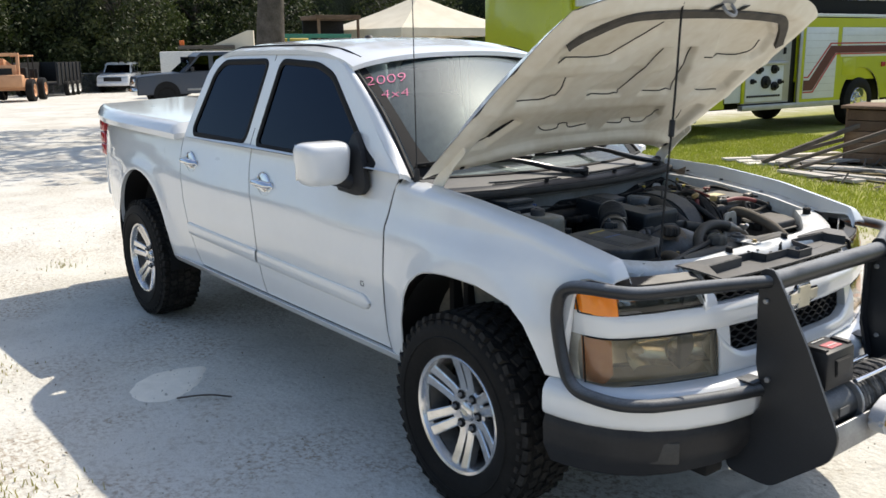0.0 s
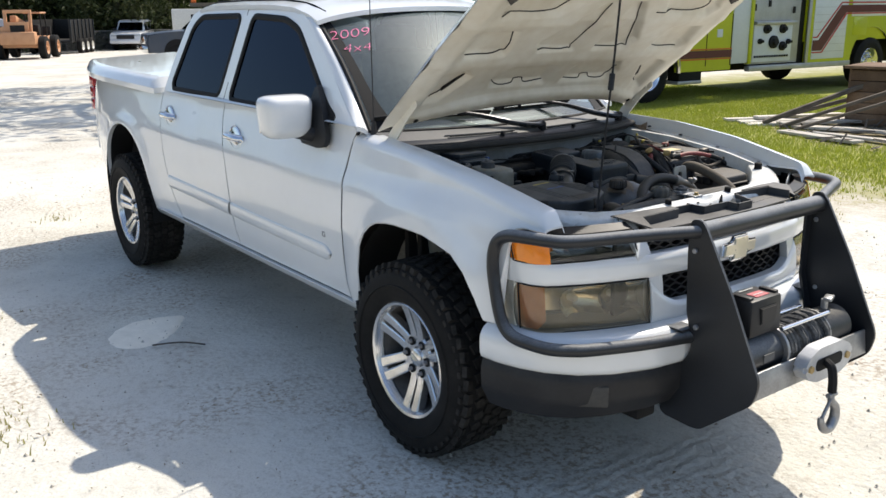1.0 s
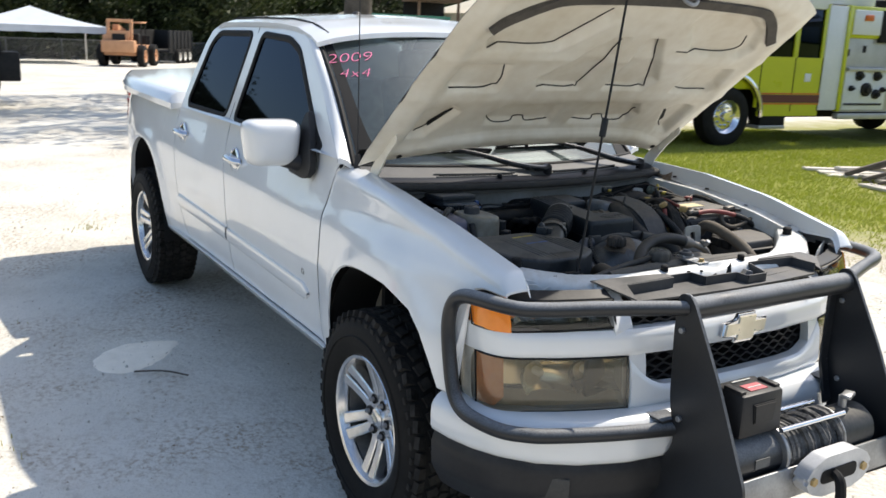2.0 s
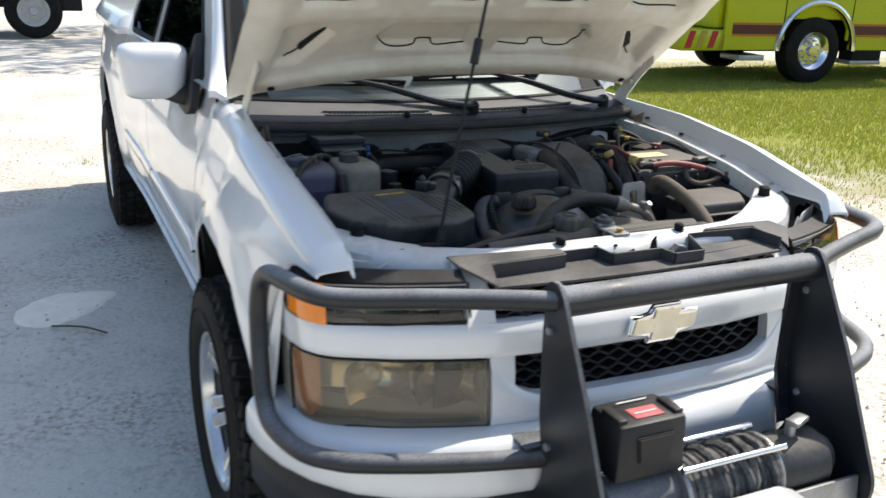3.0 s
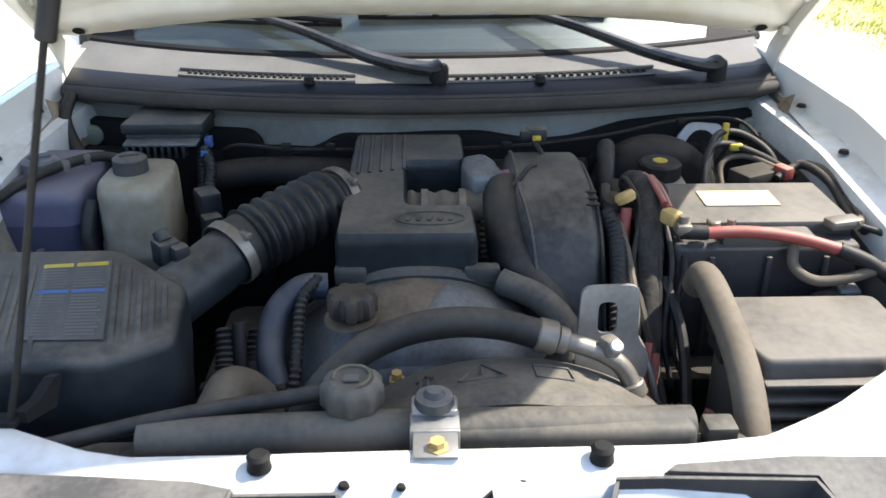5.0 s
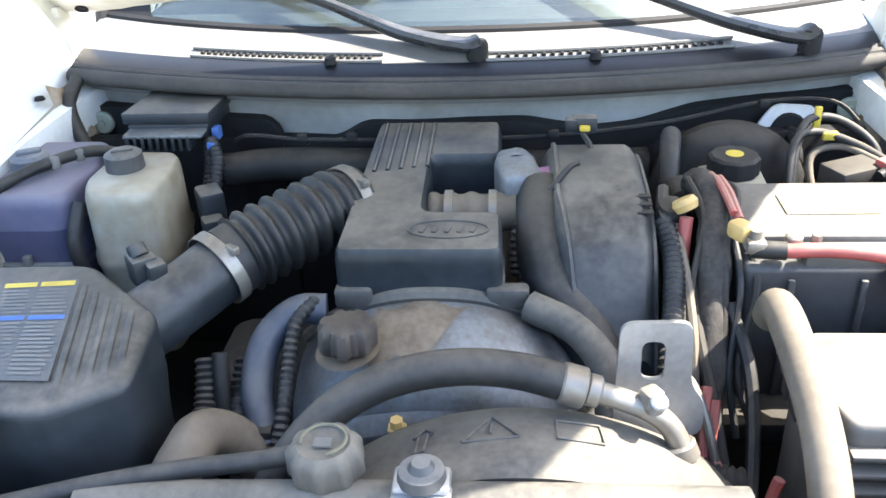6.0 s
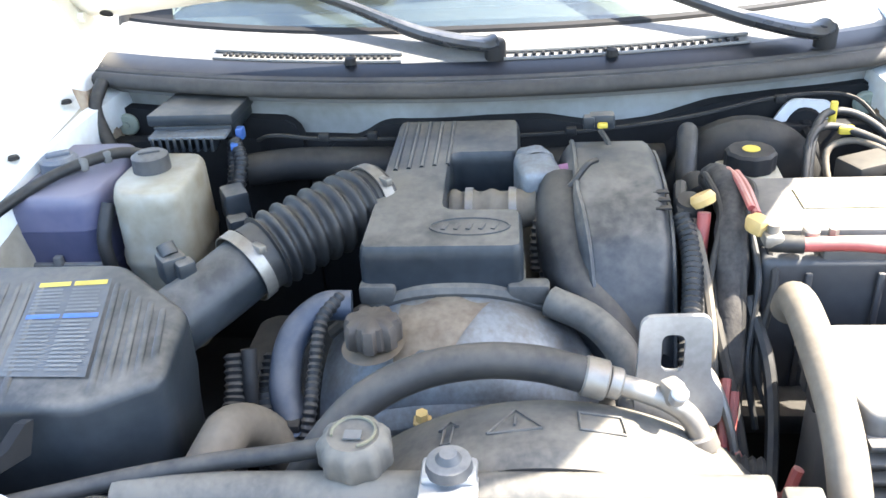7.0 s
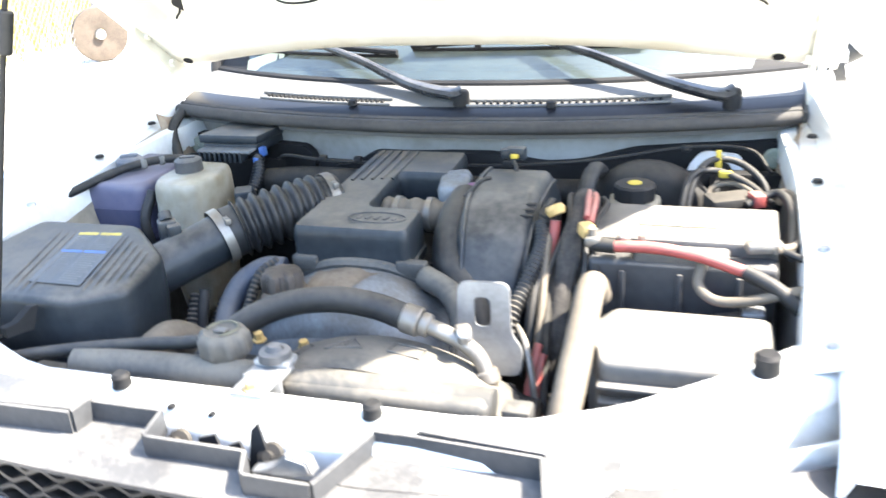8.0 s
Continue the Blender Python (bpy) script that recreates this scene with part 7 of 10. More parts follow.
STAIN = mat("oily_stain", (0.07, 0.0525, 0.035), (0.119, 0.091, 0.063), rough=0.6, scale=30)
bm = B()
lathe(bm, [(0.0, 0.004), (0.028, 0.003), (0.036, 0.0)], (0.338, -0.098, 0.982), (0.1, -0.1, 1), 24)
part("filler_neck", bm, STAIN, dm, "oil stained filler neck")
bm = B()
surf(bm, lambda u, v: dome(lerp(0.28, 0.60 - 0.14 * v, u), lerp(0.05, 0.50, v) + 0.05 * math.sin(u * 9)) + Vector((0.0008, 0, 0.0012)), 14, 10)
part("oil_stain", bm, mat("tan_oil_stain", (0.16, 0.13, 0.095), (0.095, 0.072, 0.05), rough=0.75, scale=30, fine=120), dm, "dried tan oil stain")
bm = B()
n = 40
rings = []
for r, h in ((0.0, 0.036), (0.018, 0.036), (0.026, 0.032), (0.029, 0.024), (0.029, 0.006), (0.022, 0.0)):
    rings.append([bm.verts.new(Vector((0.342 + r * (1 + 0.13 * math.copysign(abs(math.cos(3.5 * a)) ** 0.5, math.cos(7 * a) + 0.3)) * math.cos(a), -0.096 + r * (1 + 0.13 * math.copysign(abs(math.cos(3.5 * a)) ** 0.5, math.cos(7 * a) + 0.3)) * math.sin(a), 0.986 + h))) for a in [2 * math.pi * k / n for k in range(n)]])
for a, b in zip(rings, rings[1:]):
    for k in range(n):
        bm.faces.new((a[k], a[(k + 1) % n], b[(k + 1) % n], b[k]))
bmesh.ops.remove_doubles(bm, verts=bm.verts, dist=1e-5)
part("oil_cap", bm, mat("dusty_oil_cap", (0.022, 0.018, 0.015), (0.065, 0.052, 0.040), rough=0.7, scale=30, bump=0.2), dm, "dusty black oil filler cap")

# fan shroud: an arched band round the fan
bm = B()


def shroud_fn(u, v):
    a = math.radians(lerp(152, 26, u))
    r = table(v, [0, 0.15, 0.5, 0.85, 1.0], [0.262, 0.285, 0.296, 0.302, 0.298])
    x = lerp(0.395, 0.530, v)
    return Vector((x, 0.095 + r * 1.02 * math.cos(a), 0.682 + r * math.sin(a)))


surf(bm, shroud_fn, 44, 14, flange=(0, 0, -0.01))
shr = part("fan_shroud", bm, SHROUD, truck, "dusty grey fan shroud with warning symbols")


def on_shroud(u, v, h=0.0015):
    p = shroud_fn(u, v)
    return p + Vector((0, p.y - 0.095, p.z - 0.682)).normalized() * h


def emboss(pts):
    bm = B()
    tube(bm, [on_shroud(a, b) for a, b in pts], 0.0016, 6, sub=0)
    part("embossed_symbol", bm, SHROUD, shr)


emboss([(0.40, 0.62), (0.44, 0.32), (0.48, 0.60), (0.40, 0.62)])
emboss([(0.44, 0.42), (0.44, 0.55)])
emboss([(0.330, 0.65), (0.330, 0.45), (0.322, 0.45), (0.337, 0.34), (0.352, 0.44), (0.344, 0.44), (0.344, 0.65), (0.330, 0.65)])
emboss([(0.535, 0.36), (0.60, 0.36), (0.60, 0.60), (0.535, 0.60), (0.535, 0.36)])
# radiator top tank, cap, bracket
bm = B()
tube(bm, [(0.552, -0.31, 0.955), (0.552, -0.1, 0.962), (0.550, 0.1, 0.962), (0.545, 0.285, 0.957)], 0.024, 18)
box(bm, (0.556, 0.15, 0.958), (0.042, 0.27, 0.040), bevel=0.012, seg=3)
box(bm, (0.55, 0.0, 0.80), (0.04, 0.80, 0.28), bevel=0.006)
box(bm, (0.548, 0.315, 0.955), (0.030, 0.035, 0.024), bevel=0.004)
rad = part("radiator", bm, SHROUD, truck, "dusty radiator with plastic top tank")
bm = B()
n = 96
rings = []
for r, h in ((0.0, 0.044), (0.018, 0.0445), (0.024, 0.0465), (0.029, 0.044), (0.0335, 0.037), (0.0340, 0.016), (0.030, 0.010), (0.022, 0.006), (0.021, -0.03)):
    ridge_of = 0.045 if 0.028 < r and 0.012 < h < 0.045 else 0.0
    rings.append([bm.verts.new((0.527 + 0.08 * h + r * (1 + ridge_of * math.copysign(abs(math.cos(9 * q)) ** 0.5, math.cos(9 * q))) * math.cos(q), -0.084 + r * (1 + ridge_of * math.copysign(abs(math.cos(9 * q)) ** 0.5, math.cos(9 * q))) * math.sin(q), 0.972 + h)) for q in [2 * math.pi * k / n for k in range(n)]])
for r0, r1 in zip(rings, rings[1:]):
    for k in range(n):
        bm.faces.new((r0[k], r0[(k + 1) % n], r1[(k + 1) % n], r1[k]))
bmesh.ops.remove_doubles(bm, verts=bm.verts, dist=1e-5)
cap = part("radiator_cap", bm, SHROUD, rad, "dusty ribbed radiator cap")
bm = B()
tube(bm, [(0.5285 + 0.020 * math.cos(a), -0.084 + 0.020 * math.sin(a), 1.0195) for a in [math.pi * (0.1 + 1.5 * k / 24) for k in range(25)]], 0.0016, 5, sub=0)
part("cap_ring", bm, mat("faded_yellow_print", (0.14, 0.13, 0.085), (0.10, 0.095, 0.07), rough=0.7, scale=60), cap)
bm = B()
box(bm, (0.533, -0.084, 1.0195), (0.012, 0.016, 0.0015), bevel=0)
part("cap_print", bm, LABEL, cap)
bm = B()
box(bm, (0.572, 0.004, 0.990), (0.036, 0.052, 0.006), bevel=0.002)
box(bm, (0.590, 0.004, 0.974), (0.006, 0.052, 0.040), bevel=0.002)
box(bm, (0.553, 0.004, 0.996), (0.030, 0.050, 0.010), bevel=0.004)
box(bm, (0.612, 0.004, 0.990), (0.040, 0.046, 0.005), bevel=0.002)
br = part("radiator_bracket", bm, STEEL, truck, "rusty steel radiator bracket")
bm = B()
lathe(bm, [(0.0, 0.018), (0.008, 0.018), (0.012, 0.012), (0.020, 0.010), (0.022, 0.0)], (0.553, 0.004, 0.999), (0, 0, 1), 20)
part("bracket_mount", bm, TRIM, br, "grey rubber mount")
bm = B()
lathe(bm, [(0.0, 0.010), (0.008, 0.010), (0.008, 0.003), (0.012, 0.002), (0.012, 0)], (0.618, 0.006, 0.992), (0, 0, 1), 6)
part("bracket_bolt", bm, BRASS, br)

# hoses
bm = B()
tube(bm, [(0.530, -0.262, 0.905), (0.505, -0.252, 0.930), (0.470, -0.243, 0.944), (0.435, -0.238, 0.942), (0.405, -0.222, 0.915), (0.39, -0.20, 0.87)], 0.025, 18)
uh = part("radiator_hose", bm, TANHOSE, truck, "dusty upper radiator hose")
bm = B()
for k in range(3):
    lathe(bm, [(0.0255, -0.0025), (0.028, 0.0), (0.0255, 0.0025)], Vector((0.505, -0.252, 0.930)) + Vector((0.010, 0, -0.006)) * (k - 1), (0.85, 0.1, -0.45), 20)
box(bm, (0.510, -0.282, 0.930), (0.016, 0.022, 0.010), rot_z(30), bevel=0.003)
part("spring_clamp", bm, CLAMP, uh, "dull spring clamp")
bm = B()
tube(bm, [(0.522, -0.115, 0.995), (0.524, -0.16, 0.987), (0.530, -0.22, 0.982), (0.545, -0.30, 0.975), (0.562, -0.37, 0.968), (0.572, -0.44, 0.955)], 0.0095, 10)
part("overflow_hose", bm, HOSE, truck, "thin dusty overflow hose")
bm = B()
tube(bm, [(0.540, -0.175, 0.88), (0.510, -0.150, 0.935), (0.478, -0.120, 0.972), (0.450, -0.082, 0.998), (0.430, -0.030, 1.014), (0.421, 0.030, 1.020), (0.418, 0.085, 1.014), (0.420, 0.130, 1.002)], 0.0185, 16)
acl = part("refrigerant_hose", bm, HOSE, truck, "thick black refrigerant hose with metal pipe")
bm = B()
tube(bm, [(0.4195, 0.126, 1.0025), (0.421, 0.150, 0.996), (0.424, 0.18, 0.988), (0.428, 0.212, 0.976), (0.432, 0.235, 0.958), (0.440, 0.250, 0.925), (0.452, 0.268, 0.86)], 0.0115, 12)
part("refrigerant_pipe", bm, ALUPIPE, acl, "dull aluminium pipe")
for a, b, r in (((0.420, 0.128, 1.002), (0.4215, 0.152, 0.996), 0.021), ((0.4215, 0.152, 0.996), (0.4225, 0.166, 0.992), 0.0165), ((0.436, 0.243, 0.942), (0.440, 0.250, 0.925), 0.017)):
    bm = B()
    cyl(bm, a, b, r, n=18, bevel=0.002)
    part("crimp_collar", bm, ALUPIPE, acl)
bm = B()
box(bm, (0.430, 0.215, 0.990), (0.020, 0.020, 0.024), rot_z(30), bevel=0.004)
part("pipe_block", bm, ALUPIPE, acl)
bm = B()
cyl(bm, (0.436, 0.218, 0.985), (0.448, 0.220, 1.002), 0.009, n=10, bevel=0.002)
part("service_port", bm, STEEL, acl)
bm = B()
tube(bm, [(0.385, -0.185, 0.885), (0.345, -0.205, 0.925), (0.300, -0.200, 0.965), (0.268, -0.170, 0.985), (0.262, -0.135, 0.985)], 0.0185, 14)
part("coolant_hose", bm, mat("blue_black_hose", (0.018, 0.027, 0.045), (0.036, 0.042, 0.054), rough=0.5, scale=12, dust=(0.16, 0.15, 0.14), dusty=0.5), truck, "blue-black coolant hose")
for pts, r in (([(0.265, -0.145, 1.0), (0.295, -0.165, 0.985), (0.335, -0.170, 0.945), (0.375, -0.170, 0.92), (0.405, -0.175, 0.88)], 0.008),
               ([(0.32, -0.265, 0.955), (0.35, -0.262, 0.92), (0.39, -0.262, 0.88), (0.41, -0.26, 0.80)], 0.0135),
               ([(0.30, -0.225, 0.94), (0.33, -0.228, 0.915), (0.37, -0.225, 0.89), (0.385, -0.225, 0.82)], 0.0135),
               ([(0.155, 0.262, 1.045), (0.20, 0.268, 1.02), (0.26, 0.262, 0.995), (0.325, 0.250, 0.96), (0.36, 0.25, 0.90)], 0.0115),
               ([(0.405, 0.255, 0.89), (0.425, 0.285, 0.885), (0.432, 0.315, 0.885)], 0.016)):
    bm = B()
    corrugated(bm, pts, r)
    part("wiring_conduit", bm, HOSE, truck, "dusty corrugated conduit")
bm = B()
tube(bm, [(0.33, -0.245, 0.97), (0.35, -0.243, 0.93), (0.37, -0.243, 0.86)], 0.009, 10)
box(bm, (0.385, -0.235, 0.905), (0.02, 0.11, 0.012), bevel=0.003)
part("hose_bracket", bm, ENGBLK, truck)
bm = B()
tube(bm, [(0.272, 0.366, 0.985), (0.292, 0.364, 1.010), (0.322, 0.364, 1.016), (0.368, 0.365, 1.008), (0.435, 0.367, 0.988), (0.490, 0.366, 0.962), (0.540, 0.362, 0.92), (0.56, 0.36, 0.85)], 0.0195, 18)
part("heater_hose", bm, TANHOSE, truck, "thick tan dust-coated hose")
bm = B()
tube(bm, [(-0.125, 0.315, 1.005), (-0.115, 0.312, 1.040), (-0.085, 0.306, 1.056), (-0.050, 0.300, 1.045), (-0.020, 0.298, 1.01), (0.0, 0.315, 0.985)], 0.0150, 14)
part("vacuum_hose", bm, HOSE, truck, "bent black vacuum hose")

for pts, r, m, lb in (
        ([(0.10, 0.268, 1.06), (0.15, 0.262, 1.05), (0.20, 0.272, 1.02), (0.26, 0.270, 0.97), (0.30, 0.268, 0.90)], 0.0085, HOSE, "dusty bent hose"),
        ([(0.16, 0.275, 1.04), (0.22, 0.280, 1.01), (0.28, 0.285, 0.95), (0.33, 0.282, 0.88)], 0.006, TANHOSE, "tan dusted line"),
        ([(0.20, 0.296, 1.00), (0.26, 0.292, 0.96), (0.33, 0.300, 0.91), (0.40, 0.31, 0.84)], 0.007, ENGBLK, "black line"),
        ([(0.24, 0.33, 0.98), (0.29, 0.345, 0.93), (0.34, 0.345, 0.88), (0.42, 0.33, 0.82)], 0.008, HOSE, "black wiring loom"),
        ([(0.32, 0.255, 0.955), (0.345, 0.275, 0.94), (0.37, 0.290, 0.90), (0.39, 0.30, 0.85)], 0.005, ALUPIPE, "dull metal line")):
    bm = B()
    tube(bm, pts, r, 8)
    part("side_line", bm, m, truck, lb)
# lifting bracket
bm = B()
outer = rounded([(0.186, 0.93), (0.190, 1.036), (0.262, 1.038), (0.264, 0.965), (0.280, 0.945), (0.278, 0.905), (0.19, 0.90)], 0.014, 4)
hole = rounded([(0.212, 0.972), (0.212, 1.016), (0.236, 1.016), (0.236, 0.972)], 0.010, 4)
sheet_with_holes(bm, outer, [hole], lambda a, b: Vector((0.372 - 0.10 * (b - 1.0), a, b)))
r = bmesh.ops.extrude_face_region(bm, geom=bm.faces[:])
for g in r["geom"]:
    if isinstance(g, bmesh.types.BMVert):
        g.co.x -= 0.006
part("lifting_bracket", bm, STEEL, truck, "grey steel lifting bracket with a slot")
# dipstick
bm = B()
tube(bm, [(0.168, 0.286, 1.055), (0.178, 0.284, 1.02), (0.190, 0.282, 0.985)], 0.008, 10)
dip = part("dipstick_tube", bm, RED, truck, "red dipstick with a tan handle")
bm = B()
lathe(bm, [(0.0, 0.012), (0.013, 0.011), (0.016, 0.004), (0.013, -0.004), (0.0, -0.005)], (0.162, 0.286, 1.066), (-0.4, -0.5, 1), 18)
part("dipstick_handle", bm, BRASS, dip, "tan handle")
bm = B()
cyl(bm, (0.188, 0.282, 0.990), (0.194, 0.281, 0.970), 0.0125, n=14, bevel=0.002)
part("dipstick_collar", bm, BRASS, dip)
bm = B()
lathe(bm, [(0.0, 0.01), (0.015, 0.008), (0.018, 0.0), (0.018, -0.03)], (0.145, 0.272, 1.055), (0.3, 0, 1), 14)
part("hose_elbow", bm, ENGBLK, truck)

# reservoirs
bm = B()
outline_loft(bm, rounded([(-0.105, -0.655), (-0.105, -0.525), (-0.02, -0.505), (0.085, -0.510), (0.105, -0.53), (0.105, -0.635), (0.085, -0.655)], 0.02, 4), [(0.92, 0.84), (0.97, 0.94), (1.0, 0.955), (1.0, 0.962), (0.97, 0.968)] + rnd_layers(0.97, 1.058, 0.022, k1=0.97)[1:], lambda a, b: 0.018 * (-a))
ct = part("coolant_tank", bm, COOL, truck, "violet stained coolant tank with dark cap")
bm = B()
lathe(bm, [(0.0, 0.030), (0.022, 0.029), (0.027, 0.024), (0.028, 0.004), (0.024, 0.0), (0.022, -0.015)], (0.008, -0.600, 1.052), (0, 0, 1), 24)
box(bm, (0.008, -0.60, 1.083), (0.012, 0.034, 0.008), rot_z(30), bevel=0.003)
part("tank_cap", bm, mat("blue_grey_cap", (0.055, 0.068, 0.09), (0.10, 0.105, 0.115), rough=0.5, scale=20, dust=(0.35, 0.33, 0.30), dusty=0.4), ct, "blue-grey cap")
bm = B()
for z in (0.955,):
    tube(bm, [(0.108, -0.655, z), (0.110, -0.58, z), (0.108, -0.505, z)], 0.006, 8)
box(bm, (0.112, -0.58, 0.958), (0.012, 0.012, 0.03), bevel=0.003)
part("tank_seam", bm, LABEL, ct, "pale tank seam")
bm = B()
outline_loft(bm, rounded([(-0.105, -0.655), (-0.105, -0.525), (-0.02, -0.505), (0.085, -0.510), (0.105, -0.53), (0.105, -0.635), (0.085, -0.655)], 0.02, 4), [(0.930, 0.86), (0.982, 0.950), (1.004, 0.956), (1.004, 0.962), (0.985, 0.968), (0.985, 1.008)], lambda a, b: 0.018 * (-a))
part("coolant_level", bm, mat("dark_blue_coolant", (0.035, 0.042, 0.080), (0.060, 0.060, 0.10), rough=0.4, scale=10, fine=60), ct, "dark blue coolant behind the tank wall")
bm = B()
outline_loft(bm, rounded([(-0.055, -0.500), (-0.050, -0.400), (0.02, -0.385), (0.10, -0.392), (0.115, -0.42), (0.108, -0.485), (0.06, -0.505)], 0.02, 4), [(0.70, 0.80), (0.86, 0.88), (0.98, 0.945), (1.02, 0.952), (1.02, 0.962), (0.98, 0.968)] + rnd_layers(0.97, 1.062, 0.022, k1=0.96)[1:])
wt = part("washer_tank", bm, TANK, truck, "stained translucent white washer tank")
bm = B()
lathe(bm, [(0.0, 0.030), (0.020, 0.029), (0.026, 0.025), (0.027, 0.004), (0.022, 0.0), (0.020, -0.015)], (0.018, -0.458, 1.058), (0, 0, 1), 24)
box(bm, (0.018, -0.458, 1.0885), (0.010, 0.030, 0.003), rot_z(20), bevel=0.001)
part("tank_cap", bm, TRIM, wt, "grey-black cap")
bm = B()
tube(bm, [(-0.06, -0.475, 1.045), (-0.02, -0.520, 1.072), (0.04, -0.575, 1.072), (0.10, -0.620, 1.058), (0.17, -0.648, 1.040), (0.24, -0.655, 1.0)], 0.0085, 10)
th2 = part("tank_hose", bm, HOSE, truck, "thin black hose over the tank")
for t in ((-0.005, -0.535, 1.073), (0.022, -0.558, 1.073)):
    bm = B()
    box(bm, t, (0.012, 0.018, 0.018), rot_z(-40), bevel=0.003)
    part("hose_tie", bm, LABEL, th2, "grey cable tie")
bm = B()
tube(bm, [(0.085, -0.50, 1.04), (0.112, -0.505, 1.0), (0.118, -0.502, 0.96), (0.105, -0.50, 0.90)], 0.010, 10)
part("tank_strap", bm, HOSE, truck)
# engine computer with finned heat sink
bm = B()
box(bm, (-0.160, -0.437, 1.088), (0.130, 0.135, 0.018), rot_y(-3), bevel=0.004)
box(bm, (-0.160, -0.437, 1.070), (0.120, 0.125, 0.022), bevel=0.004)
ecm = part("control_module", bm, ENGPL, truck, "black control module with finned plug")
for k in range(9):
    bm = B()
    box(bm, (-0.082, -0.490 + 0.0115 * k, 1.062), (0.030, 0.005, 0.022), bevel=0.001, seg=1)
    part("module_fin", bm, ENGPL, ecm)
bm = B()
box(bm, (-0.095, -0.437, 1.072), (0.05, 0.12, 0.006), bevel=0.002)
part("module_plate", bm, CASTAL, ecm)
for x, y, z in ((-0.10, -0.362, 1.068), (-0.08, -0.366, 1.052)):
    bm = B()
    box(bm, (x, y, z), (0.016, 0.012, 0.018), bevel=0.002)
    part("blue_clip", bm, BLUE, ecm, "blue connector clip")
for pts in ([(-0.09, -0.37, 1.06), (-0.06, -0.355, 1.035), (-0.01, -0.352, 1.0), (0.05, -0.345, 0.95)], [(-0.115, -0.38, 1.05), (-0.07, -0.37, 1.02), (-0.02, -0.37, 0.97)]):
    bm = B()
    corrugated(bm, pts, 0.010)
    part("module_harness", bm, HOSE, ecm)
bm = B()
box(bm, (0.02, -0.345, 1.005), (0.045, 0.035, 0.05), rot_z(30), bevel=0.006)
box(bm, (0.05, -0.335, 0.985), (0.03, 0.03, 0.03), rot_z(30), bevel=0.005)
part("wiring_plug", bm, ENGPL, truck, "dusty wiring plug")
for y in (-0.215, -0.165):
    bm = B()
    cyl(bm, (-0.03, y, 1.005), (0.005, y, 1.012), 0.014, n=12, bevel=0.003)
    tube(bm, [(-0.03, y, 1.005), (-0.07, y, 1.0), (-0.10, y, 0.97)], 0.010, 8)
    part("heater_fitting", bm, ENGBLK, truck)

# brake booster, master cylinder
bm = B()
lathe(bm, [(0.0, 0.055), (0.03, 0.055), (0.05, 0.045), (0.10, 0.040), (0.118, 0.028), (0.124, 0.012), (0.120, 0.0), (0.122, -0.01), (0.110, -0.03), (0.0, -0.03)], (-0.115, 0.395, 0.945), (1, 0, 0), 40)
boo = part("brake_booster", bm, ENGBLK, truck, "round black brake booster")
bm = B()
outline_loft(bm, rounded([(-0.055, 0.335), (-0.055, 0.425), (0.06, 0.420), (0.06, 0.345)], 0.015, 4), [(0.85, 0.955), (1.0, 0.985)] + rnd_layers(0.99, 1.028, 0.016)[1:])
mc = part("master_cylinder", bm, TANK, boo, "cream brake fluid reservoir")
bm = B()
n = 40
rings = []
for r, h in ((0.0, 0.030), (0.030, 0.030), (0.034, 0.026), (0.034, 0.004), (0.028, 0.0)):
    rings.append([bm.verts.new(Vector((-0.022 + r * (1 + 0.03 * math.cos(10 * a)) * math.cos(a), 0.382 + r * (1 + 0.03 * math.cos(10 * a)) * math.sin(a), 1.026 + h))) for a in [2 * math.pi * k / n for k in range(n)]])
for a, b in zip(rings, rings[1:]):
    for k in range(n):
        bm.faces.new((a[k], a[(k + 1) % n], b[(k + 1) % n], b[k]))
bmesh.ops.remove_doubles(bm, verts=bm.verts, dist=1e-5)
part("brake_fluid_cap", bm, ENGBLK, boo, "black knurled cap")
bm = B()
lathe(bm, [(0.0, 0.0015), (0.012, 0.001), (0.012, 0.0)], (-0.022, 0.382, 1.0562), (0, 0, 1), 20)
part("cap_sticker", bm, YELLOW, boo, "yellow cap mark")
bm = B()
cyl(bm, (-0.02, 0.305, 1.012), (0.015, 0.312, 1.0), 0.021, n=16, bevel=0.004)
part("vacuum_valve", bm, ENGBLK, boo)

# battery, cables, fuse box
BAT = mat("dusty_battery_case", (0.0186, 0.01984, 0.02232), (0.0372, 0.0372, 0.03844), rough=0.5, scale=8, dust=(0.124, 0.1178, 0.1085), dusty=0.6)
BATLID = mat("grey_battery_lid", (0.0595, 0.0581, 0.056), (0.098, 0.0924, 0.084), rough=0.6, scale=9, dust=(0.175, 0.161, 0.14), dusty=0.6)
bm = B()
box(bm, (0.140, 0.475, 0.93), (0.185, 0.262, 0.19), bevel=0.010, seg=3)
bat = part("battery", bm, BAT, truck, "dusty black battery with grey lid")
bm = B()
box(bm, (0.122, 0.475, 1.032), (0.150, 0.262, 0.026), bevel=0.005)
box(bm, (0.204, 0.475, 1.026), (0.05, 0.13, 0.022), bevel=0.005)
part("battery_lid", bm, BATLID, bat, "grey battery lid")
bm = B()
box(bm, (0.115, 0.465, 1.0465), (0.055, 0.110, 0.0015), bevel=0)
part("battery_label", bm, mat("pale_yellow_label", (0.72, 0.62, 0.36), (0.60, 0.50, 0.28), rough=0.5, scale=20), bat, "pale yellow label")
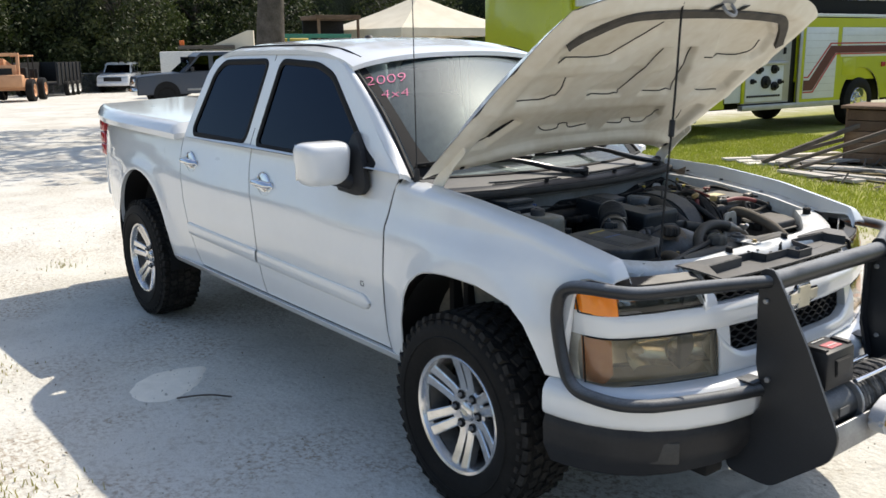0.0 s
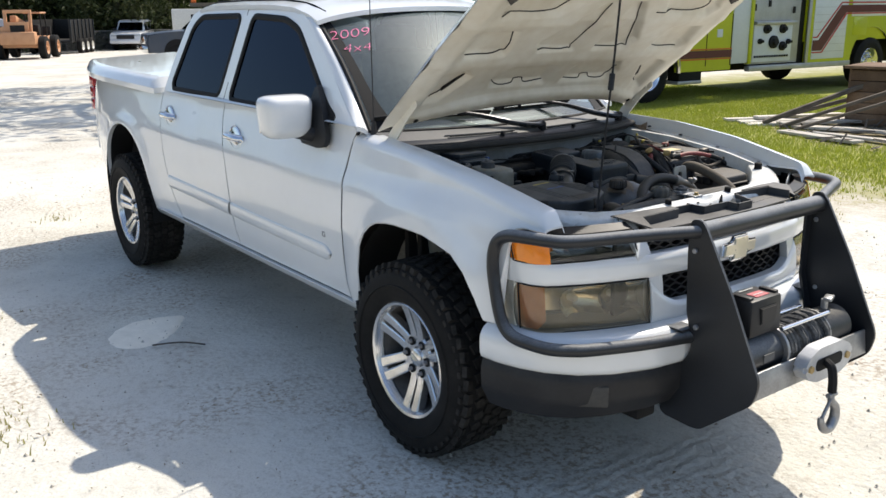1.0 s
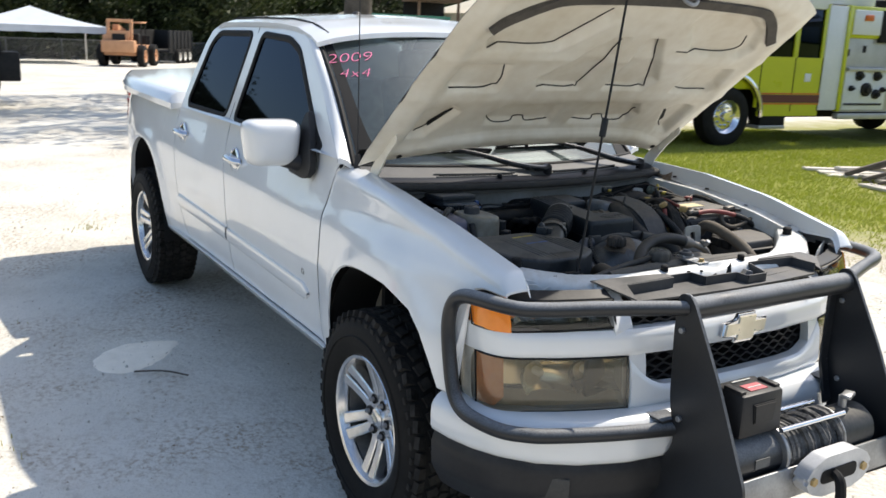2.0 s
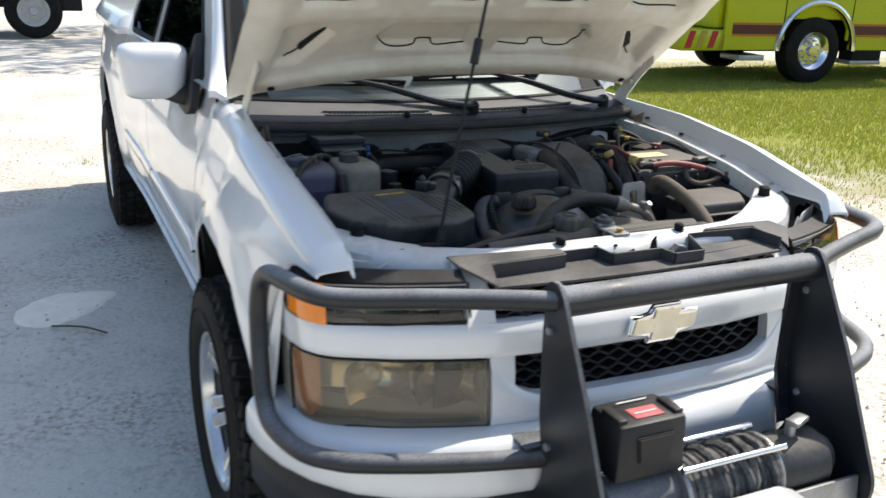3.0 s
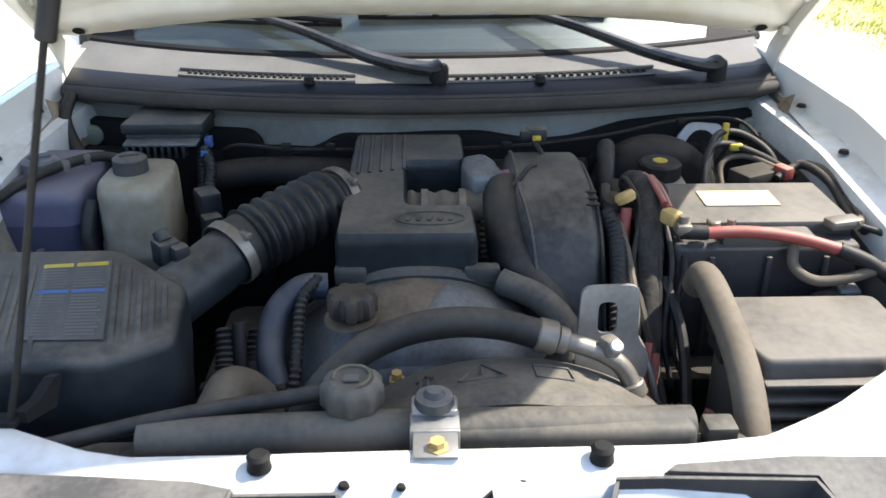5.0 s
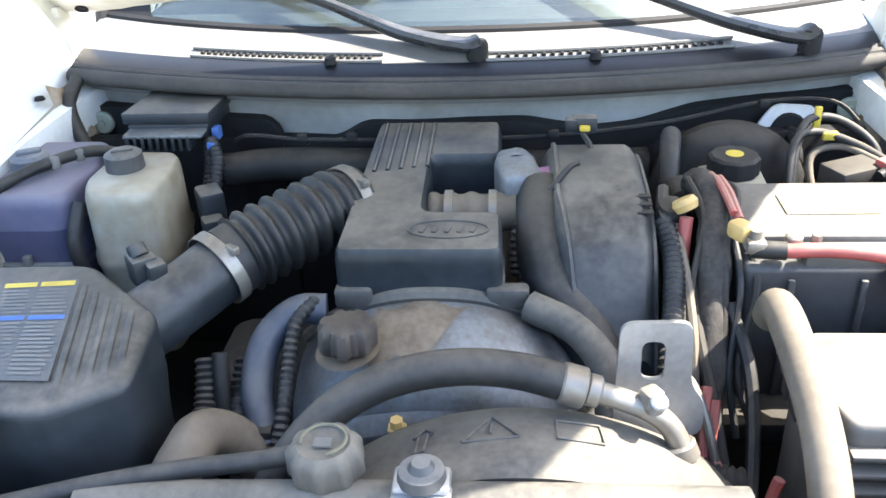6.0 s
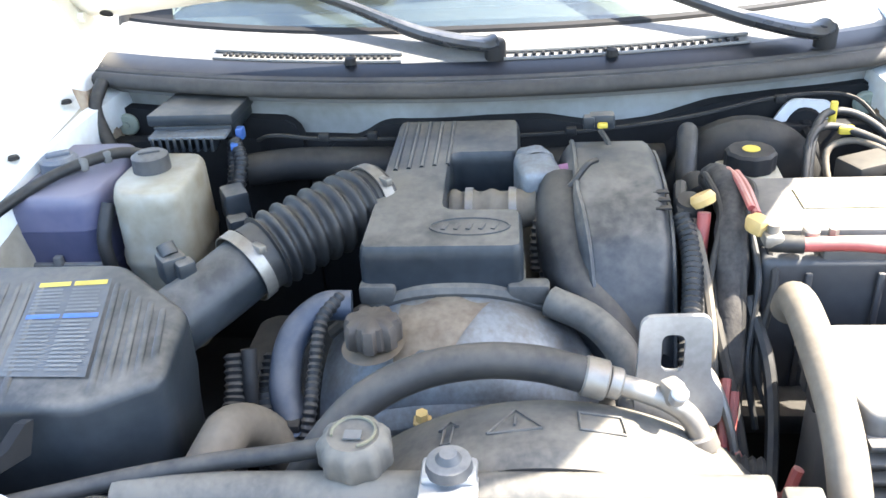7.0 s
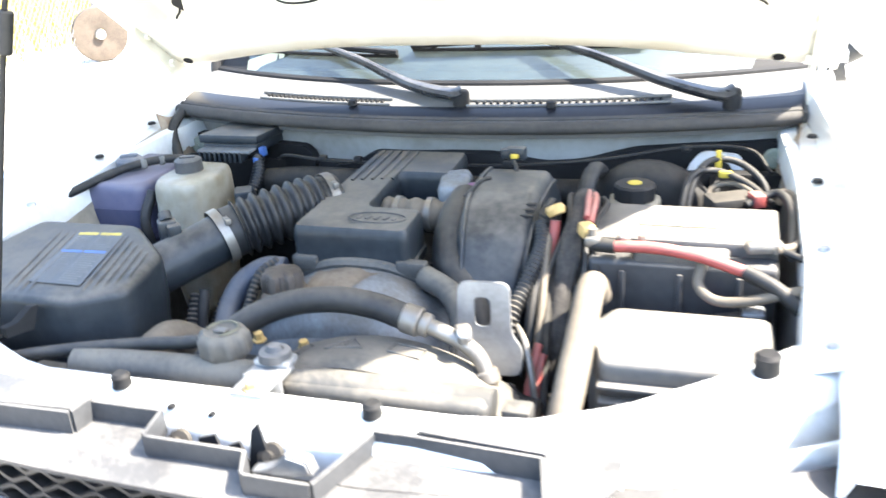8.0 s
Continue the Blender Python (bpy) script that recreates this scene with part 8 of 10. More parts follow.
for k in range(3):
    bm = B()
    box(bm, (0.238, 0.395 + 0.08 * k, 0.93), (0.006, 0.008, 0.16), bevel=0.002)
    part("case_rib", bm, BAT, bat)
bm = B()
box(bm, (0.165, 0.475, 0.83), (0.25, 0.30, 0.03), bevel=0.006)
part("battery_tray", bm, ENGBLK, bat)
bm = B()
tube(bm, [(0.235, 0.385, 1.046), (0.242, 0.44, 1.050), (0.248, 0.50, 1.044), (0.258, 0.56, 1.030)], 0.0085, 10)
rc = part("red_battery_cable", bm, RED, truck, "red battery cable")
bm = B()
tube(bm, [(0.228, 0.348, 1.045), (0.235, 0.385, 1.046)], 0.0105, 10, sub=0)
part("cable_sleeve", bm, HOSE, rc, "black cable sleeve")
bm = B()
tube(bm, [(0.258, 0.56, 1.030), (0.272, 0.60, 1.015), (0.285, 0.635, 0.99)], 0.0105, 10)
part("cable_sleeve", bm, HOSE, rc, "black cable sleeve")
bm = B()
tube(bm, [(0.238, 0.505, 1.030), (0.258, 0.502, 1.005), (0.275, 0.525, 0.992), (0.278, 0.565, 0.995), (0.276, 0.61, 1.008), (0.270, 0.645, 1.015)], 0.0075, 10)
part("ground_cable", bm, TANHOSE, truck, "grey-tan ground cable loop")
bm = B()
box(bm, (0.226, 0.352, 1.050), (0.026, 0.022, 0.016), bevel=0.004)
cyl(bm, (0.226, 0.352, 1.05), (0.226, 0.352, 1.068), 0.007, n=10)
part("battery_terminal", bm, ALUPIPE, bat, "corroded terminal clamp")
bm = B()
cyl(bm, (0.222, 0.395, 1.048), (0.222, 0.395, 1.060), 0.010, n=12, bevel=0.002)
part("battery_bolt", bm, ALUPIPE, bat)
bm = B()
cyl(bm, (0.222, 0.420, 1.046), (0.222, 0.420, 1.060), 0.006, n=6)
part("battery_bolt", bm, ALUPIPE, bat)
bm = B()
box(bm, (0.205, 0.585, 1.046), (0.026, 0.050, 0.014), rot_z(15), bevel=0.004)
part("battery_terminal", bm, ALUPIPE, bat, "corroded terminal clamps")
bm = B()
box(bm, (0.208, 0.340, 1.058), (0.028, 0.022, 0.022), rot_z(30), bevel=0.006)
part("terminal_boot", bm, BRASS, bat, "tan terminal boot")
bm = B()
tube(bm, [(0.05, 0.318, 1.045), (0.09, 0.318, 1.062), (0.13, 0.322, 1.060), (0.18, 0.318, 1.035), (0.23, 0.312, 0.985), (0.28, 0.305, 0.91), (0.30, 0.30, 0.84)], 0.0195, 12, rf=lambda k: 1 + 0.10 * math.sin(k * 40) * math.sin(k * 17))
part("taped_harness", bm, mat("black_cloth_tape", (0.014, 0.013, 0.013), (0.05, 0.045, 0.04), rough=0.9, scale=40, fine=160, bump=0.6), truck, "thick black taped harness")
for k in range(5):
    bm = B()
    o = 0.010 * (k - 2)
    tube(bm, [(0.06, 0.322 + o, 1.055), (0.11, 0.326 + o * 1.4, 1.074 - 0.003 * k), (0.17, 0.326 + o, 1.052), (0.235, 0.322 + o * 1.8, 0.990 + 0.004 * k), (0.285, 0.316 + o, 0.92), (0.32, 0.312 + o * 2.2, 0.85)], 0.0042 + 0.0008 * (k % 3), 8)
    part("harness_strand", bm, HOSE if k % 2 else ENGBLK, truck, "loose dark wire beside the taped harness")
bm = B()
tube(bm, [(0.10, 0.335, 1.075), (0.14, 0.340, 1.072), (0.19, 0.342, 1.062)], 0.0055, 8)
tube(bm, [(0.095, 0.325, 1.078), (0.13, 0.330, 1.080), (0.185, 0.336, 1.068)], 0.0045, 8)
part("positive_lead", bm, RED, truck, "red lead")
for pts in ([(0.33, 0.292, 0.93), (0.37, 0.285, 0.88), (0.42, 0.285, 0.80)], [(0.34, 0.300, 0.92), (0.38, 0.296, 0.87), (0.44, 0.33, 0.86), (0.44, 0.345, 0.90)]):
    bm = B()
    tube(bm, pts, 0.006, 8)
    part("red_wire", bm, RED, truck, "red wire")
bm = B()
outline_loft(bm, rounded([(0.300, 0.395), (0.300, 0.600), (0.375, 0.600), (0.455, 0.545), (0.458, 0.395), (0.42, 0.385), (0.41, 0.372), (0.34, 0.375)], 0.012, 3), [(0.98, 0.80), (0.98, 0.945), (1.0, 0.948)] + rnd_layers(0.95, 0.984, 0.012)[1:])
fb = part("fuse_box", bm, BATLID, truck, "dusty grey fuse box")
for k in range(4):
    bm = B()
    box(bm, (0.462, 0.47, 0.955 - 0.022 * k), (0.02, 0.15, 0.006), bevel=0.002)
    part("fuse_box_louvre", bm, BATLID, fb)
bm = B()
for k, (x, y, sx, sy) in enumerate(((0.345, 0.375, 0.035, 0.018), (0.40, 0.368, 0.030, 0.020), (0.372, 0.366, 0.02, 0.016))):
    box(bm, (x, y, 0.965), (sx, sy, 0.03), bevel=0.003)
part("fuse_box_latch", bm, ENGBLK, fb)
bm = B()
box(bm, (0.285, 0.555, 0.955), (0.045, 0.06, 0.04), rot_z(20), bevel=0.01)
cyl(bm, (0.285, 0.50, 0.945), (0.285, 0.53, 0.955), 0.014, n=12)
rel = part("relay", bm, ENGBLK, truck, "black relay with magenta plug")
bm = B()
box(bm, (0.300, 0.515, 0.962), (0.02, 0.03, 0.016), bevel=0.004)
part("relay_plug", bm, mat("magenta_plug", (0.30, 0.05, 0.18), rough=0.5, scale=20), rel, "magenta plug")
bm = B()
box(bm, (0.27, 0.575, 0.975), (0.03, 0.03, 0.012), bevel=0.004)
part("relay_top", bm, CASTAL, rel)
# bundle of lines beyond the booster
for pts, r, m, lb in (
        ([(-0.02, 0.465, 0.99), (-0.06, 0.475, 1.05), (-0.10, 0.50, 1.075), (-0.11, 0.545, 1.07), (-0.08, 0.585, 1.045), (-0.05, 0.60, 1.0)], 0.006, HOSE, "bent brake line"),
        ([(0.0, 0.455, 0.98), (-0.05, 0.468, 1.055), (-0.085, 0.505, 1.062), (-0.06, 0.56, 1.05), (0.0, 0.60, 1.035)], 0.006, HOSE, ""),
        ([(-0.03, 0.50, 0.98), (-0.07, 0.50, 1.03), (-0.07, 0.54, 1.045), (-0.02, 0.58, 1.04)], 0.005, TANHOSE, ""),
        ([(0.02, 0.56, 1.04), (0.0, 0.605, 1.055), (0.06, 0.625, 1.05), (0.14, 0.625, 1.03), (0.20, 0.622, 1.03)], 0.007, HOSE, "black wire loop"),
        ([(-0.01, 0.575, 1.03), (-0.02, 0.615, 1.05), (0.05, 0.635, 1.055), (0.15, 0.635, 1.035), (0.215, 0.60, 1.045)], 0.006, TANHOSE, ""),
        ([(0.205, 0.61, 1.04), (0.225, 0.645, 1.03), (0.26, 0.648, 1.0)], 0.005, HOSE, "")):
    bm = B()
    tube(bm, pts, r, 10)
    part("brake_line" if r < 0.0065 else "wire_loop", bm, m, truck, lb)
bm = B()
box(bm, (-0.105, 0.512, 1.075), (0.008, 0.010, 0.034), bevel=0.002)
box(bm, (-0.08, 0.525, 1.058), (0.012, 0.022, 0.012), bevel=0.003)
part("yellow_tag", bm, YELLOW, truck, "yellow wire tag")
bm = B()
box(bm, (-0.005, 0.535, 1.030), (0.05, 0.075, 0.035), rot_z(25), bevel=0.006)
ab = part("relay_block", bm, ENGBLK, truck, "small black relay block")
bm = B()
box(bm, (0.017, 0.527, 1.036), (0.004, 0.032, 0.022), rot_z(25), bevel=0.0)
part("relay_label", bm, BLUE, ab, "blue and white label")
bm = B()
box(bm, (0.006, 0.575, 1.045), (0.03, 0.02, 0.022), rot_z(25), bevel=0.004)
part("relay_lead", bm, RED, ab)

# ---- the yard around ----
BARK = mat("oak_bark", (0.055, 0.045, 0.035), (0.13, 0.11, 0.09), rough=0.95, scale=5, fine=30, bump=0.9, depth=0.02)


def leaf_material(name, a, b):
    m = mat(name, a, b, rough=0.6, scale=0.6, fine=6, rvar=0.1, random=0.25)
    nt = m.node_tree
    bs = nt.nodes["Principled BSDF"]
    tr = nt.nodes.new("ShaderNodeBsdfTranslucent")
    tr.inputs[0].default_value = (a[0] * 1.4, a[1] * 1.5, a[2], 1)
    mx = nt.nodes.new("ShaderNodeMixShader")
    mx.inputs[0].default_value = 0.3
    nt.links.new(bs.outputs[0], mx.inputs[1])
    nt.links.new(tr.outputs[0], mx.inputs[2])
    nt.links.new(mx.outputs[0], nt.nodes["Material Output"].inputs["Surface"])
    return m


LEAF = leaf_material("oak_leaves", (0.014, 0.023, 0.006), (0.085, 0.098, 0.027))
LEAF2 = leaf_material("shrub_leaves", (0.015, 0.026, 0.006), (0.080, 0.098, 0.025))
rng = np.random.default_rng(7)


def leaf_mesh(name, centres, per, spread, size, material):
    """Clumps of small folded leaves round many centres."""
    V, F = [], []
    for c, r in centres:
        for _ in range(per):
            d = rng.normal(size=3)
            d /= np.linalg.norm(d)
            p = np.array(c) + d * r * (0.55 + 0.45 * rng.random()) * spread
            a, b = rng.normal(size=3), rng.normal(size=3)
            a /= np.linalg.norm(a)
            b -= a * (a @ b)
            b /= np.linalg.norm(b)
            s = size * (0.6 + 0.8 * rng.random())
            i = len(V)
            V += [p - a * s, p - b * s * 0.45, p + a * s, p + b * s * 0.45]
            F.append((i, i + 1, i + 2, i + 3))
    me = bpy.data.meshes.new(name)
    me.from_pydata([tuple(v) for v in V], [], F)
    me.materials.append(material)
    return me


def make_tree(label, height, crown_r, low, trunk_r, clumps, per, leaf, seed_xy=(0, 0)):
    t = thing("tree", label, "tree")
    bm = B()
    top = Vector((0.3, 0.2, height * 0.62))
    tube(bm, [(0, 0, -0.3), (0.05, 0, height * 0.15), (0.15, 0.1, height * 0.35), top], trunk_r, 10, sub=4, rf=lambda k: 1.25 - 0.7 * k)
    for k in range(9):
        a = 2 * math.pi * k / 9 + rng.random()
        z = height * (0.28 + 0.30 * rng.random())
        tip = Vector((math.cos(a) * crown_r * 0.75, math.sin(a) * crown_r * 0.75, z + height * (0.15 + 0.2 * rng.random())))
        base = Vector((0.12, 0.08, z))
        tube(bm, [base, base.lerp(tip, 0.5) + Vector((0, 0, height * 0.06)), tip], trunk_r * 0.32, 6, sub=3, rf=lambda q: 1 - 0.75 * q)
    part("trunk", bm, BARK, t, "rough brown bark")
    cs = []
    for _ in range(clumps):
        a, r = 2 * math.pi * rng.random(), crown_r * math.sqrt(rng.random())
        f = 1 - (r / crown_r) ** 2
        z = lerp(low + (1 - f) * 0.5, height * (0.55 + 0.45 * f), rng.random())
        cs.append(((r * math.cos(a), r * math.sin(a), z), 0.6 + 0.7 * rng.random()))
    cr = new("crown", leaf_mesh("crown", cs, per, 1.0, leaf, LEAF))
    cr.parent = t
    return t


oak = make_tree("large oak with a thick dark trunk", 11.5, 5.5, 4.6, 0.33, 150, 60, 0.13)
oak.location = (-16.0, 6.7, ground_z(-16, 6.7))
TREES = [make_tree("dense dark green oak at the yard's edge", 11.0, 4.6, 0.9, 0.28, 210, 60, 0.15),
         make_tree("dense dark green oak at the yard's edge", 12.5, 5.2, 0.6, 0.30, 240, 56, 0.16),
         make_tree("broad green oak at the yard's edge", 9.5, 5.0, 0.5, 0.25, 220, 56, 0.15)]
spots = []
for k in range(15):
    spots.append((-62 - 5 * (k % 2), -16 + 6.0 * k))
for k in range(14):
    spots.append((-76 + 3 * (k % 3), -20 + 7.0 * k))
for k in range(10):
    spots.append((-50 + 8.5 * k, 60 + 5 * (k % 2)))
# two unseen rows, added to close the yard and fill the reflections
for k in range(9):
    spots.append((44 + 5 * (k % 2), -34 + 10 * k))
for k in range(10):
    spots.append((-48 + 9.5 * k, -42 - 4 * (k % 2)))
for i, (x, y) in enumerate(spots):
    src = TREES[i % 3]
    m = pose(x + rng.normal() * 1.2, y + rng.normal() * 1.2, ground_z(max(x, -90), y) - 0.1, 0, 0, rng.random() * 360)
    if i < 3:
        src.matrix_basis = m
        tagged(src, group="trees round the yard")
    else:
        copy_thing(src, m)
# undergrowth along the tree line
cs = []
for _ in range(1500):
    x, y = -57 - 5 * rng.random(), -22 + 92 * rng.random()
    h = 5.2 * rng.random() ** 1.2
    cs.append(((x - h * 0.5, y, ground_z(x, y) + 0.2 + h), 0.55 + 0.5 * rng.random()))
for _ in range(500):
    x, y = -48 + 70 * rng.random(), 55 + 4 * rng.random()
    cs.append(((x, y, 0.2 + 4.5 * rng.random()), 0.6 + 0.5 * rng.random()))
ob = new("undergrowth", leaf_mesh("undergrowth", cs, 54, 1.0, 0.14, LEAF2))
tagged(ob, "thick green undergrowth below the trees", "undergrowth", kind="stuff")
# near-black sheet behind the trees: the shade between them, painted
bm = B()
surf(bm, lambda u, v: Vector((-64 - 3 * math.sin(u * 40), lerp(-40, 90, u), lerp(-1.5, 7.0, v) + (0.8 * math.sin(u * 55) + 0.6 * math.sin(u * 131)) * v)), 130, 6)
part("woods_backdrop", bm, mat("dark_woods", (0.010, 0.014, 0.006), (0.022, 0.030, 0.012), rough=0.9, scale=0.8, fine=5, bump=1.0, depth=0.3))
tagged(bpy.data.objects["woods_backdrop"], "near-black sheet painted as the shade deep in the woods", "woods", kind="structure")

# ---- fire engine ----
LIME = mat("lime_yellow_paint", (0.47, 0.50, 0.012), (0.42, 0.45, 0.012), rough=0.3, coat=0.5, scale=1.5, fine=20)
FWHITE = mat("fire_white_paint", (0.66, 0.68, 0.70), (0.58, 0.60, 0.62), rough=0.4, coat=0.3, scale=2, fine=20)
PANEL = mat("brushed_pump_panel", (0.46, 0.46, 0.47), (0.36, 0.36, 0.36), rough=0.4, metal=0.5, scale=4, fine=40)
DARKRED = mat("maroon_stripe", (0.11, 0.022, 0.022), (0.09, 0.02, 0.02), rough=0.4, scale=3)
ORANGE = mat("orange_line", (0.62, 0.14, 0.02), (0.52, 0.11, 0.02), rough=0.4, scale=3)
REDP = mat("red_paint", (0.50, 0.03, 0.03), (0.40, 0.03, 0.03), rough=0.35, scale=3, coat=0.3)
fe = thing("fire_engine", "lime yellow and white fire engine parked on grass", "fire engine")
fe.matrix_basis = Matrix(((0.096, -0.995, 0, -7.66), (0.995, 0.096, 0, 9.5), (0, 0, 1, -0.01), (0, 0, 0, 1)))


def slab(name, x0, x1, z0, z1, m, parent, y0=0.0, y1=0.04, bevel=0.008, label=""):
    bm = B()
    box(bm, ((x0 + x1) / 2, (y0 + y1) / 2, (z0 + z1) / 2), (x1 - x0, abs(y1 - y0), z1 - z0), bevel=bevel)
    return part(name, bm, m, parent, label)


def side_plate(name, pts, m, parent, y=0.0, depth=0.03, label="", bevel=0.0):
    bm = B()
    prism(bm, pts, lambda a, b, h: Vector((a, y - h, b)), depth, bevel)
    return part(name, bm, m, parent, label)


def arch_pts(x0, x1, z0, z1, cx, r, cz=0.51):
    pts = [(x0, z1), (x0, z0)]
    if cx - r > x0:
        pts.append((cx - r, z0))
    pts += [(cx + r * math.cos(a), max(z0, cz + r * math.sin(a))) for a in [math.pi * (1 - k / 16) for k in range(17)] if x0 < cx + r * math.cos(a) < x1]
    if cx + r < x1:
        pts.append((cx + r, z0))
    return pts + [(x1, z0), (x1, z1)]


cab = side_plate("cab", arch_pts(-1.62, 2.02, 0.52, 1.50, 0.0, 0.66), LIME, fe, 0.06, 0.05, "lime yellow crew cab")
slab("cab_body", -1.55, 2.0, 0.95, 2.85, LIME, cab, 0.07, 2.4, 0.05)
slab("cab_windows", -1.2, 1.98, 1.50, 2.30, TINT, cab, 0.045, 0.06, 0.01, "dark cab glass")
slab("cab_glass_back", -1.2, 1.98, 1.50, 2.30, GASKET, cab, 0.055, 0.065, 0.0)
for x in (-0.62, 0.62, 1.37, 2.0):
    slab("cab_pillar", x - 0.05, x + 0.05, 0.66, 2.40, LIME, cab, 0.02, 0.06)
    slab("door_seam", x - 0.008, x + 0.008, 0.60, 1.50, GASKET, cab, 0.005, 0.02, 0.0)
slab("cab_roof_side", -1.55, 2.02, 2.30, 2.85, FWHITE, cab, 0.02, 0.10, 0.03)
slab("cab_nose", -1.78, -1.50, 0.80, 2.6, LIME, cab, 0.12, 2.3, 0.08)
for z0, z1, m in ((0.745, 0.875, DARKRED), (0.885, 0.905, ORANGE), (0.715, 0.735, ORANGE)):
    for a, b in ((-1.5, -0.65), (0.68, 2.02)):
        slab("cab_stripe", a, b, z0, z1, m, cab, -0.002, 0.012, 0.0)
slab("front_bumper", -2.30, -1.50, 0.50, 0.80, LIME, fe, 0.05, 2.45, 0.03)
for k in range(4):
    x = -2.25 + 0.19 * k
    side_plate("bumper_chevron", [(x, 0.54), (x + 0.10, 0.54), (x + 0.17, 0.78), (x + 0.07, 0.78)], REDP if k % 2 == 0 else YELLOW, fe, 0.048, 0.004)
slab("cab_step", -1.30, -0.85, 0.36, 0.44, PANEL, fe, 0.05, 0.5, 0.01)
slab("cab_step", 0.72, 1.32, 0.30, 0.36, PANEL, fe, 0.02, 0.45, 0.01)
slab("step_well", 0.74, 1.30, 0.36, 0.66, GASKET, fe, 0.02, 0.3, 0.01)
slab("door_plate", 1.62, 1.76, 1.10, 1.24, FWHITE, cab, -0.002, 0.02)
bm = B()
tube(bm, [(0.70 * math.cos(a), 0.0, 0.51 + 0.70 * math.sin(a)) for a in [math.pi * (1 - k / 20) for k in range(21)]], 0.045, 8, sub=0)
part("fender_trim", bm, CHROME, fe, "polished fender trim")
# white column, pump panel, dials
slab("white_column", 2.02, 2.50, 0.62, 2.38, FWHITE, fe, 0.0, 0.10)
slab("column_post", 2.45, 2.53, 0.60, 2.40, LIME, fe, -0.03, 0.06)
pp = slab("pump_panel", 2.53, 3.93, 0.58, 2.34, PANEL, fe, 0.06, 0.14, 0.01, "steel pump panel with valves")
slab("panel_cap", 2.53, 3.55, 1.86, 2.40, LIME, fe, 0.02, 0.12, 0.02)
slab("panel_cap_face", 2.62, 3.45, 1.92, 2.34, FWHITE, fe, 0.0, 0.03, 0.02)
slab("crosslay", 3.30, 3.88, 1.80, 2.35, GASKET, fe, -0.01, 0.05, 0.01)
slab("panel_light", 2.86, 3.06, 2.16, 2.26, ORANGE, pp, -0.03, 0.0)
slab("panel_shelf", 2.62, 3.75, 1.30, 1.36, PANEL, pp, -0.03, 0.06)
slab("lower_box", 2.62, 3.70, 0.62, 1.30, FWHITE, pp, 0.03, 0.07)
for x, z, r in ((2.95, 1.22, 0.085), (3.40, 1.22, 0.085), (3.16, 0.98, 0.12), (3.42, 0.90, 0.085), (2.78, 1.0, 0.05), (3.58, 0.98, 0.05)):
    bm = B()
    lathe(bm, [(0.0, 0.10), (r * 0.5, 0.10), (r * 0.55, 0.05), (r, 0.04), (r, 0.0)], (x, 0.03, z), (0, -1, 0), 20)
    part("pump_valve", bm, ENGBLK, pp, "dark valve outlet")
for x, z in ((3.0, 1.62), (3.0, 2.0), (2.60, 1.55), (3.70, 1.5)):
    slab("panel_mark", x, x + 0.05, z, z + 0.12, ENGBLK, pp, 0.035, 0.06, 0.0)
for k in range(14):
    slab("panel_knob", 2.66 + 0.07 * k, 2.70 + 0.07 * k, 0.70, 0.74, ENGBLK, pp, 0.01, 0.04, 0.006)
slab("dark_recess", 3.90, 4.12, 0.55, 2.30, ENGBLK, fe, 0.10, 0.20)
# body with roll-up doors
bd = side_plate("body", arch_pts(4.10, 9.2, 0.55, 2.18, 6.2, 0.70), LIME, fe, 0.05, 0.05, "lime yellow body with white doors")
slab("body_core", 4.12, 9.15, 0.95, 2.16, LIME, bd, 0.06, 2.4, 0.02)
slab("body_post", 4.10, 4.18, 0.55, 2.18, PANEL, bd, -0.01, 0.05)
for a, b, z0, z1 in ((4.27, 5.28, 0.62, 2.0), (5.42, 7.05, 1.42, 2.0), (7.2, 8.9, 0.62, 2.0)):
    d = slab("roll_door", a, b, z0, z1, FWHITE, bd, -0.012, 0.04, 0.01, "white roll-up door")
    for z in np.arange(z0 + 0.14, z1 - 0.05, 0.14):
        slab("door_slat_gap", a + 0.02, b - 0.02, z, z + 0.006, PANEL, d, -0.015, 0.0, 0.0)
side_plate("maroon_stripe", [(4.27, 0.78), (4.55, 0.78), (5.22, 1.50), (9.0, 1.50), (9.0, 1.64), (5.06, 1.64), (4.44, 0.98), (4.27, 0.98)], DARKRED, bd, -0.0125, 0.004, "maroon reflective stripe")
for off in (-0.045, 0.245):
    side_plate("stripe_edge", [(4.27, 0.78 + off), (4.55 - off * 0.6, 0.78 + off), (5.22 - off * 0.6, 1.50 + off * 0.72), (9.0, 1.50 + off * 0.72), (9.0, 1.525 + off * 0.72), (5.20 - off * 0.6, 1.525 + off * 0.72), (4.53 - off * 0.6, 0.805 + off), (4.27, 0.805 + off)], REDP, bd, -0.0125, 0.005)
slab("side_rail", 2.5, 5.5, 0.46, 0.56, PANEL, fe, -0.02, 0.10, 0.01)
slab("marker_lamp", 6.85, 6.98, 1.20, 1.30, REDLENS, bd, -0.03, 0.05)
slab("hatch", 5.50, 5.95, 1.05, 1.40, LIME, bd, -0.008, 0.05)
slab("hose_bed_rail", 4.15, 9.1, 2.20, 2.26, FWHITE, fe, 0.0, 0.12)
slab("hose_bed", 3.6, 9.1, 2.26, 2.55, GASKET, fe, 0.15, 2.3, 0.02)
slab("ladder_rail", 3.4, 9.1, 2.56, 2.64, PANEL, fe, 0.10, 0.18)
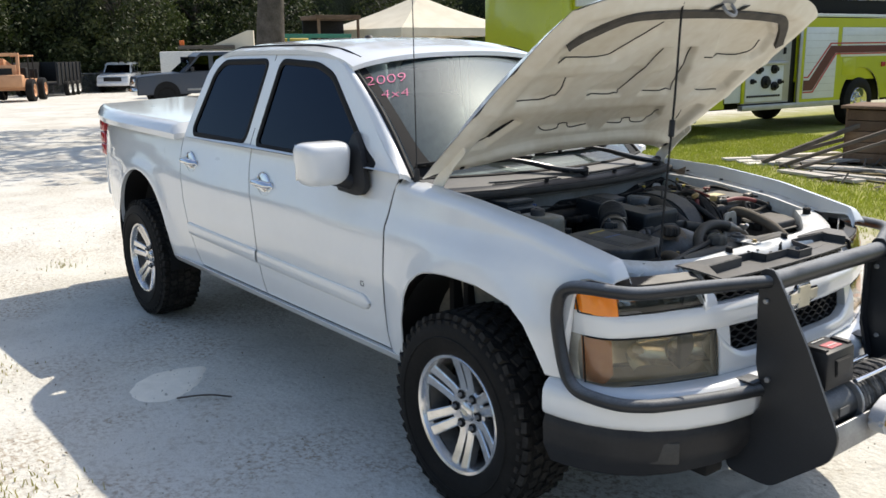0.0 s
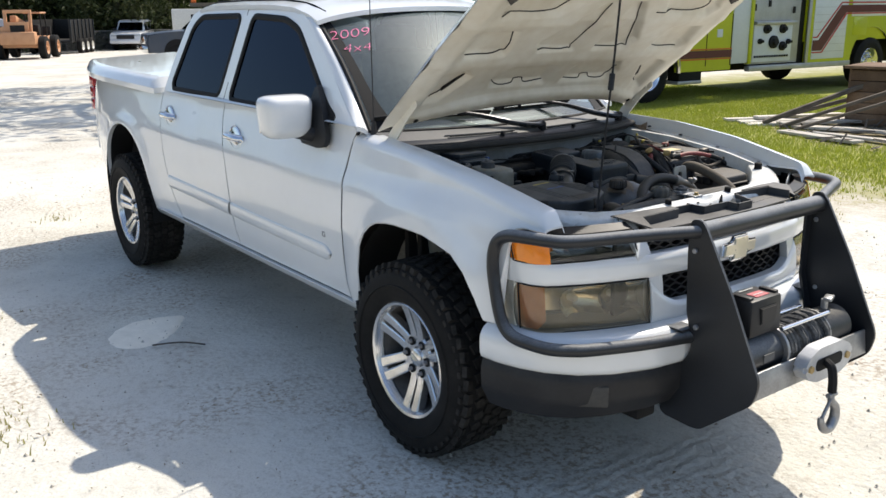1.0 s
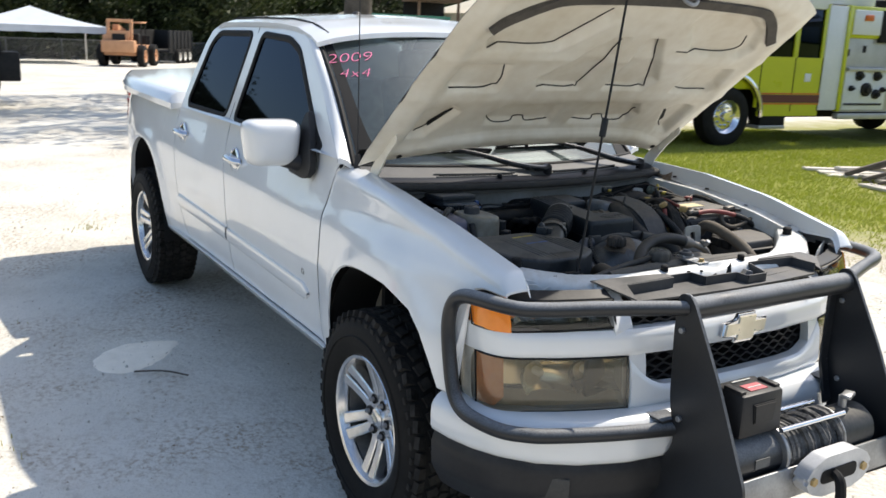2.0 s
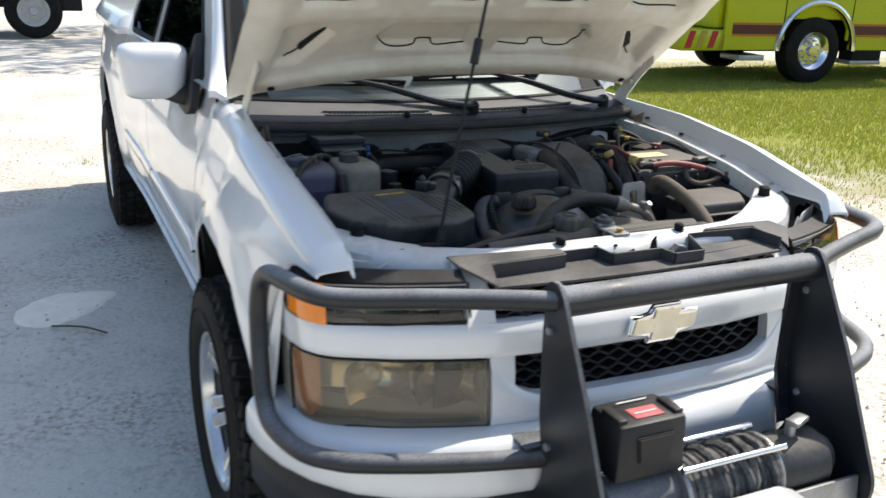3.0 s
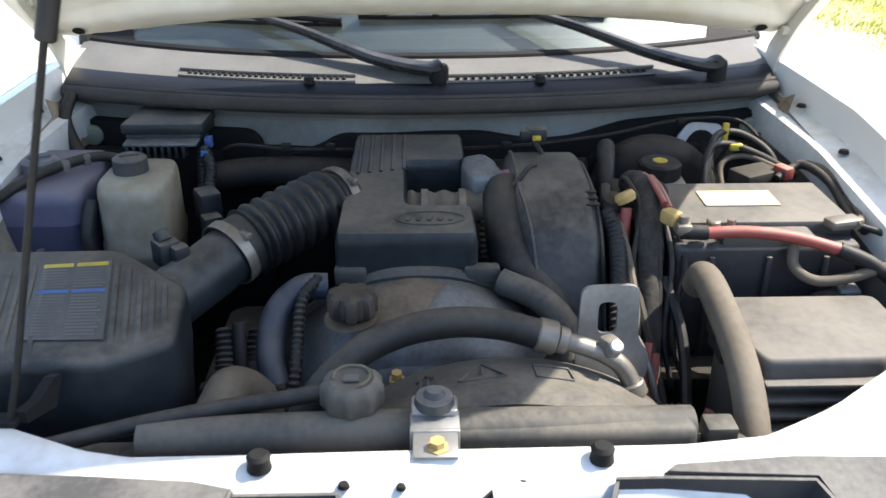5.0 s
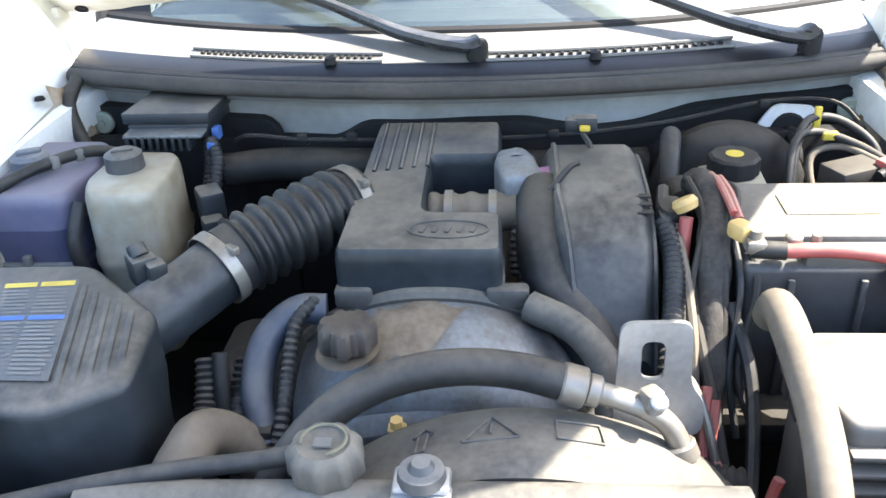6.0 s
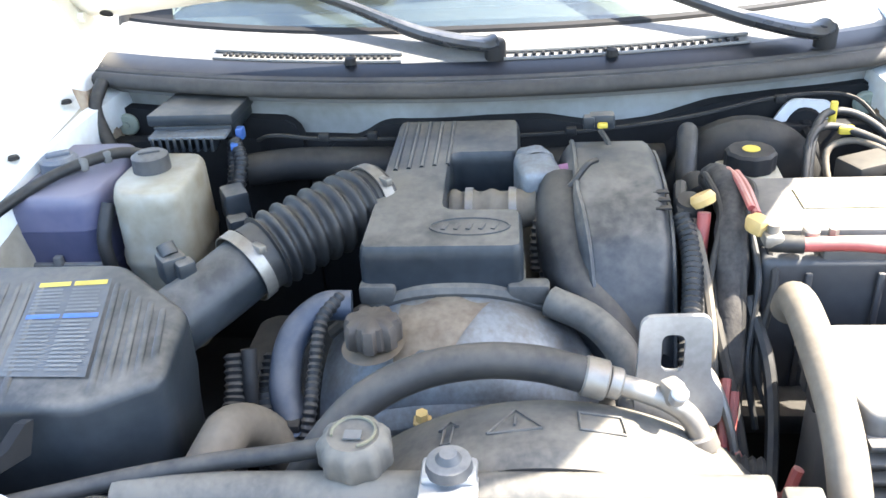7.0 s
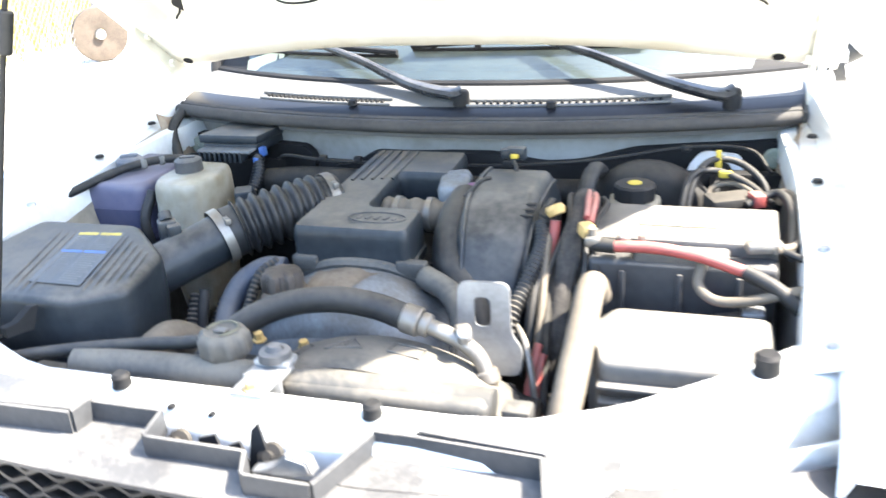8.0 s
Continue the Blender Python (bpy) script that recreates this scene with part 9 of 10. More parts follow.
slab("upper_deck", -0.2, 3.2, 2.4, 2.7, FWHITE, fe, 0.10, 2.3, 0.03)
bm = B()
tube(bm, [(6.2 + 0.72 * math.cos(a), 0.04, 0.51 + 0.72 * math.sin(a)) for a in [math.pi * (1 - k / 20) for k in range(21)]], 0.035, 8, sub=0)
part("fender_trim", bm, CHROME, fe, "polished fender trim")
slab("engine_chassis", -1.6, 9.0, 0.45, 0.98, GASKET, fe, 0.5, 2.2, 0.02)


def big_wheel(parent, m, r=0.5, w=0.28, rim=CHROME, name="wheel"):
    bm = B()
    lathe(bm, [(r * 0.56, -w / 2), (r * 0.60, -w / 2 - 0.01), (r * 0.85, -w / 2 - 0.015), (r * 0.97, -w / 2 + 0.02), (r, 0), (r * 0.97, w / 2 - 0.02), (r * 0.6, w / 2)], (0, 0, 0), (0, 1, 0), 40)
    t = part(name, bm, RUBBER, parent, "black rubber tyre")
    t.matrix_basis = m
    bm = B()
    lathe(bm, [(0.0, -w / 2 + 0.0), (r * 0.14, -w / 2), (r * 0.17, -w / 2 + 0.06), (r * 0.40, -w / 2 + 0.07), (r * 0.47, -w / 2 + 0.02), (r * 0.55, -w / 2 - 0.005), (r * 0.58, -w / 2 + 0.01)], (0, 0, 0), (0, 1, 0), 36)
    for k in range(10):
        a = 2 * math.pi * k / 10
        cyl(bm, (r * 0.30 * math.cos(a), -w / 2 + 0.07, r * 0.30 * math.sin(a)), (r * 0.30 * math.cos(a), -w / 2 + 0.03, r * 0.30 * math.sin(a)), r * 0.035, n=6)
    part("rim", bm, rim, t, "bright wheel rim")
    return t


for x, y, turn in ((0.0, 0.16, 0), (6.2, 0.16, 0), (0.0, 2.3, 180), (6.2, 2.3, 180)):
    big_wheel(fe, pose(x, y, 0.505, 0, 0, turn))


# ---- canopy tents ----
CANVAS = mat("cream_canvas", (0.66, 0.60, 0.47), (0.56, 0.50, 0.38), rough=0.85, scale=1.5, fine=20, bump=0.2)


def tent(at, half, eave, apex, label, m):
    t = thing("canopy_tent", label, "tent", at)
    bm = B()
    c = [(-half, -half), (half, -half), (half, half), (-half, half)]
    for k in range(4):
        a, b = c[k], c[(k + 1) % 4]

        def fn(u, v):
            x, y = lerp(a[0], b[0], u), lerp(a[1], b[1], u)
            return Vector((x * (1 - v), y * (1 - v), lerp(eave, apex, v) - 0.10 * math.sin(math.pi * v)))
        surf(bm, fn, 8, 8)
        surf(bm, lambda u, v: Vector((lerp(a[0], b[0], u), lerp(a[1], b[1], u), eave - 0.32 * v - 0.03 * abs(math.sin(u * 16)) * v)), 32, 2)
    part("canopy", bm, m, t, "peaked canvas canopy")
    for x, y in c:
        bm = B()
        cyl(bm, (x * 0.98, y * 0.98, 0), (x * 0.98, y * 0.98, eave), 0.04, n=10)
        part("tent_pole", bm, WHITEPL, t)


tent((-31.0, 21.9, ground_z(-31, 21)), 3.2, 2.85, 4.35, "cream canvas canopy tent with a peaked roof", CANVAS)
tent((-50.0, 3.9, ground_z(-50, 4)), 3.3, 1.95, 2.9, "pale canopy tent at the yard's far side", mat("pale_blue_canvas", (0.52, 0.56, 0.60), (0.45, 0.48, 0.52), rough=0.8, scale=1.5))


# ---- far vehicles ----
def pickup_far(at, heading, paint, label, scale=1.0, cap=True):
    t = thing("parked_pickup" if not cap else "parked_suv", label, "pickup truck" if not cap else "suv")
    t.matrix_basis = pose(*at, 0, 0, heading) @ Matrix.Scale(scale, 4)
    bm = B()
    low = [(2.70, 0.45), (2.75, 0.80), (2.68, 1.08), (2.0, 1.16), (1.25, 1.20), (0.55, 1.24), (-2.75, 1.24), (-2.80, 0.50)]
    prism(bm, low, lambda a, b, h: Vector((a, -0.98 + h, b)), 1.96, bevel=0.05)
    body = part("body", bm, paint, t)
    bm = B()
    end = -2.7 if cap else -1.35
    up = [(1.25, 1.20), (0.55, 1.80), (0.40, 1.90), (end + 0.25, 1.92), (end, 1.22)]
    prism(bm, up, lambda a, b, h: Vector((a, -0.88 + h, b)), 1.76, bevel=0.08)
    cabin = part("cabin", bm, paint, t)
    for s in (-1, 1):
        xs = (0.95, 0.10, -0.75, -1.25) if not cap else (0.95, 0.10, -0.95, -2.4)
        for a, b in zip(xs, xs[1:]):
            bm = B()
            prism(bm, rounded([(a - 0.08 if a < 0.9 else a, 1.27), (a - 0.08 if a < 0.9 else 0.48, 1.78), (b + 0.08, 1.80), (b + 0.08, 1.27)], 0.05), lambda p, q, h, s=s: Vector((p, s * (0.885 + h), q)), 0.012)
            part("side_glass", bm, TINT, cabin, "dark side glass")
            bm = B()
            box(bm, ((a + b) / 2, s * 0.865, 1.52), (abs(a - b) - 0.18, 0.02, 0.46), bevel=0.0)
            part("glass_backing", bm, GASKET, cabin)
        for x in (1.72, -1.85):
            big_wheel(t, pose(x, s * 0.86, 0.39, 0, 0, 0 if s < 0 else 180), 0.39, 0.24, ALLOY)
            bm = B()
            lathe(bm, [(0.0, 0.0), (0.46, 0.0), (0.46, 0.02), (0.0, 0.02)], (x, s * 0.972, 0.46), (0, s, 0), 28)
            part("wheel_arch", bm, GASKET, body)
        bm = B()
        box(bm, (2.66, s * 0.74, 0.92), (0.12, 0.36, 0.18), bevel=0.03)
        part("head_lamp", bm, LENSDARK, body)
        bm = B()
        box(bm, (0.80, s * 1.06, 1.32), (0.10, 0.22, 0.16), bevel=0.03)
        part("door_mirror", bm, BLACK, cabin)
        bm = B()
        box(bm, (-0.15, s * 0.985, 0.62), (2.3, 0.02, 0.08), bevel=0.005)
        part("door_moulding", bm, paint if cap else STEEL, body)
    bm = B()
    prism(bm, [(-0.80, 1.24), (0.80, 1.24), (0.72, 1.76), (-0.72, 1.76)], lambda a, b, h: Vector((1.23 - (b - 1.22) * 1.17 + 0.02 + h, a, b)), 0.015)
    part("windshield", bm, TINT, cabin, "dark windshield")
    bm = B()
    box(bm, (2.74, 0, 0.88), (0.05, 1.10, 0.26), bevel=0.01)
    part("grille", bm, CHROME if not cap else BLACK, body)
    bm = B()
    box(bm, (2.80, 0, 0.58), (0.16, 1.95, 0.22), bevel=0.04)
    part("bumper", bm, CHROME if not cap else paint, body)
    return t


pickup_far((-30.0, 11.3, ground_z(-30, 11)), 258, mat("dark_blue_paint", (0.035, 0.052, 0.085), (0.05, 0.06, 0.08), rough=0.35, coat=0.25, scale=2), "dark blue and grey crew cab pickup truck", 1.02, cap=False)
pickup_far((-57.3, 17.0, ground_z(-57, 15)), 330, mat("suv_white_paint", (0.72, 0.73, 0.74), (0.66, 0.67, 0.68), rough=0.3, coat=0.5, scale=2), "white suv parked before the woods", 0.98)

# orange telehandler
RUST = mat("faded_orange_paint", (0.60, 0.32, 0.17), (0.48, 0.24, 0.12), rough=0.6, scale=3, fine=30)
tl = thing("telehandler", "faded orange telehandler with a cage cab", "telehandler")
tl.matrix_basis = pose(-45.0, 7.8, ground_z(-45, 8), 0, 0, 153)
slab("chassis", -1.5, 1.5, 0.55, 1.05, RUST, tl, -0.8, 0.8, 0.06)
slab("engine_cover", -1.6, -0.2, 1.05, 1.55, RUST, tl, 0.05, 0.8, 0.08)
slab("counterweight", -1.9, -1.4, 0.7, 1.3, RUST, tl, -0.8, 0.8, 0.08)
for x in (-0.4, 0.55):
    for y in (-0.75, -0.05):
        bm = B()
        cyl(bm, (x, y, 1.05), (x * 0.9, y, 2.15), 0.035, n=8)
        part("cab_post", bm, ENGBLK, tl)
slab("cab_roof", -0.5, 0.6, 2.12, 2.20, RUST, tl, -0.8, 0.0, 0.02)
for y in (-0.55, 0.55):
    bm = B()
    box(bm, (-1.45, y, 1.55), (0.14, 0.14, 1.5), rot_y(8), bevel=0.02)
    part("mast_post", bm, RUST, tl, "orange mast post")
slab("mast_crossbar", -1.45, -1.30, 2.15, 2.30, RUST, tl, -0.62, 0.62, 0.02)
slab("rear_plate", -1.62, -1.52, 1.1, 1.75, RUST, tl, -0.5, 0.5, 0.02)
slab("radiator_grille", -1.65, -1.60, 1.2, 1.6, ENGBLK, tl, -0.32, 0.32, 0.01)
slab("seat", -0.3, 0.2, 1.1, 1.6, ENGBLK, tl, -0.6, -0.2, 0.05)
bm = B()
box(bm, (0.6, 0.3, 1.55), (3.4, 0.28, 0.30), rot_y(12), bevel=0.02)
part("boom", bm, RUST, tl, "orange boom")
slab("fork_frame", 1.9, 2.05, 0.5, 1.5, ENGBLK, tl, -0.6, 0.7, 0.02)
for x, r in ((1.05, 0.55), (-1.05, 0.55)):
    for y, turn in ((-0.95, 0), (0.95, 180)):
        big_wheel(tl, pose(x, y, r, 0, 0, turn), r, 0.34, RUST)
# dump trailer
dt = thing("dump_trailer", "black steel dump trailer with open top", "trailer")
dt.matrix_basis = pose(-53.5, 11.5, ground_z(-53.5, 11.6), 0, 0, 148) @ Matrix.Scale(1.2, 4)
slab("trailer_floor", -1.9, 1.9, 0.55, 0.65, ENGBLK, dt, -1.0, 1.0)
for y in (-1.0, 0.96):
    slab("trailer_side", -1.9, 1.9, 0.65, 1.6, ENGBLK, dt, y, y + 0.05, 0.01)
    for k in range(7):
        slab("side_rib", -1.85 + 0.6 * k, -1.77 + 0.6 * k, 0.6, 1.6, ENGPL, dt, y - 0.05 if y < 0 else y + 0.05, y if y < 0 else y + 0.1, 0.01)
slab("trailer_front", 1.85, 1.9, 0.65, 1.6, ENGBLK, dt, -1.0, 1.0)
for x in (-0.8, 0.0, 0.8):
    for y, turn in ((-1.1, 0), (1.1, 180)):
        big_wheel(dt, pose(x, y, 0.36, 0, 0, turn), 0.36, 0.22, WHITEPL)
# chain link fence far behind
FENCE = mat("galvanised_wire", (0.22, 0.22, 0.22), (0.14, 0.14, 0.14), rough=0.5, metal=0.4, scale=10)


def chain_fence(p, q, height, pitch, label, wire=0.004, gz=0.0):
    f = thing("chain_link_fence", label, "fence")
    p, q = Vector(p), Vector(q)
    d = (q - p)
    L = d.length
    d.normalize()
    n = max(2, int(L / 3.0))
    for k in range(n + 1):
        bm = B()
        o = p + d * (L * k / n)
        cyl(bm, o + Vector((0, 0, -0.1)), o + Vector((0, 0, height + 0.05)), 0.03, n=8)
        part("fence_post", bm, FENCE, f)
    bm = B()
    cyl(bm, p + Vector((0, 0, height)), q + Vector((0, 0, height)), 0.02, n=8)
    part("top_rail", bm, FENCE, f)
    V, F = [], []
    for s in (-1, 1):
        k = -height
        while k < L + height:
            a0, a1 = (k, k + height) if s > 0 else (k + height, k)
            t0, t1 = max(0, min(L, a0)), max(0, min(L, a1))
            if abs(a1 - a0) > 1e-6 and t0 != t1:
                z0 = height * (t0 - a0) / (a1 - a0)
                z1 = height * (t1 - a0) / (a1 - a0)
                A, Bq = p + d * t0 + Vector((0, 0, z0)), p + d * t1 + Vector((0, 0, z1))
                e = (Bq - A).normalized()
                w = Vector((d.y, -d.x, 0))
                c = e.cross(w)
                i = len(V)
                for base in (A, Bq):
                    for g in range(3):
                        an = 2 * math.pi * g / 3
                        V.append(tuple(base + (w * math.cos(an) + c * math.sin(an)) * wire))
                F += [(i, i + 1, i + 4, i + 3), (i + 1, i + 2, i + 5, i + 4), (i + 2, i, i + 3, i + 5)]
            k += pitch
    me = bpy.data.meshes.new("fence_mesh")
    me.from_pydata(V, [], F)
    me.materials.append(FENCE)
    o = new("fence_mesh", me)
    o.parent = f
    tagged(o, label="woven wire mesh", kind="stuff")
    return f


chain_fence((-56.5, -6, ground_z(-56, 0)), (-56.5, 34, ground_z(-56, 0)), 1.2, 0.16, "grey chain link fence before the woods", 0.012)
chain_fence((-1.0, -5.45, 0), (-13.0, -7.3, 0), 1.5, 0.085, "chain link fence beside the drive", 0.0025)
# old wheel leaning on the near fence, and a red can
ow = thing("cable_reel", "old brown cable reel leaning on the fence", "cable reel")
ow.matrix_basis = pose(-6.75, -6.16, 0.292, 0, 0, 0) @ Matrix.Rotation(radians(48), 4, "Z")
bm = B()
lathe(bm, [(0.06, -0.03), (0.13, -0.05), (0.22, -0.06), (0.285, -0.05), (0.298, 0.0), (0.285, 0.05), (0.20, 0.06), (0.06, 0.03)], (0, 0, 0), (1, 0, 0), 36, close=True)
part("reel_flange", bm, mat("rusty_brown_steel", (0.055, 0.042, 0.032), (0.09, 0.072, 0.055), rough=0.8, scale=10, bump=0.3), ow)
bm = B()
cyl(bm, (-0.05, 0, 0), (0.08, 0, 0), 0.055, n=14, bevel=0.005)
part("hub", bm, STEEL, ow)
can = thing("fuel_can", "small red fuel can on the sand", "fuel can", (-6.9, -5.35, 0))
bm = B()
box(bm, (0, 0, 0.13), (0.34, 0.20, 0.25), bevel=0.04, seg=3)
cyl(bm, (0.08, 0, 0.25), (0.14, 0, 0.32), 0.025, n=10)
part("can_body", bm, REDP, can)

# black flatbed truck under the oak's shade
fl = thing("flatbed_truck", "black flatbed truck chassis with pale steel wheels", "truck")
fl.matrix_basis = Matrix(((0, -1, 0, -16.2), (1, 0, 0, -1.0), (0, 0, 1, ground_z(-16, -1)), (0, 0, 0, 1)))
slab("frame_rail", -5.0, 0.75, 0.55, 0.95, ENGBLK, fl, 0.25, 2.0, 0.02)
slab("flat_deck", -5.2, 0.55, 1.05, 1.25, ENGBLK, fl, 0.0, 2.3, 0.02)
slab("mud_guard", 0.45, 0.85, 0.50, 1.05, ENGBLK, fl, 0.1, 0.5, 0.03)
for x in (0.0, -4.0):
    for y, turn in ((0.15, 0), (2.1, 180)):
        big_wheel(fl, pose(x, y, 0.5, 0, 0, turn), 0.5, 0.28, mat("pale_rim", (0.55, 0.54, 0.50), (0.42, 0.41, 0.38), rough=0.5, scale=10) if x == 0 and y < 1 else WHITEPL)

# utility truck with boom, green trailer rails, shed, ambulance, long metal building
ut = thing("utility_truck", "white utility truck with a beige boom", "utility truck")
ut.matrix_basis = pose(-40.3, 16.5, ground_z(-40, 16), 0, 0, 62) @ Matrix.Scale(1.15, 4)
slab("utility_body", -2.5, 1.5, 0.6, 1.9, WHITEPL, ut, -1.0, 1.0, 0.05)
side_plate("sloped_hatch", [(-0.9, 1.9), (1.4, 1.9), (1.4, 2.75), (1.15, 2.75)], CANVAS, ut, 0.6, 1.2, "cream sloping canopy")
slab("boom_arm", -1.75, 0.6, 1.98, 2.14, TANHOSE, ut, -0.75, -0.5, 0.02)
slab("beacon", -1.7, -1.5, 2.14, 2.36, ORANGE, ut, -0.7, -0.55, 0.04, "orange beacon")
for x in (-1.7, 1.0):
    for y, turn in ((-0.9, 0), (0.9, 180)):
        big_wheel(ut, pose(x, y, 0.4, 0, 0, turn), 0.4, 0.24, WHITEPL)
GREEN = mat("green_steel", (0.03, 0.20, 0.12), (0.03, 0.15, 0.10), rough=0.5, scale=5)
gt = thing("green_trailer", "green steel rack trailer", "trailer")
gt.matrix_basis = pose(-30.3, 15.4, ground_z(-30, 15), 0, 0, 88)
slab("trailer_deck", -1.9, 1.9, 0.6, 0.75, GREEN, gt, -0.9, 0.9)
for z in (1.5, 2.45):
    slab("rack_rail", -1.9, 1.9, z, z + 0.16, GREEN, gt, -0.9, -0.8)
for k in range(5):
    slab("rack_post", -1.9 + 0.93 * k, -1.82 + 0.93 * k, 0.7, 2.5, GREEN, gt, -0.9, -0.82)
slab("yellow_tank", -1.0, 0.3, 1.9, 2.45, YELLOW, gt, -0.5, 0.5, 0.1)
for y, turn in ((-0.95, 0), (0.95, 180)):
    big_wheel(gt, pose(0, y, 0.36, 0, 0, turn), 0.36, 0.22, WHITEPL)
sh = thing("open_shed", "dark weathered wooden shed", "shed")
sh.matrix_basis = pose(-31.5, 17.6, ground_z(-31, 17), 0, 0, 80)
WOOD = mat("weathered_wood", (0.12, 0.07, 0.04), (0.20, 0.13, 0.08), rough=0.9, scale=4, fine=40, bump=0.6, depth=0.004, random=0.3)
slab("shed_roof", -1.0, 1.0, 3.25, 3.42, WOOD, sh, -1.0, 1.0, 0.02)
slab("shed_back", -0.95, 0.95, 0, 3.25, ENGBLK, sh, 0.9, 0.98, 0.01)
for x in (-0.92, 0.84):
    slab("shed_post", x, x + 0.1, 0, 3.25, WOOD, sh, -0.95, -0.85)
am = thing("box_ambulance", "white box ambulance with a red beacon", "ambulance")
am.matrix_basis = pose(-30.0, 29.0, ground_z(-30, 28), 0, 0, 85)
slab("ambulance_box", -2.2, 1.6, 0.6, 2.75, FWHITE, am, -1.1, 1.1, 0.05)
slab("ambulance_cab", -3.9, -2.2, 0.55, 1.95, FWHITE, am, -0.95, 0.95, 0.12)
slab("beacon", -1.9, -1.3, 2.78, 2.98, REDLENS, am, -0.9, 0.9, 0.04, "red beacon bar")
slab("box_window", -1.2, -0.4, 1.9, 2.3, TINT, am, -1.11, -1.09, 0.0)
for x in (-2.9, 0.8):
    for y, turn in ((-0.95, 0), (0.95, 180)):
        big_wheel(am, pose(x, y, 0.4, 0, 0, turn), 0.4, 0.24, ALLOY)
SIDING = mat("beige_metal_siding", (0.55, 0.50, 0.40), (0.48, 0.43, 0.34), rough=0.6, scale=1.5, fine=20)
hall = thing("metal_building", "long beige corrugated metal building", "building")
bm = B()
surf(bm, lambda u, v: Vector((lerp(-30, 14, u) + 0, 33 + 0.04 * (1 if int(round(u * 440)) % 4 < 2 else 0), lerp(0, 5.2, v))), 440, 2)
part("siding", bm, SIDING, hall, "beige corrugated siding")
bm = B()
prism(bm, [(32.7, 5.15), (40, 7.2), (40, 7.3), (32.7, 5.28)], lambda a, b, h: Vector((-30.3 + h, a, b)), 44.6)
part("roof", bm, FWHITE, hall, "pale metal roof")
bm = B()
box(bm, (-30, 36.5, 2.6), (0.1, 7.0, 5.2), bevel=0.0)
part("end_wall", bm, SIDING, hall)
for x in (-20, -8, 4):
    slab("sliding_door", x, x + 4, 0, 4.0, FWHITE, hall, 32.9, 32.99, 0.01)

# ---- timber heap on the grass ----
bx = thing("wooden_crate", "brown wooden crate among old boards", "crate")
bx.matrix_basis = pose(-3.55, 10.05, 0, 0, 0, 12)
for k in range(5):
    slab("crate_board", -0.62, 0.62, 0.02 + 0.15 * k, 0.16 + 0.15 * k, WOOD, bx, -0.42, -0.39, 0.004)
    slab("crate_board", -0.62, 0.62, 0.02 + 0.15 * k, 0.16 + 0.15 * k, WOOD, bx, 0.39, 0.42, 0.004)
for x in (-0.64, 0.61):
    slab("crate_end", x, x + 0.03, 0.0, 0.78, WOOD, bx, -0.42, 0.42, 0.004)
slab("crate_lid", -0.70, 0.70, 0.78, 0.82, WOOD, bx, -0.48, 0.48, 0.006)
PALE = mat("grey_old_board", (0.46, 0.42, 0.36), (0.60, 0.56, 0.49), rough=0.9, scale=4, fine=50, bump=0.6, depth=0.004, random=0.25)
for i, (x, y, ang, l, z) in enumerate(((-4.95, 9.25, 62, 1.7, 0.03), (-4.65, 9.15, 55, 1.6, 0.035), (-4.45, 9.0, 50, 1.5, 0.03), (-4.75, 9.45, 70, 1.5, 0.07), (-4.15, 9.1, 66, 1.4, 0.06), (-3.55, 7.95, -14, 1.25, 0.03), (-3.2, 8.2, -8, 1.4, 0.03), (-3.0, 8.9, 30, 1.3, 0.04), (-3.9, 8.75, 15, 0.9, 0.03), (-2.6, 8.6, -20, 1.1, 0.03))):
    bd2 = thing("old_board", "grey weathered board lying on the grass", "board", group="boards of the timber heap")
    bd2.matrix_basis = pose(x, y, z, rng.normal() * 2, rng.normal() * 1.5, ang)
    bm = B()
    box(bm, (0, 0, 0), (l, 0.14 + 0.03 * (i % 3), 0.035), bevel=0.003, seg=1)
    part("plank", bm, PALE, bd2)
for i, (a, b, r) in enumerate((((-4.75, 8.55, 0.04), (-2.6, 11.2, 1.35), 0.045), ((-4.35, 8.35, 0.04), (-2.5, 10.3, 0.98), 0.035), ((-4.05, 8.2, 0.04), (-2.2, 9.5, 0.85), 0.030), ((-4.9, 9.1, 0.05), (-2.4, 10.9, 1.0), 0.04))):
    pl2 = thing("leaning_pole", "dark weathered pole leaning on the crate", "pole", group="poles of the timber heap")
    bm = B()
    A, C = Vector(a), Vector(b)
    q = (C - A).to_track_quat("X", "Z").to_matrix()
    box(bm, (A + C) / 2, ((C - A).length, r * 1.7, r * 1.3), q, bevel=0.006)
    part("pole", bm, mat("dark_pole_wood", (0.09, 0.072, 0.055), (0.17, 0.14, 0.11), rough=0.9, scale=5, bump=0.4) if i == 0 else bpy.data.materials["dark_pole_wood"], pl2)

V, F = [], []
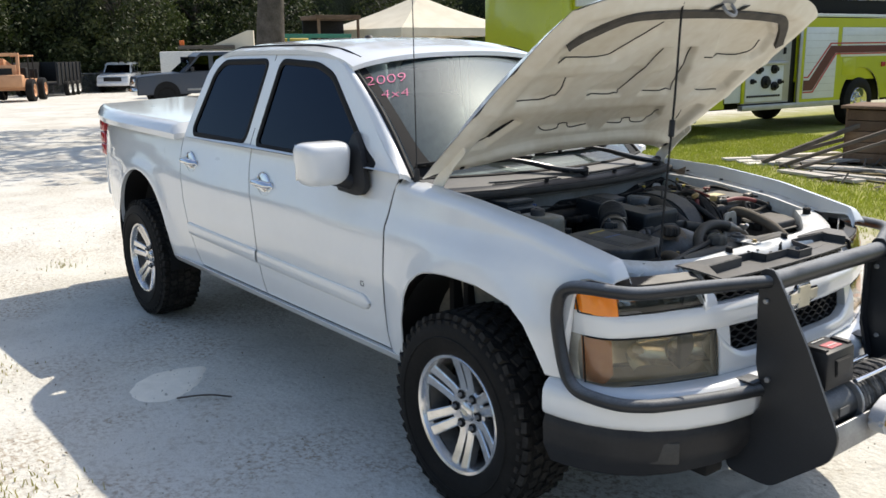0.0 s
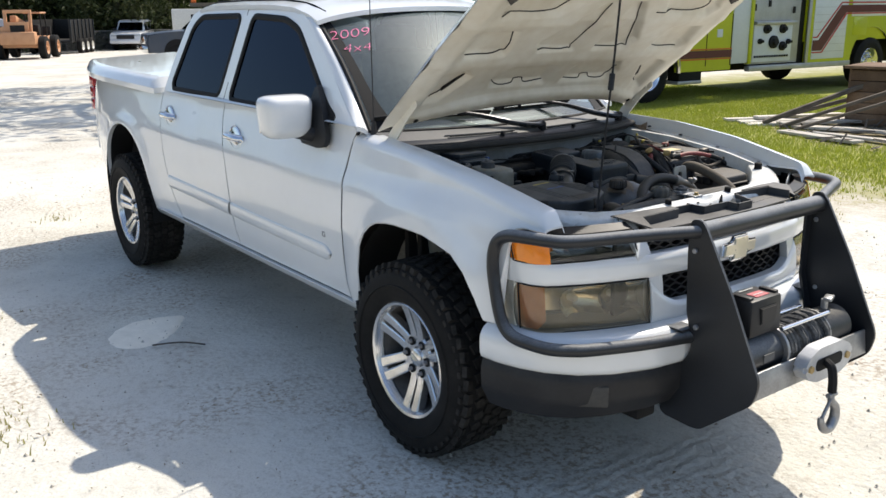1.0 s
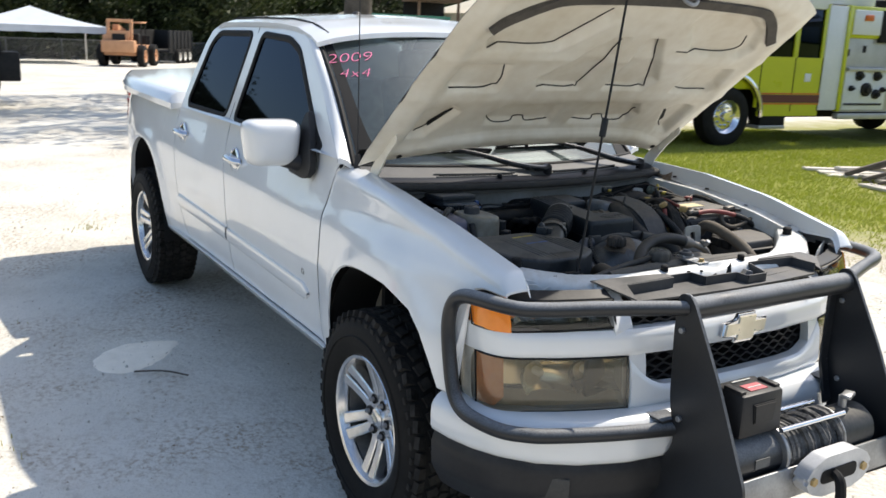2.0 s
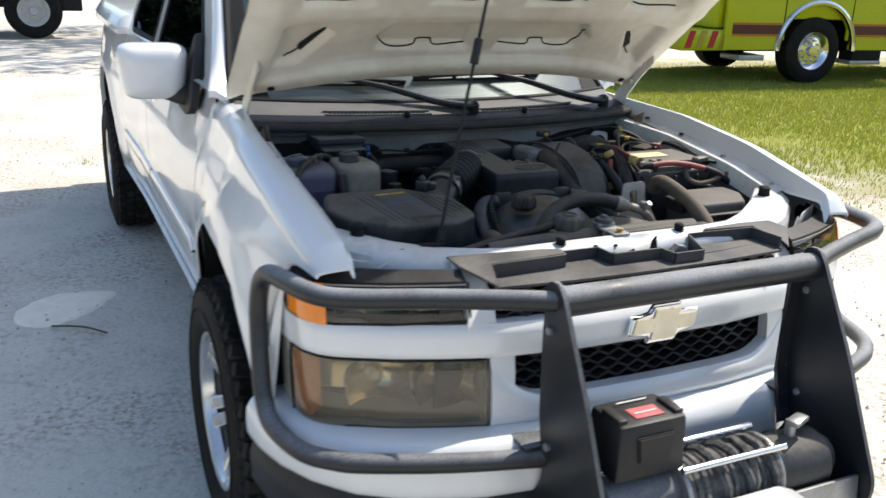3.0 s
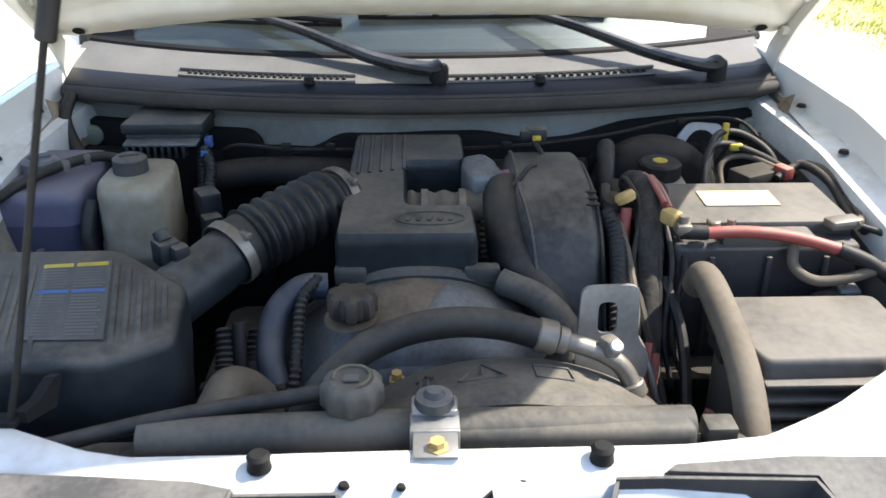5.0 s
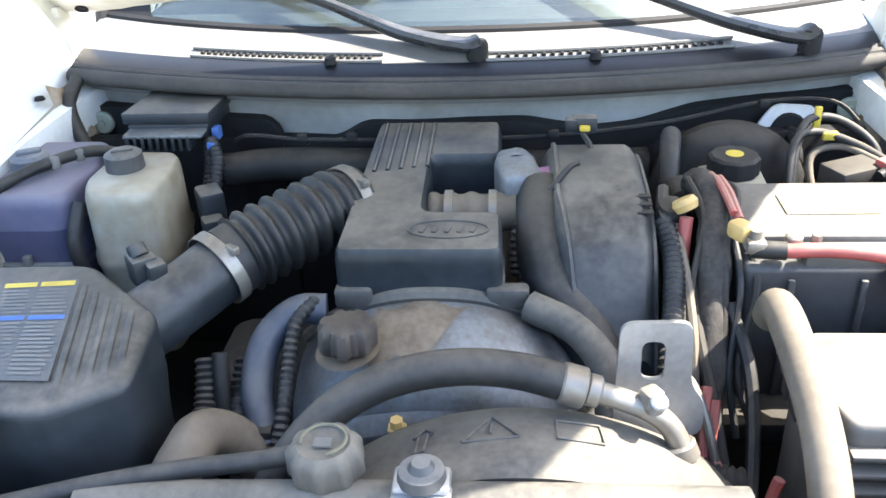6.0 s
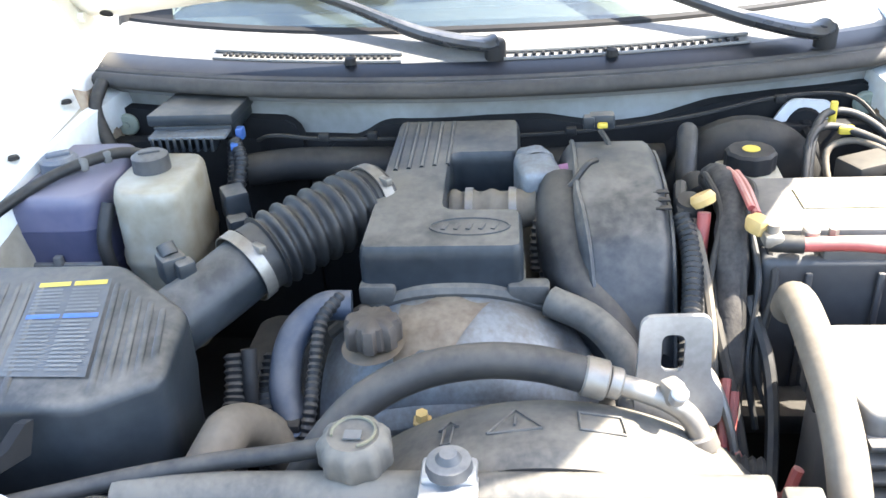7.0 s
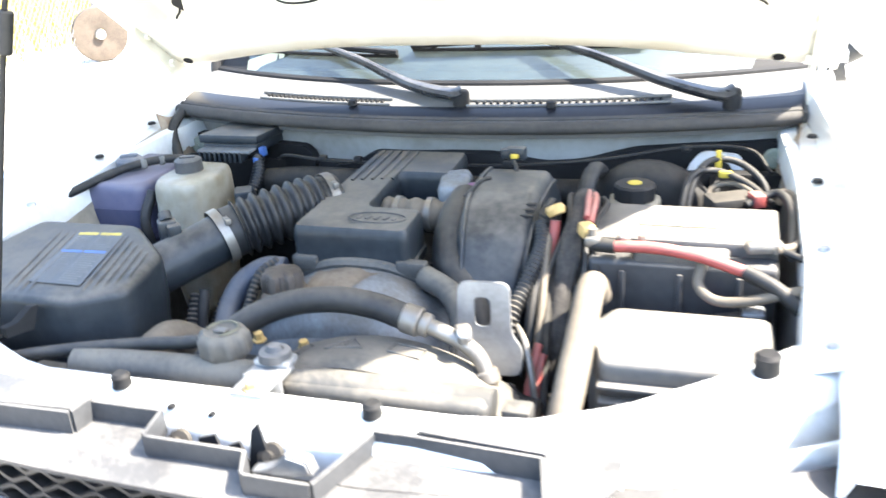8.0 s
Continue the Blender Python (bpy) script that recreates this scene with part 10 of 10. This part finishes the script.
for k in range(140):
    a, r = rng.random() * 6.283, 1.7 * math.sqrt(rng.random())
    x, y, ang, l = -2.9 + r * math.cos(a), 9.2 + r * math.sin(a), rng.random() * 6.283, 0.10 + 0.45 * rng.random() ** 2
    w, z0, z1 = 0.006 + 0.012 * rng.random(), 0.01 + 0.03 * rng.random(), 0.01 + 0.14 * rng.random() ** 2
    d, n = (math.cos(ang), math.sin(ang)), (-math.sin(ang), math.cos(ang))
    i = len(V)
    for t, z in ((-0.5, z0), (0.5, z1)):
        for q, h in ((-1, 0), (1, 0), (0, 1.4)):
            V.append((x + d[0] * l * t + n[0] * w * q, y + d[1] * l * t + n[1] * w * q, z + h * w))
    F += [(i, i + 1, i + 4, i + 3), (i + 1, i + 2, i + 5, i + 4), (i + 2, i, i + 3, i + 5)]
me = bpy.data.meshes.new("brushwood")
me.from_pydata(V, [], F)
me.materials.append(bpy.data.materials["dark_pole_wood"])
tagged(new("brushwood", me), "broken sticks and wood scraps round the timber heap", "brushwood", kind="stuff")

# ---- ground cover ----
def edge_value(x, y):
    return y - 0.35 * x


def blades(name, spots_, label, cat, hgt, width, m, kind="stuff"):
    V, F = [], []
    for x, y, sc in spots_:
        a = rng.random() * 6.283
        h = hgt * sc * (0.5 + rng.random())
        lean = (rng.normal(size=2)) * h * 0.45
        w = width * (0.7 + 0.6 * rng.random())
        dx, dy = math.cos(a) * w, math.sin(a) * w
        z = ground_z(x, y)
        i = len(V)
        V += [(x - dx, y - dy, z - 0.005), (x + dx, y + dy, z - 0.005), (x + lean[0] * 0.4 + dx * 0.6, y + lean[1] * 0.4 + dy * 0.6, z + h * 0.6), (x + lean[0] * 0.4 - dx * 0.6, y + lean[1] * 0.4 - dy * 0.6, z + h * 0.6), (x + lean[0], y + lean[1], z + h)]
        F += [(i, i + 1, i + 2, i + 3), (i + 3, i + 2, i + 4)]
    me = bpy.data.meshes.new(name)
    me.from_pydata(V, [], F)
    me.materials.append(m)
    o = new(name, me)
    tagged(o, label, cat, kind=kind)


GRASS = leaf_material("grass_blades", (0.25, 0.285, 0.035), (0.42, 0.40, 0.10))
DRY = leaf_material("dry_grass_blades", (0.30, 0.27, 0.10), (0.40, 0.34, 0.15))
sp, dry = [], []
while len(sp) < 120000:
    x, y = -10.5 + 12.5 * rng.random(), 1.5 + 11.5 * rng.random()
    e = edge_value(x, y) + 1.5 * noise.noise((x * 0.8, y * 0.8, 3.0)) + 0.8 * noise.noise((x * 2.5, y * 2.5, 5.0))
    if math.hypot(x + 3.0, y - 9.3) < 1.1 + 1.2 * rng.random():
        continue
    if e > 5.0 + 2.2 * rng.random() and -9.8 < x:
        sp.append((x, y, min(1.0, (e - 4.6) * 0.6)))
    elif 4.6 < e and rng.random() < 0.12 and len(dry) < 9000:
        dry.append((x, y, 0.7))
blades("lawn", sp, "short sunlit green grass beside the drive", "grass", 0.036, 0.0055, GRASS)
for x, y, n, r in ((-2.65, -1.98, 130, 0.13), (-1.20, -2.12, 160, 0.14), (-3.6, -2.6, 90, 0.12), (-0.9, -2.45, 80, 0.08), (-4.8, -2.0, 50, 0.08), (-6.5, -1.7, 50, 0.1), (-5.0, -0.9, 40, 0.08)):
    for _ in range(n):
        dry.append((x + rng.normal() * r, y + rng.normal() * r, 0.5))
blades("dry_grass", dry, "sparse dry grass tufts on the sand", "grass", 0.045, 0.0035, DRY)
far = []
for _ in range(9000):
    x, y = -14 + 15 * rng.random(), -7.2 - 7 * rng.random()
    far.append((x, y, 3.0))
blades("tall_grass", far, "tall yellow green grass behind the fence", "grass", 0.12, 0.012, leaf_material("tall_yellow_grass", (0.30, 0.25, 0.045), (0.42, 0.34, 0.08)))
# pebbles, litter, a twig, a pale patch of painted sunlight
PEB = mat("limestone_pebble", (0.55, 0.52, 0.46), (0.40, 0.37, 0.32), rough=0.95, scale=30)
V, F = [], []
for _ in range(4200):
    x, y = -7 + 10 * rng.random(), -4.5 + 8.5 * rng.random()
    s = 0.003 + 0.008 * rng.random() ** 3
    z = ground_z(x, y) - 0.004
    i = len(V)
    for k in range(5):
        a = 2 * math.pi * k / 5 + rng.random() * 0.6
        V.append((x + math.cos(a) * s, y + math.sin(a) * s * 0.8, z))
    V.append((x + rng.normal() * s * 0.2, y + rng.normal() * s * 0.2, z + s * 0.8 + 0.004))
    F += [(i + k, i + (k + 1) % 5, i + 5) for k in range(5)]
me = bpy.data.meshes.new("pebbles")
me.from_pydata(V, [], F)
me.materials.append(PEB)
tagged(new("pebbles", me), "scattered limestone pebbles", "gravel", kind="stuff")
LITTER = mat("brown_leaf_litter", (0.15, 0.115, 0.075), (0.26, 0.20, 0.13), rough=0.9, scale=30)
V, F = [], []
for k in range(900):
    x, y = (-7 + 9.5 * rng.random(), -4.0 + 7.5 * rng.random()) if k < 420 else (-2.6 + 4.2 * rng.random(), -3.0 + 2.2 * rng.random())
    s, a = (0.005 + 0.010 * rng.random()) * (1.0 if k < 420 else 0.5), rng.random() * 6.28
    z = ground_z(x, y) + 0.004
    i = len(V)
    for dx, dy, dz in ((-1, 0, 0), (0, -0.45, 0.006), (1, 0, 0.003), (0, 0.45, 0.008)):
        V.append((x + (dx * math.cos(a) - dy * math.sin(a)) * s, y + (dx * math.sin(a) + dy * math.cos(a)) * s, z + dz))
    F.append((i, i + 1, i + 2, i + 3))
me = bpy.data.meshes.new("leaf_litter")
me.from_pydata(V, [], F)
me.materials.append(LITTER)
tagged(new("leaf_litter", me), "dry brown leaves scattered on the sand", "leaf litter", kind="stuff")
bm = B()
tube(bm, [(-1.69, -1.235, 0.008), (-1.645, -1.15, 0.014), (-1.60, -1.09, 0.016), (-1.53, -1.02, 0.010)], 0.0045, 6)
tw = part("twig", bm, BARK)
tagged(tw, "thin dark twig on the sand", "twig")
# sunlight that falls through the cab glass, painted as a pale thin sheet
bm = B()
patch = rounded([(-1.95, -1.39), (-2.06, -1.31), (-2.14, -1.19), (-2.12, -1.02), (-2.07, -0.91), (-1.92, -1.00), (-1.80, -1.10), (-1.71, -1.26), (-1.78, -1.38)], 0.06, 6)
cx, cy = -1.93, -1.16


def yard_z(x, y):
    """Height of the ground sheet, whose corners lie a quarter of a metre apart."""
    def corner(i, j):
        p, q = i * 0.25, j * 0.25
        return ground_z(p, q) + max(0.0, 1 - math.hypot(p + 2, q - 2) / 16) * 0.012 * noise.noise((p * 1.3, q * 1.3, 0)) - 0.004
    i, j = math.floor(x / 0.25), math.floor(y / 0.25)
    u, v = x / 0.25 - i, y / 0.25 - j
    return lerp(lerp(corner(i, j), corner(i + 1, j), u), lerp(corner(i, j + 1), corner(i + 1, j + 1), u), v)


rings = []
for k, h in ((1.0, -0.001), (0.94, 0.003), (0.7, 0.004), (0.35, 0.004)):
    ring = []
    for a, b in patch:
        x, y = cx + (a - cx) * k + 0.010 * noise.noise((a * 25, b * 25, 0)), cy + (b - cy) * k + 0.010 * noise.noise((b * 25, a * 25, 2))
        ring.append(bm.verts.new((x, y, yard_z(x, y) + h)))
    rings.append(ring)
for r0, r1 in zip(rings, rings[1:]):
    for k in range(len(patch)):
        k2 = (k + 1) % len(patch)
        bm.faces.new((r0[k], r0[k2], r1[k2], r1[k]))
bm.faces.new(rings[-1])
ps = part("sand_patch", bm, mat("fresh_pale_sand", (0.92, 0.85, 0.72), (0.80, 0.74, 0.62), rough=0.95, scale=12, fine=90, bump=0.4))
tagged(ps, "sunlight through the cab glass, painted as a pale patch on the drive", "sand patch", kind="structure")
